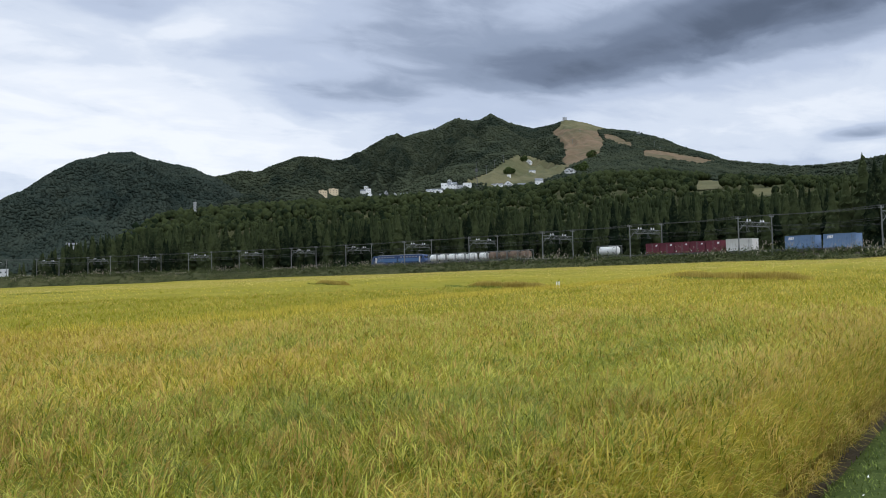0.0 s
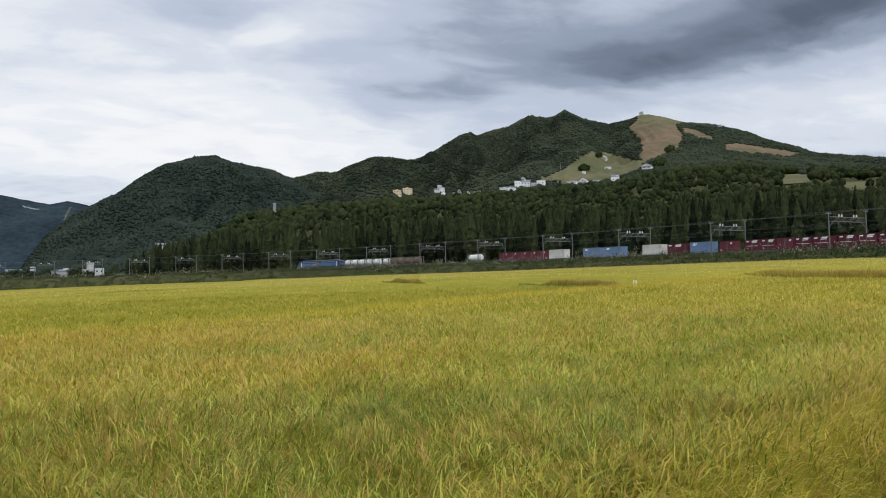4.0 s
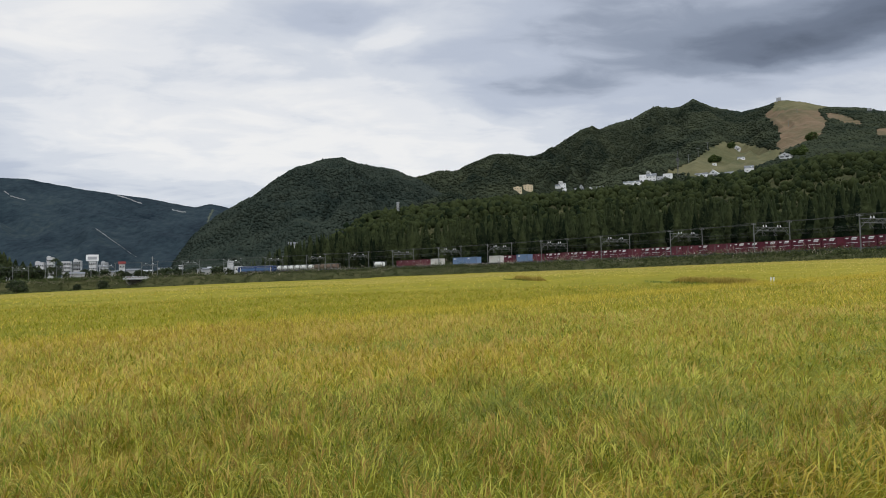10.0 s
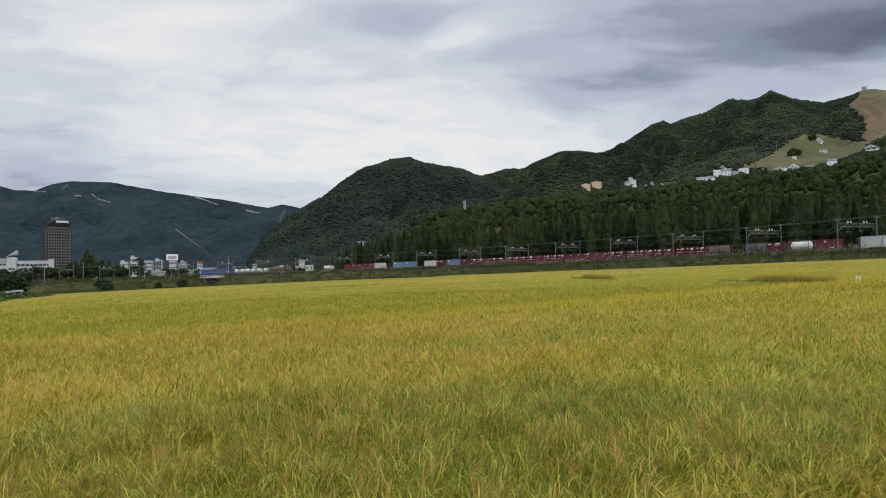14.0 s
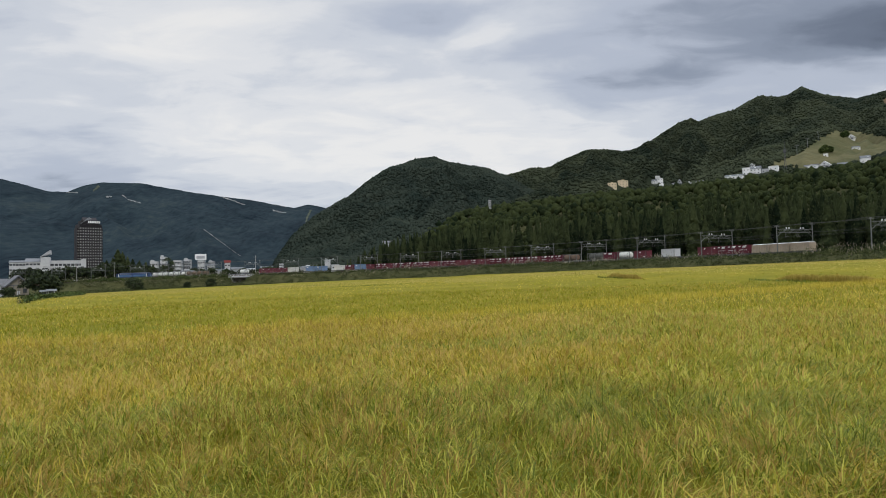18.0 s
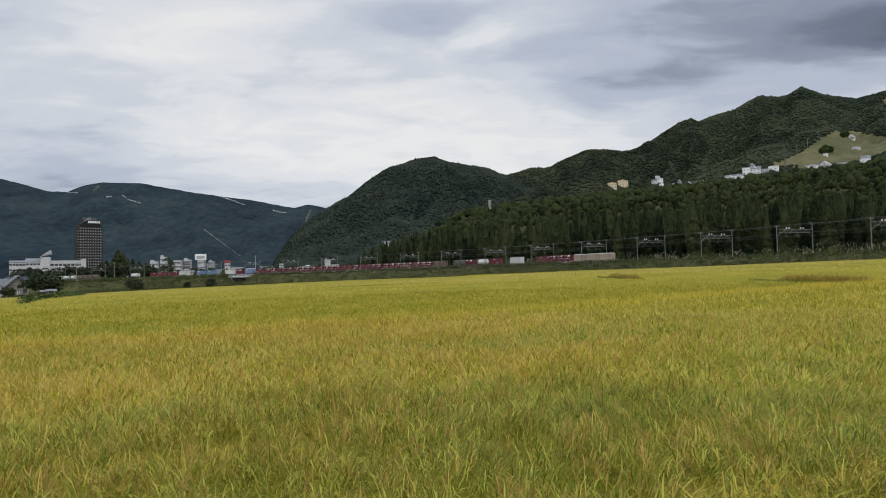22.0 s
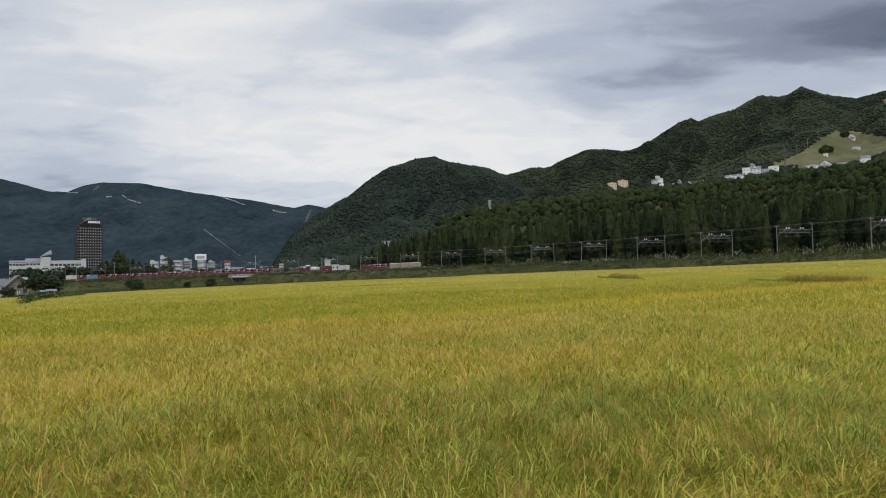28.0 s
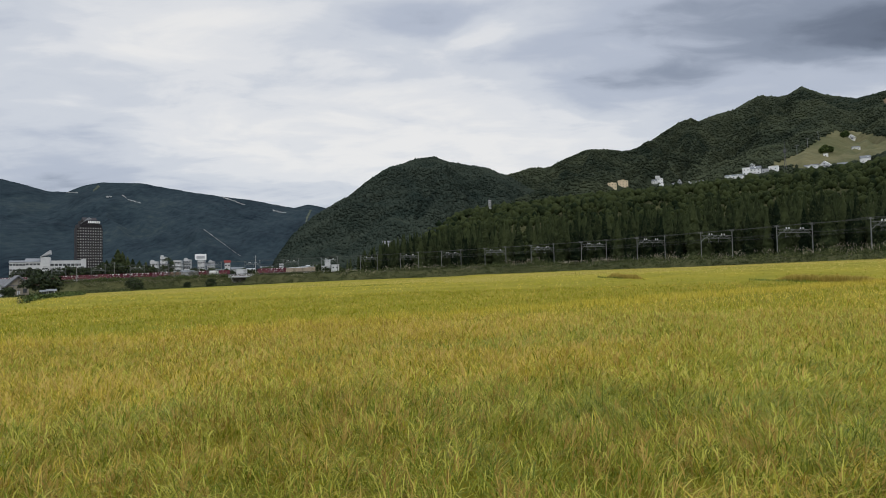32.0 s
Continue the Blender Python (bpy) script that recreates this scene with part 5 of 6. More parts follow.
def cedars():
    crowns_ = [cedar_mesh(100 + k) for k in range(7)]
    bm = rod(B(), (0, 0, -0.06), (0, 0, 0.93), 0.013, 8, 0.002)
    trunk = bpy.data.meshes.new("cedar_trunk")
    bm.to_mesh(trunk)
    bm.free()
    trunk.materials.append(M_BARK)
    g = np.random.default_rng(5)
    P = []
    for row in range(4):
        s = -40.0 + g.random() * 4
        while s < 470:
            P.append((s, MAST_GAP + 11 + row * 6.5 + g.random() * 5, row))
            s += 6.2 + 3.2 * g.random() - 0.003 * s
    for s, off, row in P:
        x, y, h = line_at(s, off)
        az = math.degrees(math.atan2(x, y))
        if not -8 < az < 60:
            continue
        z0 = float(ground_z(np.array([x]), np.array([y]))[0])
        tall = min(22.0, float(np.interp(az, CEDAR_AZ, CEDAR_EL)) * math.hypot(x, y) + EYE - z0) * (0.72 + 0.36 * g.random())
        t = thing("cedar", pose(x, y, z0, 0, 0, g.random() * 360), "tall dark green cedar at the edge of the plantation", "tree", "cedars behind the railway")
        t.scale = (tall * (0.85 + 0.4 * g.random()),) * 2 + (tall,)
        mesh_part("crown", crowns_[int(g.integers(7))], t)
        mesh_part("trunk", trunk, t)
    # the plantation behind them
    vs, fs = [], []
    n = 0
    cv = [(np.array([v.co[:] for v in m.vertices]), np.array([p.vertices[:] for p in m.polygons])) for m in [cedar_mesh(120 + q, 12, 4, 1, 0.8, M_CEDAR) for q in range(4)]]
    for k in range(1000):
        s, off = -60 + g.random() * 540, MAST_GAP + 36 + (g.random() ** 1.3) * 190
        x, y, h = line_at(s, off)
        az = math.degrees(math.atan2(x, y))
        if not -7 < az < 60:
            continue
        tall = 17 + 7 * g.random()
        v, f = cv[k % 4]
        f = f[g.random(len(f)) < 0.96]
        a = g.random() * 6.283
        w = tall * 1.15
        z0 = float(ground_z(np.array([x]), np.array([y]))[0])
        tall = max(9.0, min(tall, (float(np.interp(az, CEDAR_AZ, CEDAR_EL)) + 0.00007 * (off - 40)) * math.hypot(x, y) + EYE - z0))
        w = tall * 0.85
        if g.random() < 0.35 * (off - 50) / 100:
            continue
        q = np.stack([(v[:, 0] * math.cos(a) - v[:, 1] * math.sin(a)) * w + x, (v[:, 0] * math.sin(a) + v[:, 1] * math.cos(a)) * w + y, v[:, 2] * tall + z0], 1)
        vs.append(q)
        fs.append(f + n)
        n += len(q)
    tagged(new("cedar_plantation", mesh_of("cedar_plantation", np.concatenate(vs), np.concatenate(fs), M_CEDAR)), "dense dark cedar plantation on the slope", "forest", kind="stuff")


cedars()


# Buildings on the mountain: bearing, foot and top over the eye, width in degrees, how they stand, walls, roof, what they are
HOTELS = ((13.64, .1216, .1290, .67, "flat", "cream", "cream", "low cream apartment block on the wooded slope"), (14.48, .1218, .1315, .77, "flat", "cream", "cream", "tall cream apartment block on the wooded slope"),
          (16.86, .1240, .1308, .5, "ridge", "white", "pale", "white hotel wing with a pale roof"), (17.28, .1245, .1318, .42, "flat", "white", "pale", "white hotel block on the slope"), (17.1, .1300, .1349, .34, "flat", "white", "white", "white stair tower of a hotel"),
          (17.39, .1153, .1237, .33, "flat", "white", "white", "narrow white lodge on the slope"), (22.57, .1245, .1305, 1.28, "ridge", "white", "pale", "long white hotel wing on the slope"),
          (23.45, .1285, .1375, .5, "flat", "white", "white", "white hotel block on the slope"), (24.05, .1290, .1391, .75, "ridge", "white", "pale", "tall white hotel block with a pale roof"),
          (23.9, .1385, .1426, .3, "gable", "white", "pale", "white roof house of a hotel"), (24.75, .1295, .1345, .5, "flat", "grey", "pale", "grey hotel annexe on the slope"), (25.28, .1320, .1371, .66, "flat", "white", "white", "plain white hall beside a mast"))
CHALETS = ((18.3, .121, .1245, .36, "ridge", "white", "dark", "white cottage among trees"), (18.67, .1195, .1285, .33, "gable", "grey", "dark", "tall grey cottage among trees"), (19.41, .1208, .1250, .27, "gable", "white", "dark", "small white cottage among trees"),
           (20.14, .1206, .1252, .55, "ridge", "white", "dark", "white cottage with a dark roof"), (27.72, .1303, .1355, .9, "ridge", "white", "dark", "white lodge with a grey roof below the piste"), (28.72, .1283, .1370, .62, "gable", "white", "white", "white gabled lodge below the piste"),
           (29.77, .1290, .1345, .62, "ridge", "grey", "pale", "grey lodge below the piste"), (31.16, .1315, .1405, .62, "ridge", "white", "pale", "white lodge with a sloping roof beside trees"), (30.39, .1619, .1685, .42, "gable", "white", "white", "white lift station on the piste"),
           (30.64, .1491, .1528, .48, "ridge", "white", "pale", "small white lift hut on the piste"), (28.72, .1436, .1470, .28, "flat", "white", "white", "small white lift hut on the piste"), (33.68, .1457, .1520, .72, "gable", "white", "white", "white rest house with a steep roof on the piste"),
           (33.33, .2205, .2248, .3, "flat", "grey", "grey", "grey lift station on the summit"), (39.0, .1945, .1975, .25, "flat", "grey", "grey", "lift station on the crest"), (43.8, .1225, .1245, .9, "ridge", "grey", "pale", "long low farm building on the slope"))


def clear_of_lodges(P):
    """Leaves out the trees that would stand before or on a building."""
    az, el = np.degrees(np.arctan2(P[:, 0], P[:, 1])), (P[:, 2] - EYE) / np.hypot(P[:, 0], P[:, 1])
    keep = np.ones(len(P), dtype=bool)
    for a, lo, hi, w, *_ in HOTELS + CHALETS:
        keep &= ~((np.abs(az - a) < w / 2 + 0.12) & (el > lo - 0.0035) & (el < hi))
    return P[keep]


def shoulder(az):
    return np.interp(az, SHOULDER_AZ, SHOULDER_EL) + 0.002


P = clear_of_lodges(on_mountain(main_grid, 62000, 51, shoulder))
crowns("mountain_woods", "broadleaf forest covering the ski mountain", P + np.array([0, 0, 0.8]), 2.0 + np.hypot(P[:, 0], P[:, 1]) * 0.0011, M_WOODS, OCTA, 0.72, 52)
P = on_mountain(hill_grid, 29000, 53, lambda az: np.interp(az, (-9, -5.5, -2, 2, 12), (.012, .028, .052, .060, .070)))
crowns("hill_woods", "broadleaf forest covering the round hill", P + np.array([0, 0, 0.6]), 1.5 + np.hypot(P[:, 0], P[:, 1]) * 0.0013, M_HILL, OCTA, 0.72, 54)


# ---- weeds on the bank ----
def bank_weeds():
    g = np.random.default_rng(61)
    n = 5400
    s = -420 + 850 * g.random(n)
    off = -13.5 + 14.0 * g.random(n)
    P, Q = [], []
    X = np.array([line_at(a, b)[:2] for a, b in zip(s, off)])
    az = np.degrees(np.arctan2(X[:, 0], X[:, 1]))
    ok = (az > -33) & (az < 60)
    X, off, s = X[ok], off[ok], s[ok]
    z = ground_z(X[:, 0], X[:, 1])
    r = (0.6 + 1.0 * g.random(len(X)) ** 1.5) * (0.75 + 0.8 * ease(fbm(s / 9, off / 6, 3) + 0.5))
    leaf_mass("bank_weeds", "tall weeds and bushes on the railway bank", X, z, r, 44, 0.18, M_WEED, g, "weeds")
    k = (fbm(s / 14, off / 5 + 3.0, 3) > 0.02) & (g.random(len(X)) < 0.75) & (off > -10)
    x, y, zt = X[k, 0], X[k, 1], z[k] + r[k] * 1.35
    x, y, zt = (np.repeat(v, 4) + g.normal(0, a, len(v) * 4) for v, a in ((x, 0.6), (y, 0.6), (zt, 0.25)))
    blades("pampas_plumes", x, y, g, 0.7, 0.10, zt + 0.2, 0.6, 0.7, M_PLUME, 2, 0.5, "pale plumes of pampas grass on the bank", "pampas grass")


def leaf_mass(name, label, X, z, r, per, size, material, g, category, tall=1.25, kind="stuff", parent=None):
    """Clumps of leaves: small bent quads spread through a dome about each place."""
    n = len(X)
    u = g.normal(size=(n, per, 3))
    u /= np.linalg.norm(u, axis=2, keepdims=True)
    u[..., 2] = np.abs(u[..., 2])
    c = u * (r[:, None] * (0.55 + 0.5 * g.random((n, per))))[..., None]
    c[..., 2] *= tall
    c += np.stack([X[:, 0], X[:, 1], z], 1)[:, None]
    c = c.reshape(-1, 3)
    m = len(c)
    t = g.normal(size=(m, 3))
    t /= np.linalg.norm(t, axis=1, keepdims=True)
    nn = u.reshape(-1, 3) + g.normal(0, 0.5, (m, 3))
    b = np.cross(t, nn)
    b /= np.linalg.norm(b, axis=1, keepdims=True) + 1e-9
    L = (size * (0.6 + 0.8 * g.random(m)))[:, None]
    V = np.stack([c - t * L, c + b * L * 0.45, c + t * L, c - b * L * 0.45], 1).reshape(-1, 3)
    F = (np.arange(m) * 4)[:, None] + np.arange(4)[None]
    me = mesh_of(name, V, F, material)
    if parent is not None:
        return mesh_part(name, me, parent)
    return tagged(new(name, me), label, category, kind=kind)


bank_weeds()


def slope_woods():
    g = np.random.default_rng(31)
    n = 18000
    az, d = np.radians(-8 + 70 * g.random(n)), 230 + 900 * g.random(n) ** 0.7
    x, y = d * np.sin(az), d * np.cos(az)
    sd, s = to_line(x, y)
    z = ground_z(x, y)
    el, deg = (z - EYE) / d, np.degrees(az)
    clear = np.any([(deg > p[0]) & (deg < p[1]) & (el > p[2] - 0.012) & (el < p[3]) for p in MEADOWS], axis=0)
    k = (sd > 90) & (deg > -6) & ~clear
    x, y, z, d = x[k], y[k], z[k], d[k]
    r = (2.0 + d * 0.0017) * (0.7 + 0.6 * g.random(len(x)))
    crowns("slope_woods", "mixed broadleaf woods on the lower slope", np.stack([x, y, z + 5.0], 1), r * np.where(d < 640, 0.74, 0.9), M_BROAD, ICO1, 1.1, 43)
    k = d < 640
    leaf_mass("slope_leaves", "leafy crowns of the lower woods", np.stack([x, y], 1)[k], z[k] + 4.6, r[k], 20, 0.5, M_BROAD, g, "forest", 1.3)


MEADOWS = ((43.2, 45.0, .111, .1235), (47.0, 48.6, .097, .108))


def meadow(az0, az1, el0, el1):
    """A grassy clearing that lies on the slope."""
    V, F = [], []
    D = np.linspace(240, 1150, 500)
    cols, rows = 14, 8
    for i in range(cols):
        az = radians(az0 + (az1 - az0) * i / (cols - 1))
        z = ground_z(D * math.sin(az), D * math.cos(az))
        e = np.maximum.accumulate((z - EYE) / D)
        for j in range(rows):
            d = float(np.interp(el0 + (el1 - el0) * j / (rows - 1), e, D))
            V.append((d * math.sin(az), d * math.cos(az), float(np.interp(d, D, z)) + 0.8))
    for i in range(cols - 1):
        for j in range(rows - 1):
            F.append((i * rows + j, (i + 1) * rows + j, (i + 1) * rows + j + 1, i * rows + j + 1))
    tagged(new("meadow", mesh_of("meadow", V, F, M_SLOPE, True)), "pale grassy clearing in the woods", "clearing", kind="structure")


for patch in MEADOWS:
    meadow(*patch)
slope_woods()


# ---- buildings ----
M_WHITEWALL = mat("white_render", (0.42, 0.43, 0.44), (0.56, 0.56, 0.555), 0.5, 0.8, 0.15, big=0.3)
M_LODGE = mat("bright_white_render", (0.70, 0.70, 0.69), (0.84, 0.84, 0.83), 0.3, 0.8, 0.1, big=0.3)
M_BEIGE = mat("beige_plaster", (0.17, 0.15, 0.115), (0.26, 0.235, 0.185), 0.8, 0.85, 0.2, big=0.3)
M_CREAM = mat("cream_render", (0.52, 0.42, 0.27), (0.66, 0.55, 0.38), 0.4, 0.8, 0.15, big=0.3)
M_GREYWALL = mat("grey_render", (0.30, 0.31, 0.32), (0.42, 0.43, 0.44), 0.5, 0.8, 0.15, big=0.3)
M_DARKWALL = mat("dark_brown_cladding", (0.0085, 0.0065, 0.009), (0.017, 0.013, 0.016), 0.4, 0.6, 0.1, big=0.3)
M_ROOF = mat("dark_sheet_roof", (0.07, 0.075, 0.08), (0.14, 0.14, 0.15), 0.8, 0.5, 0.1)
M_REDROOF = mat("red_sheet_roof", (0.13, 0.022, 0.02), (0.20, 0.038, 0.032), 0.8, 0.7, 0.1, spec=0.1)
M_PALEROOF = mat("pale_sheet_roof", (0.13, 0.14, 0.15), (0.22, 0.235, 0.245), 0.5, 0.85, 0.1, spec=0.05)
M_PANE = glass_mat("window_glass", (0.05, 0.055, 0.06))
M_BLIND = mat("drawn_blind", (0.13, 0.13, 0.14), (0.55, 0.55, 0.53), 0.3, 0.6, 0.0, island=0.8)
M_SIGN = mat("white_sign_board", (0.72, 0.72, 0.72), (0.82, 0.82, 0.82), 2.0, 0.4, 0.0)
M_BROADLEAF = mat("tree_leaves", (0.013, 0.022, 0.008), (0.038, 0.054, 0.016), 0.8, 0.85, 0.2, island=0.7)


def at(az, d, z=None):
    x, y = d * math.sin(radians(az)), d * math.cos(radians(az))
    return x, y, float(ground_z(np.array([x]), np.array([y]))[0]) if z is None else z


def facing(az, d, z=None, turn=0.0):
    """A pose whose -y side looks back along the bearing."""
    x, y, z = at(az, d, z)
    return pose(x, y, z, 0, 0, -az + turn)


PANES = {}


def pane_mesh(w, h, material):
    key = (round(w, 2), round(h, 2), material.name)
    if key not in PANES:
        bm = box(B(), -w / 2, w / 2, -0.06, 0.1, 0, h)
        me = bpy.data.meshes.new("window")
        bm.to_mesh(me)
        bm.free()
        me.materials.append(material)
        PANES[key] = me
    return PANES[key]


def block(parent, name, x0, x1, y0, y1, z0, z1, wall, floors, cols, win=(1.2, 1.3), pane=None, roof=None, pitch=0.0, side=0):
    """A storeyed block: wall, roof or parapet, and rows of windows on its front (and side)."""
    body = part(name, box(B(), x0, x1, y0, y1, z0 - 2.5, z1, 0.05), wall, parent)
    fh = (z1 - z0) / max(floors, 1)
    for f in range(floors):
        for c in range(cols):
            w = mesh_part("window", pane_mesh(win[0], win[1], pane or M_PANE), body)
            w.location = (x0 + (x1 - x0) * (c + 0.5) / cols, y0, z0 + fh * (f + 0.35))
        for c in range(side):
            w = mesh_part("window", pane_mesh(win[0], win[1], pane or M_PANE), body)
            w.location, w.rotation_euler = (x1, y0 + (y1 - y0) * (c + 0.5) / side, z0 + fh * (f + 0.35)), (0, 0, radians(90))
    if pitch:
        bm = prism(B(), [(y0 - 0.5, z1 - 0.05), ((y0 + y1) / 2, z1 + pitch), (y1 + 0.5, z1 - 0.05)], x0 - 0.5, x1 + 0.5)
        part("roof", bm, roof or M_ROOF, body)
    else:
        bm = B()
        for a in ((x0 - 0.1, x1 + 0.1, y0 - 0.1, y0 + 0.25), (x0 - 0.1, x1 + 0.1, y1 - 0.25, y1 + 0.1), (x0 - 0.1, x0 + 0.25, y0 + 0.25, y1 - 0.25), (x1 - 0.25, x1 + 0.1, y0 + 0.25, y1 - 0.25)):
            box(bm, *a, z1 - 0.05, z1 + 0.55)
        part("parapet", bm, roof or wall, body)
    return body


def hotel_tower():
    t = thing("hotel_tower", facing(-26.75, 800, turn=14), "tall dark brown hotel tower with rows of pale windows", "hotel")
    z0, z1 = 0.0, EYE + 0.079 * 800 - at(-26.75, 800)[2]
    rows, cols = 18, 9
    b = block(t, "tower", -10.2, 10.2, -9, 9, z0, z1, M_DARKWALL, 0, 0)
    fh = (z1 - 5) / rows
    for f in range(rows):
        for c in range(cols):
            w = mesh_part("window", pane_mesh(0.8, 1.05, M_BLIND), b)
            w.location = (-9.2 + 18.4 * c / (cols - 1), -9, 3 + fh * (f + 0.25))
        for c in range(5):
            w = mesh_part("window", pane_mesh(0.8, 1.05, M_BLIND), b)
            w.location, w.rotation_euler = (-10.2, -6.4 + 3.2 * c, 3 + fh * (f + 0.25)), (0, 0, radians(-90))
    for x in (-11.8, 11.8):
        wing = part("corner_bay", box(B(), min(x, x * 0.87), max(x, x * 0.87), -6, 6, 0, z1 - 3, 0.1), M_DARKWALL, t)
        for f in range(rows - 1):
            w = mesh_part("window", pane_mesh(0.6, 1.1, M_BLIND), wing)
            w.location = (x * 0.935, -6, 3 + fh * (f + 0.25))
    bm = prism(B(), [(-7.2, z1 + 0.5), (-7.2, z1 + 4.2), (7.2, z1 + 4.2), (7.2, z1 + 0.5)], -8, 8)
    top = part("penthouse", bm, M_DARKWALL, t)
    bm = prism(B(), [(-6, z1 + 4.2), (0, z1 + 8.0), (6, z1 + 4.2)], -6, 7)
    part("roof", bm, M_DARKWALL, top)
    bm = B()
    for s in range(4):
        rod(bm, (-9 + s * 1.2, -8.3, z1 + 0.8 + s * 1.2), (-1.0 + s * 0.7, -8.3, z1 + 7.5 - s * 0.5), 0.32, 5)
    part("roof_fin", bm, M_PALEROOF, top)
    bm = B()
    for k in range(7):
        box(bm, -2.5 + 1.65 * k, -1.2 + 1.65 * k, -8.5, -8.25, z1 + 1.6 + (k % 2) * 0.2, z1 + 3.8)
    part("sign", bm, M_SIGN, top, "white roof sign")


def school():
    t = thing("white_hotel_building", facing(-29.3, 620, turn=-4), "white multi-storey building with gabled stair tower and long wing", "hotel")
    z = at(-29.3, 620)[2]

    def Z(el):
        return EYE + el * 620 - z
    block(t, "left_wing", -25, -14.5, -6, 8, 0, Z(0.0325), M_WHITEWALL, 4, 5, (1.7, 1.4), pitch=1.6, roof=M_PALEROOF)
    block(t, "middle_block", -14.5, -4.5, -7, 8, 0, Z(0.0330), M_WHITEWALL, 4, 4, (1.9, 1.4), pitch=2.8, roof=M_PALEROOF)
    tw = part("stair_tower", box(B(), -4.5, 1.6, -7.5, 6, -2.5, Z(0.0385), 0.1), M_WHITEWALL, t)
    bm = B()
    v = [bm.verts.new(c) for c in ((-4.9, -7.9, Z(0.0385)), (2.0, -7.9, Z(0.0385) + 2.4), (2.0, 6.4, Z(0.0385) + 2.4), (-4.9, 6.4, Z(0.0385)), (-4.9, -7.9, Z(0.0385) + 0.3), (2.0, -7.9, Z(0.0385) + 5.5), (2.0, 6.4, Z(0.0385) + 5.5), (-4.9, 6.4, Z(0.0385) + 0.3))]
    for f in ((0, 1, 5, 4), (1, 2, 6, 5), (2, 3, 7, 6), (3, 0, 4, 7), (4, 5, 6, 7), (3, 2, 1, 0)):
        bm.faces.new([v[i] for i in f])
    bmesh.ops.recalc_face_normals(bm, faces=bm.faces)
    part("tower_roof", bm, M_GREYWALL, tw)
    for f in range(4):
        w = mesh_part("window", pane_mesh(3.6, 1.2, M_PANE), tw)
        w.location = (-1.45, -7.5, 1.2 + f * 3.1)
    block(t, "long_wing", 1.6, 24, -5, 8, 0, Z(0.0335), M_WHITEWALL, 3, 8, (2.3, 1.7))
    part("end_tower", box(B(), 22.5, 26, -6, 4, -2, Z(0.036), 0.1), M_WHITEWALL, t)


def house(az, d, w, deep, h, wall, roof, label, pitch=2.0, floors=2, cols=3, turn=0.0, z=None, name="house", group=""):
    t = thing(name, facing(az, d, z, turn), label, "house", group)
    block(t, "wall", -w / 2, w / 2, -deep / 2, deep / 2, 0, h, wall, floors, cols, (1.3, 1.1), pitch=pitch, roof=roof)
    return t


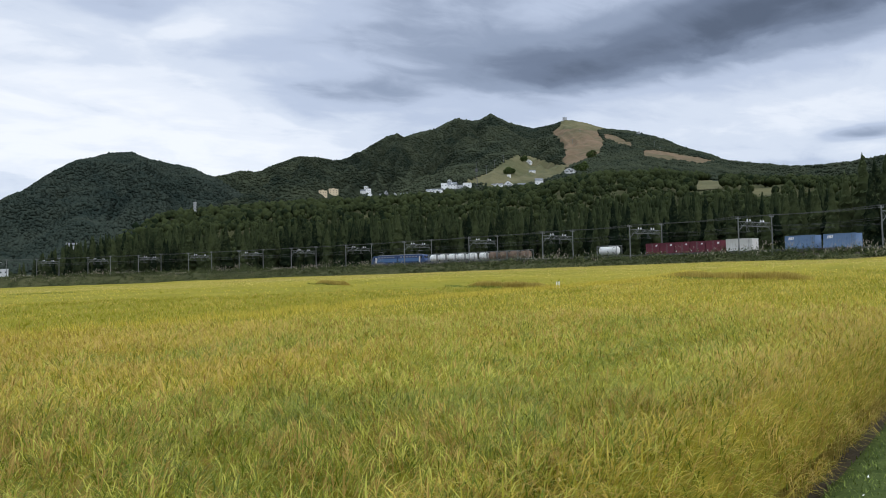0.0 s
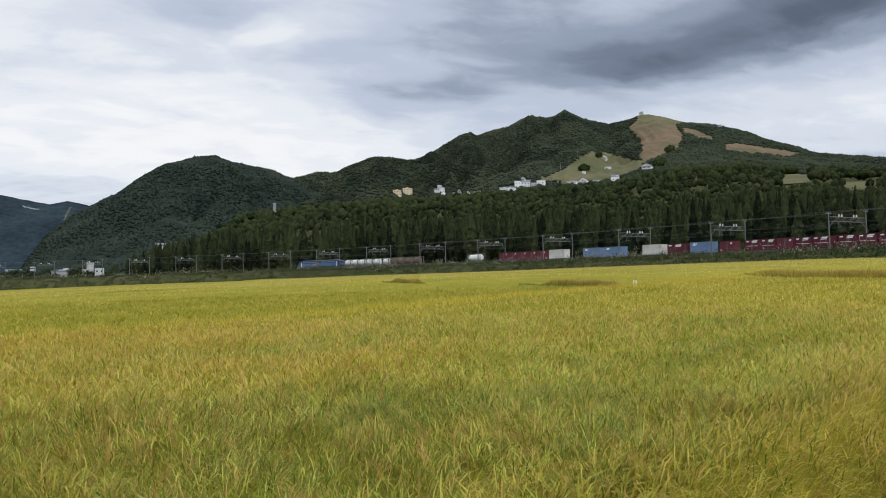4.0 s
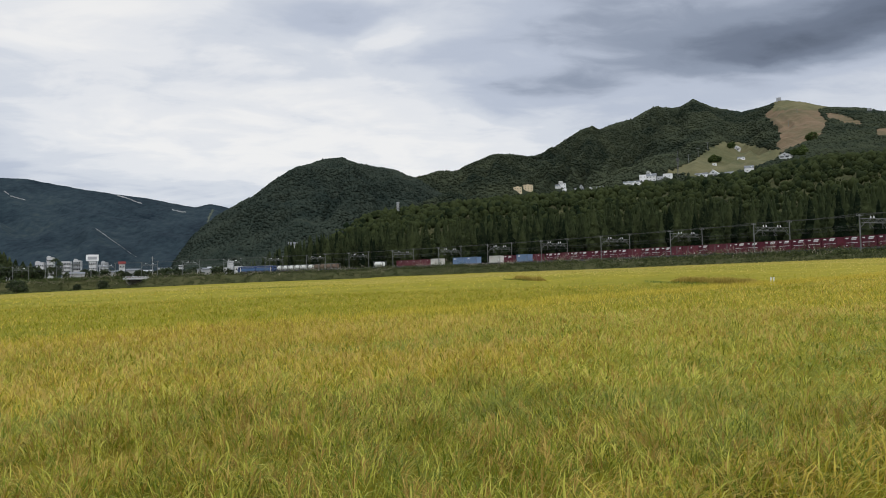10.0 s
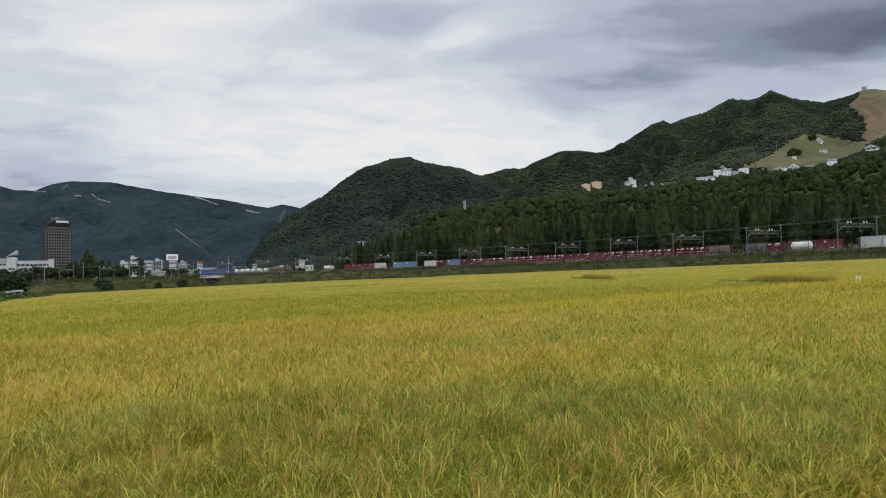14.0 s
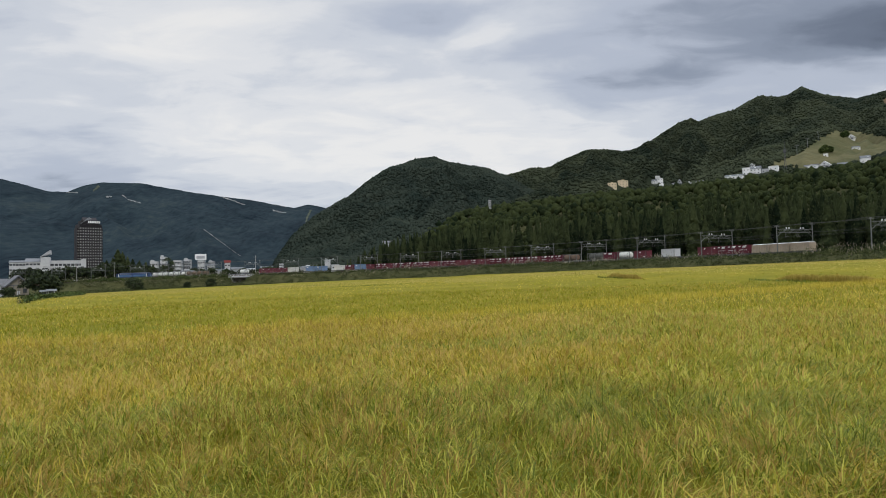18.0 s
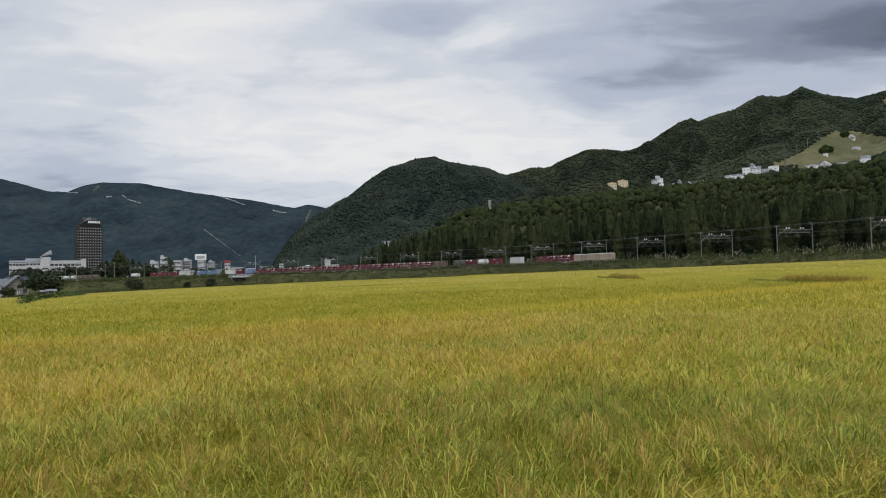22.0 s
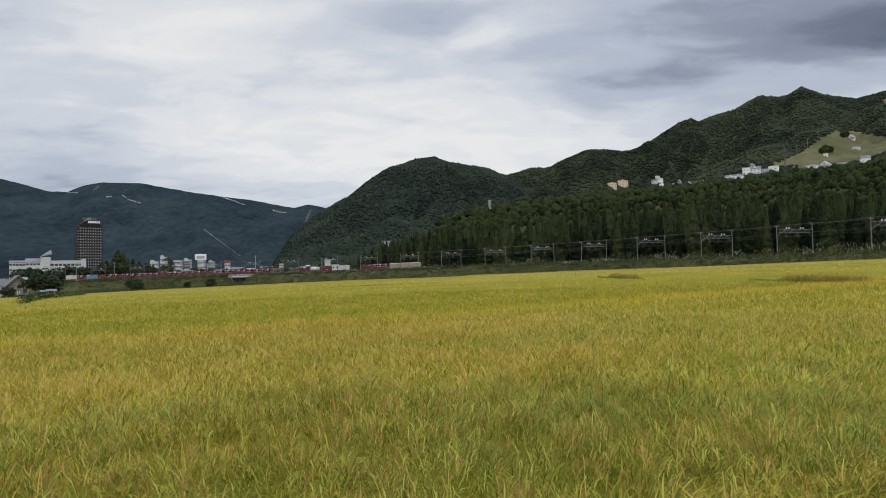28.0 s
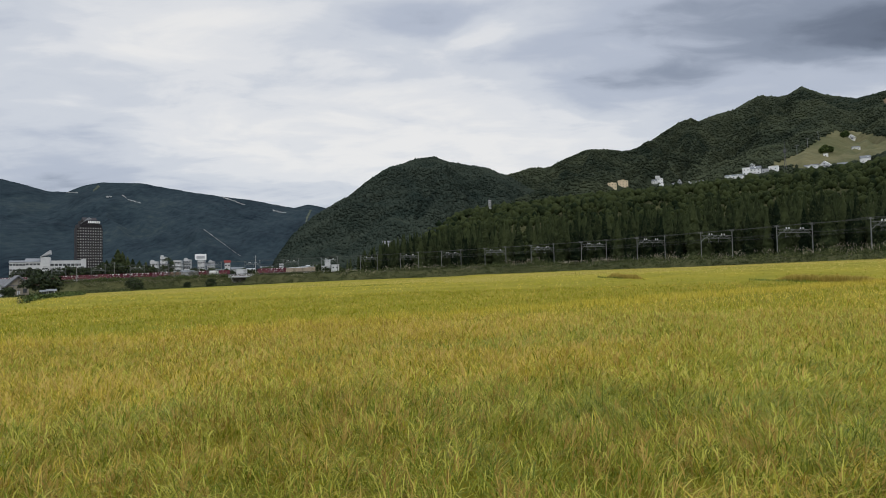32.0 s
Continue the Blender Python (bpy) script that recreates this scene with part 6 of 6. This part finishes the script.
def town():
    # white blocks behind the line
    for az, d, w, lo, el, floors, cols, mt, label in (
            (-22.3, 640, 9, 0, .0315, 3, 3, M_WHITEWALL, "white apartment block behind the railway"), (-21.65, 640, 7, 0, .0375, 4, 3, M_WHITEWALL, "white apartment tower behind the railway"),
            (-20.65, 600, 8.5, 0, .0325, 4, 4, M_WHITEWALL, "white shop building with several storeys"), (-19.95, 590, 7, 0, .0335, 5, 3, M_WHITEWALL, "white narrow office block with balconies"),
            (-18.95, 650, 8, 0, .0330, 3, 3, M_WHITEWALL, "white building carrying a billboard"), (-18.2, 650, 6.5, 0, .0310, 3, 3, M_GREYWALL, "grey town building with small windows"),
            (-12.95, 700, 4.6, 0, .0265, 3, 2, M_WHITEWALL, "white block in front of the hill"), (-12.6, 700, 5, 0, .0210, 2, 2, M_WHITEWALL, "low white block in front of the hill"),
            (-25.2, 640, 10, 0, .022, 2, 4, M_GREYWALL, "low grey building among trees"), (-23.0, 680, 12, 0, .022, 2, 4, M_WHITEWALL, "low white building among trees")):
        z = at(az, d)[2]
        t = thing("town_building", facing(az, d, turn=-8), label, "building", "buildings of the town")
        w *= 0.66
        top = EYE + el * d - z
        b = block(t, "block", -w / 2, w / 2, -5, 5, 0, top, mt, floors + 1, cols + 1, (0.9, 1.0), side=2)
        if cols == 3:
            part("roof_hut", box(B(), -w * 0.42, -w * 0.02, -4, 0, top, top + 1.7, 0.04), mt, b)
        part("entrance_canopy", box(B(), -w * 0.25, w * 0.2, -6.2, -5.0, 2.6, 2.85, 0.03), M_PALEROOF, b)
        if "narrow" in label:
            for f in range(4):
                part("balcony", box(B(), -w / 2, w / 2, -6.1, -5.01, 3 + f * 3.2, 4 + f * 3.2, 0.03), M_PALEROOF, t)
        if "billboard" in label:
            zb = EYE + .0335 * d - z
            s = part("billboard", box(B(), -4.7, 4.7, -5.6, -5.2, zb, zb + 5.2, 0.05), M_SIGN, t, "large white billboard")
            part("board_panel", box(B(), -3.4, 3.4, -5.66, -5.6, zb + 1.2, zb + 3.6), M_GREYWALL, s)
            for x in (-3, 3):
                part("board_post", rod(B(), (x, -5, zb - 1.5), (x, -5, zb + 0.2), 0.2, 6), M_MAST, t)
    house(-17.05, 640, 4.6, 5, 13.0, M_WHITEWALL, M_REDROOF, "white building with a bright red roof", 2.2, 3, 2)
    house(-18.3, 600, 6, 6, 10.5, M_WHITEWALL, M_PALEROOF, "white house with a pale roof", 1.5, 3, 2)
    for az, d, w, hh, mt in ((-17.7, 560, 8, 6.0, M_PALEROOF), (-16.3, 560, 9, 7.0, M_PALEROOF), (-15.4, 600, 9, 6.4, M_GREYWALL), (-11.2, 560, 12, 6.0, M_PALEROOF), (-10.6, 600, 9, 6.5, M_GREYWALL),
                             (-24.4, 560, 11, 6.5, M_PALEROOF), (-20.0, 540, 9, 5.2, M_PALEROOF), (-14.1, 620, 10, 8.0, M_PALEROOF)):
        house(az, d, w, 8, hh, M_GREYWALL, mt, "low workshop with a pale metal roof", 1.2, 1, 4, name="workshop", group="workshops by the railway")
    # white works with a silo
    t = thing("concrete_works", facing(-9.2, 470), "white works building with a round silo", "works")
    z = at(-9.2, 470)[2]
    block(t, "hall", 1.2, 6.2, -3, 3, 0, EYE + .0235 * 470 - z, M_BOXGREY, 2, 2, (1.0, 1.0))
    block(t, "annex", -5.5, -3.2, -3, 3, 0, EYE + .022 * 470 - z, M_WHITEWALL, 1, 1, (0.9, 0.9))
    zt = EYE + .032 * 470 - z
    bm = rod(B(), (-1.2, 0, zt - 5.5), (-1.2, 0, zt), 1.9, 16)
    rod(bm, (-1.2, 0, zt - 8.5), (-1.2, 0, zt - 5.5), 0.5, 16, 1.9)
    s = part("silo", bm, M_WHITEWALL, t)
    bm = B()
    for a in (-1.3, 1.3):
        for b in (-1.3, 1.3):
            rod(bm, (-1.2 + a, b, -2), (-1.2 + a, b, zt - 5), 0.15, 6)
    part("silo_leg", bm, M_MAST, s)
    # the house by the fields
    t = thing("farmhouse", facing(-31.2, 300, turn=-82), "beige farmhouse with a gabled grey roof", "house")
    bd = part("wall", box(B(), -4.5, 4.5, -3.2, 3.2, -1, 4.0, 0.04), M_BEIGE, t)
    bm = B()
    for x0, x1 in ((-5.1, 5.1),):
        prism(bm, [(-4.3, 3.2), (0, 7.0), (4.3, 3.2), (4.3, 3.7), (0, 7.6), (-4.3, 3.7)], x0, x1)
    part("roof", bm, M_ROOF, t)
    bm = prism(B(), [(-3.2, 3.98), (0, 6.8), (3.2, 3.98)], 4.3, 4.5)
    part("gable", bm, M_BEIGE, t)
    for y in (-1.9, 1.9):
        w = mesh_part("window", pane_mesh(1.2, 1.5, M_PANE), bd)
        w.location, w.rotation_euler = (4.5, y, 1.2), (0, 0, radians(90))
    part("door", box(B(), 4.48, 4.56, -0.6, 0.4, -0.5, 1.9, 0.01), M_WHITEWALL, bd)
    for x in (-2.5, 0.5, 3):
        w = mesh_part("window", pane_mesh(1.2, 1.3, M_PANE), bd)
        w.location = (x, -3.2, 1.2)
    for y, z in ((-1.6, 3.9), (0.0, 3.9), (1.6, 3.9), (0.0, 5.2)):
        part("timber", box(B(), 4.5, 4.58, y - 0.1, y + 0.1, -0.8 if z < 5 else 4.0, z + (0.0 if z < 5 else 1.3)), M_ROOF, bd, "dark timber post in the gable")
    part("tie_beam", box(B(), 4.5, 4.6, -3.2, 3.2, 3.85, 4.1), M_ROOF, bd, "dark timber beam across the gable")
    house(-32.6, 320, 10, 7, 4.5, M_GREYWALL, M_ROOF, "grey house with a dark roof", 2.4, 2, 3)
    house(-28.25, 535, 9, 5, 3.2, M_WHITEWALL, M_PALEROOF, "low white shed with a pale hipped roof", 1.6, 1, 3, name="shed")
    house(-29.55, 258, 1.5, 1.6, 1.3, M_WHITEWALL, M_PALEROOF, "small white shed behind a hedge", 0.6, 1, 1, name="shed")
    house(-29.1, 258, 2.0, 1.6, 1.5, M_WHITEWALL, M_PALEROOF, "small white shed beside a dark tree", 0.6, 1, 1, name="shed")


hotel_tower()
school()
town()


def on_slope(grid, az, el):
    """The place on a mountain where its surface reaches that height over the eye on that bearing."""
    X, Y, Z, idx = grid
    a = np.degrees(np.arctan2(X[:, 0], Y[:, 0]))
    i = int(np.argmin(np.abs(a - az)))
    d = np.hypot(X[i], Y[i])
    e = (Z[i] - EYE) / d
    j = int(np.argmax(e[:-4] >= el)) if (e[:-4] >= el).any() else len(e) - 6
    return float(d[j]), float(Z[i, j])


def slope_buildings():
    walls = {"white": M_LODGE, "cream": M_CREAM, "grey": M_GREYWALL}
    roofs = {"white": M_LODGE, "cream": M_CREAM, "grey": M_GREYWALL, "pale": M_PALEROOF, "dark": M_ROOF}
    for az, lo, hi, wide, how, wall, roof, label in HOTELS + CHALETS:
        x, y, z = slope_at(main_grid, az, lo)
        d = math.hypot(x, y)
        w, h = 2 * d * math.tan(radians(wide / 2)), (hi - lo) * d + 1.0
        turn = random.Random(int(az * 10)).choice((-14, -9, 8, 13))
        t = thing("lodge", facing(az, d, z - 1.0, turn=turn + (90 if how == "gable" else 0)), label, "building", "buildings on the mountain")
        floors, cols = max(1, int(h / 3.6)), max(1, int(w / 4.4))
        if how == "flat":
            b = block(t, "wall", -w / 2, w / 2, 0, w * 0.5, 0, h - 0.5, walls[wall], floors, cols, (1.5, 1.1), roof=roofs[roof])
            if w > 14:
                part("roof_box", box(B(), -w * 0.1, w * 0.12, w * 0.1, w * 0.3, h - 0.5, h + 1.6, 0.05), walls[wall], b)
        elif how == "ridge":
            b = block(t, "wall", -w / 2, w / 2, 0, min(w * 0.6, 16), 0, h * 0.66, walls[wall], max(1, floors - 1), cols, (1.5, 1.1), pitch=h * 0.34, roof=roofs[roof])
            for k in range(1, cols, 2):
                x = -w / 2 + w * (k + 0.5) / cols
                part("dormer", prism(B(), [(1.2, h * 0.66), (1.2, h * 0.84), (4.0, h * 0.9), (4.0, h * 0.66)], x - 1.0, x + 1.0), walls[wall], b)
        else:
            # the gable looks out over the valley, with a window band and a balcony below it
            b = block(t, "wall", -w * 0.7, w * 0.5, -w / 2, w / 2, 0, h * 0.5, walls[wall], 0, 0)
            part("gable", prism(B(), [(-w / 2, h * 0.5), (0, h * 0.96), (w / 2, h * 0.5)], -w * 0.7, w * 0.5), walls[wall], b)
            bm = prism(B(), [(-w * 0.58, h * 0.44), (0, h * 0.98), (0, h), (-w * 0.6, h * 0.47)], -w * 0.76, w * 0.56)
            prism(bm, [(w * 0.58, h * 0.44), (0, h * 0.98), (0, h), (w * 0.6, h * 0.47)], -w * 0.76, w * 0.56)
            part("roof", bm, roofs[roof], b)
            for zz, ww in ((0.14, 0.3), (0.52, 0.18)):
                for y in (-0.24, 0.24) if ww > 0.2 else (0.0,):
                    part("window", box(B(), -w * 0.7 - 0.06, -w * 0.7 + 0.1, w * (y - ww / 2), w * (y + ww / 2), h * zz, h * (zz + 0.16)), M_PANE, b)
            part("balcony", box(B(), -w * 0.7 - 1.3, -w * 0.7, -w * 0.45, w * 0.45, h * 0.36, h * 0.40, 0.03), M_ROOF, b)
    # lift pylon with its mast head
    d, z = on_slope(main_grid, 26.1, .128)
    t = thing("lift_pylon", facing(26.1, d, z), "tall dark steel mast beside the piste", "mast")
    H = 0.034 * d
    bm = B()
    for a in (-1.2, 1.2):
        for b in (-1.2, 1.2):
            rod(bm, (a, b, 0), (a * 0.4, b * 0.4, H * 0.75), 0.35, 5)
    part("lattice_mast", bm, M_DECK, t)
    part("mast_head", box(B(), -2.0, 2.0, -1.2, 1.2, H * 0.62, H * 0.74, 0.1), M_DECK, t)
    part("antenna", rod(B(), (0, 0, H * 0.7), (0, 0, H * 1.05), 0.25, 6), M_DECK, t)
    for az, el in ((26.9, .147), (27.6, .155), (28.3, .163), (40.2, .175), (40.6, .165), (39.9, .185), (34.5, .200), (33.9, .185)):
        d, z = on_slope(main_grid, az, el)
        t = thing("chairlift_pylon", facing(az, d, z), "thin grey chairlift pylon on the slope", "pylon", "chairlift pylons")
        part("pole", rod(B(), (0, 0, -1), (0, 0, 15), 0.4, 6), M_MAST, t)
        part("cross_arm", box(B(), -3, 3, -0.25, 0.25, 14, 14.6), M_MAST, t)
    # tower and buildings on the hill
    d, z = on_slope(hill_grid, 3.8, .094)
    d = min(d, 1150)
    t = thing("lookout_tower", facing(3.85, 800, EYE + .0984 * 800), "grey latticed tower above the woods", "tower")
    part("shaft", box(B(), -1.4, 1.4, -1.4, 1.4, -12, 10.5, 0.1), M_GREYWALL, t)
    for f in range(4):
        part("gallery", box(B(), -2.1, 2.1, -2.1, 2.1, 0.5 + f * 3.0, 1.0 + f * 3.0), M_CONCRETE, t)
    part("antenna", rod(B(), (0.5, 0, 10), (0.5, 0, 14), 0.18, 6), M_MAST, t)
    house(-4.55, 520, 6.0, 5, 9.0, M_WHITEWALL, M_ROOF, "white house at the foot of the hill", 1.5, 2, 1, z=EYE + .0405 * 520 - 2)


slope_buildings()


# ---- trees and bushes by the town ----
def broad_tree(az, d, wide, tall, label, dark=M_BROADLEAF, seed=0, z=None, name="tree", category="tree", trunk=0.3, size=None):
    g = np.random.default_rng(900 + seed)
    x, y, z = at(az, d, z)
    t = thing(name, pose(x, y, z, 0, 0, 0), label, category)
    if trunk:
        bm = rod(B(), (0, 0, -0.3), (0, 0, tall * 0.5), wide * 0.035, 8, wide * 0.02)
        for k in range(5):
            a = 1.26 * k
            rod(bm, (0, 0, tall * (0.2 + 0.05 * k)), (wide * 0.3 * math.cos(a), wide * 0.3 * math.sin(a), tall * 0.6), wide * 0.018, 6, wide * 0.006)
        part("trunk", bm, M_BARK, t)
    n = 38
    u = g.normal(size=(n, 3))
    u /= np.linalg.norm(u, axis=1, keepdims=True)
    c = u * (0.25 + 0.12 * g.random((n, 1)))
    X = c[:, :2] * wide * 1.15
    zz = tall * (trunk + (1 - trunk) * 0.42) + c[:, 2] * tall * (1 - trunk) * 1.05
    leaf_mass("crown", "", X, zz - wide * 0.06, np.full(n, wide * 0.2), 34, size or max(0.3, wide * 0.05), dark, g, "", 1.0, parent=t)
    return t


broad_tree(-29.75, 285, 13.5, 8.6, "round dark green tree beside the farmhouse", seed=1, trunk=0.15)
broad_tree(-31.75, 270, 5.0, 3.6, "dark green shrub in front of the farmhouse", seed=2, trunk=0.1)
broad_tree(-23.75, 270, 6.6, 5.3, "round dark bush at the edge of the field", seed=3, trunk=0.1)
broad_tree(-20.0, 300, 2.8, 3.2, "small dark bush by the field", seed=4, trunk=0.1)
broad_tree(-18.3, 300, 4.6, 4.4, "dark bush near the railway bridge", seed=5, trunk=0.1)
broad_tree(-21.4, 520, 10.5, 17.5, "dense dark tree in the town", seed=6, trunk=0.12)
town_trees = [(-28.9, 530, 16, 9), (-28.0, 530, 15, 11), (-27.2, 535, 14, 9.5), (-26.4, 535, 16, 10), (-25.6, 530, 15, 9.5), (-24.9, 530, 14, 10), (-31.0, 540, 14, 9), (-30.2, 540, 13, 8.5), (-22.8, 540, 12, 8), (-23.7, 545, 14, 9), (-18.9, 530, 8, 9), (-17.8, 560, 7, 9), (-14.0, 600, 16, 9), (-13.3, 560, 14, 7), (-11.8, 560, 14, 8)]
town_trees += [(-10.2, 560, 15, 8), (-15.0, 560, 10, 7), (-12.6, 520, 12, 6), (-22.25, 545, 8, 9), (-20.6, 540, 7, 7.5), (-19.5, 545, 8, 9.5), (-18.3, 545, 9, 9), (-17.2, 540, 8, 8), (-16.7, 540, 7, 6.5), (-15.8, 545, 9, 8), (-14.5, 545, 8, 7), (-23.4, 530, 10, 11), (-24.9, 540, 10, 13), (-25.5, 540, 9, 12), (-9.7, 470, 9, 6), (-8.6, 480, 9, 6)]
TOWN_TOPS = ((-31.5, -27, -26.2, -25.7, -24.0, -23.0, -22.0, -21.6, -19), (.0275, .0290, .0275, .0345, .0340, .0315, .0285, .0240, .0215))
for k, (az, d, w, h) in enumerate(town_trees):
    if az < -19:
        h = max(h, (float(np.interp(az, *TOWN_TOPS)) * (0.9 + 0.14 * (k * 37 % 10) / 10)) * d + EYE - at(az, d)[2])
    broad_tree(az, d, w, h, "dark broadleaf tree behind the railway", seed=20 + k, trunk=0.1, size=0.07 * w)


def pointed_trees():
    """Cedars beside the hotel tower: bearing, distance, the top over the eye, girth."""
    shapes = [cedar_mesh(140 + k) for k in range(3)]
    for k, (az, d, top, girth) in enumerate(((-25.55, 575, .036, 0.5), (-25.15, 590, .039, 0.45), (-24.8, 570, .050, 0.5), (-24.5, 580, .0465, 0.48), (-24.15, 570, .040, 0.5), (-23.8, 585, .037, 0.5), (-23.35, 575, .035, 0.5), (-22.9, 580, .033, 0.5), (-22.4, 585, .030, 0.5))):
        x, y, z = at(az, d)
        tall = EYE + top * d - z
        t = thing("cedar", pose(x, y, z, 0, 0, 77 * k), "tall dark cedar beside the hotel tower", "tree", "cedars beside the hotel tower")
        t.scale = (tall * girth * 3.6,) * 2 + (tall,)
        mesh_part("crown", shapes[k % 3], t)
        part("trunk", rod(B(), (0, 0, -0.03), (0, 0, 0.9), 0.012, 8, 0.002), M_BARK, t)


pointed_trees()


def scrub():
    """Grass banks, hedges and rough growth between the fields and the line."""
    g = np.random.default_rng(77)
    az = -32 + 17.5 * g.random(9000)
    d = 190 + 330 * g.random(9000)
    x, y = d * np.sin(np.radians(az)), d * np.cos(np.radians(az))
    sd, s = to_line(x, y)
    k = (sd < -3) & ~in_field(x, y) & ((fbm(x / 25, y / 14) > -0.22) | (sd > -16))
    X = np.stack([x, y], 1)[k]
    leaf_mass("rough_growth", "rough grass and scrub below the railway", X, ground_z(X[:, 0], X[:, 1]), 0.3 + 0.75 * g.random(len(X)) ** 2, 12, 0.28, M_WEED, g, "scrub", 0.8)
    n = 420
    sl = -90 - 300 * g.random(n)
    X = np.array([line_at(a, b)[:2] for a, b in zip(sl, -1.5 - 5.5 * g.random(n))])
    k = fbm(sl / 17, sl * 0 + 2.0, 3) > -0.1
    leaf_mass("line_bushes", "dark bushes along the foot of the railway", X[k], ground_z(X[k, 0], X[k, 1]), (1.0 + 1.3 * g.random(n) ** 2)[k], 40, 0.34, M_HEDGE, g, "bushes", 1.2)
    n = 150
    t = g.random(n)
    az, d = -30.6 + 3.4 * t, 96 + 62 * t + g.normal(0, 2.0, n)
    x, y = d * np.sin(np.radians(az)), d * np.cos(np.radians(az))
    leaf_mass("hedge", "dark green hedge at the corner of the field", np.stack([x, y], 1), field_z(x, y) + 0.1, 0.9 + 0.4 * g.random(n), 46, 0.2, M_HEDGE, g, "hedge", 1.1)


scrub()


# ---- railway bridge over the stream ----
def bridge():
    t = thing("railway_bridge", across(-84.0), "grey concrete railway bridge with white railings over a stream", "bridge")
    part("deck", box(B(), -0.9, 12.5, -10, 10, -1.5, -0.45, 0.05), M_CONCRETE, t)
    for y in (-9.6, 7.6):
        part("abutment", box(B(), -0.4, 12.0, y, y + 2.0, -5.2, -1.5, 0.05), M_CONCRETE, t)
    part("edge_beam", box(B(), -1.25, -0.92, -10.5, 10.5, -1.25, -0.35, 0.04), M_BOXGREY, t, "pale concrete edge beam")
    bm = B()
    for z in (0.05, 0.35):
        rod(bm, (-1.1, -10.5, z), (-1.1, 10.5, z), 0.05, 5)
    for k in range(12):
        rod(bm, (-1.1, -10.4 + 1.89 * k, -0.4), (-1.1, -10.4 + 1.89 * k, 0.38), 0.05, 5)
    part("railing", bm, M_MARK, t, "white steel railing")


bridge()


def pole(az, d, tall, label="grey concrete utility pole with cross arms", z=None):
    t = thing("utility_pole", facing(az, d, z), label, "utility pole", "utility poles")
    part("pole", rod(B(), (0, 0, -1), (0, 0, tall), 0.17, 8, 0.11), M_CONCRETE, t)
    for k in (0.4, 1.1):
        part("cross_arm", box(B(), -0.9, 0.9, -0.05, 0.05, tall - k - 0.1, tall - k, 0.01), M_MAST, t)
    return t


for az, d, tall in ((-14.95, 440, 12.5), (-25.05, 500, 12), (-25.65, 505, 11), (-27.5, 500, 11), (-22.0, 500, 10), (-19.1, 480, 10), (-29.5, 520, 11)):
    pole(az, d, tall)


# ---- marker posts in the rice ----
for dx in (-0.06, 0.06):
    x, y, z = at(32.4, 38, 0.0)
    z = float(field_z(np.array([x]), np.array([y]))[0])
    t = thing("marker_post", pose(x + dx * 0.84, y - dx * 0.53, z), "white marker post standing in the rice", "post", "marker posts")
    part("post", box(B(), -0.025, 0.025, -0.025, 0.025, -0.2, 1.30, 0.006), M_MARK, t)
    part("cap", box(B(), -0.032, 0.032, -0.032, 0.032, 1.30, 1.325, 0.006), M_BOXGREY, t)


# ---- small clumps of trees on the pistes ----
for k, (az, el, wide, tall) in enumerate(((28.50, .1478, 9, 12), (28.68, .1482, 11, 15), (28.88, .1480, 10, 14), (29.05, .1482, 9, 12), (29.86, .1645, 9, 12), (30.06, .1648, 10, 15), (35.22, .1648, 15, 18), (35.45, .1643, 17, 21), (34.5, .146, 13, 17), (34.75, .1458, 15, 20), (34.2, .1468, 11, 13))):
    x, y, z = slope_at(main_grid, az, el)
    broad_tree(az, math.hypot(x, y), wide, tall, "dark tree in a clump on the open piste", M_HEDGE, 70 + k, z - 1, trunk=0.08, size=1.1)


def motions():
    for ob, start, length in TRAIN:
        walk(ob, [(t, on_rails(HEAD + start - run(t), length)) for t in range(0, 33)])


motions()
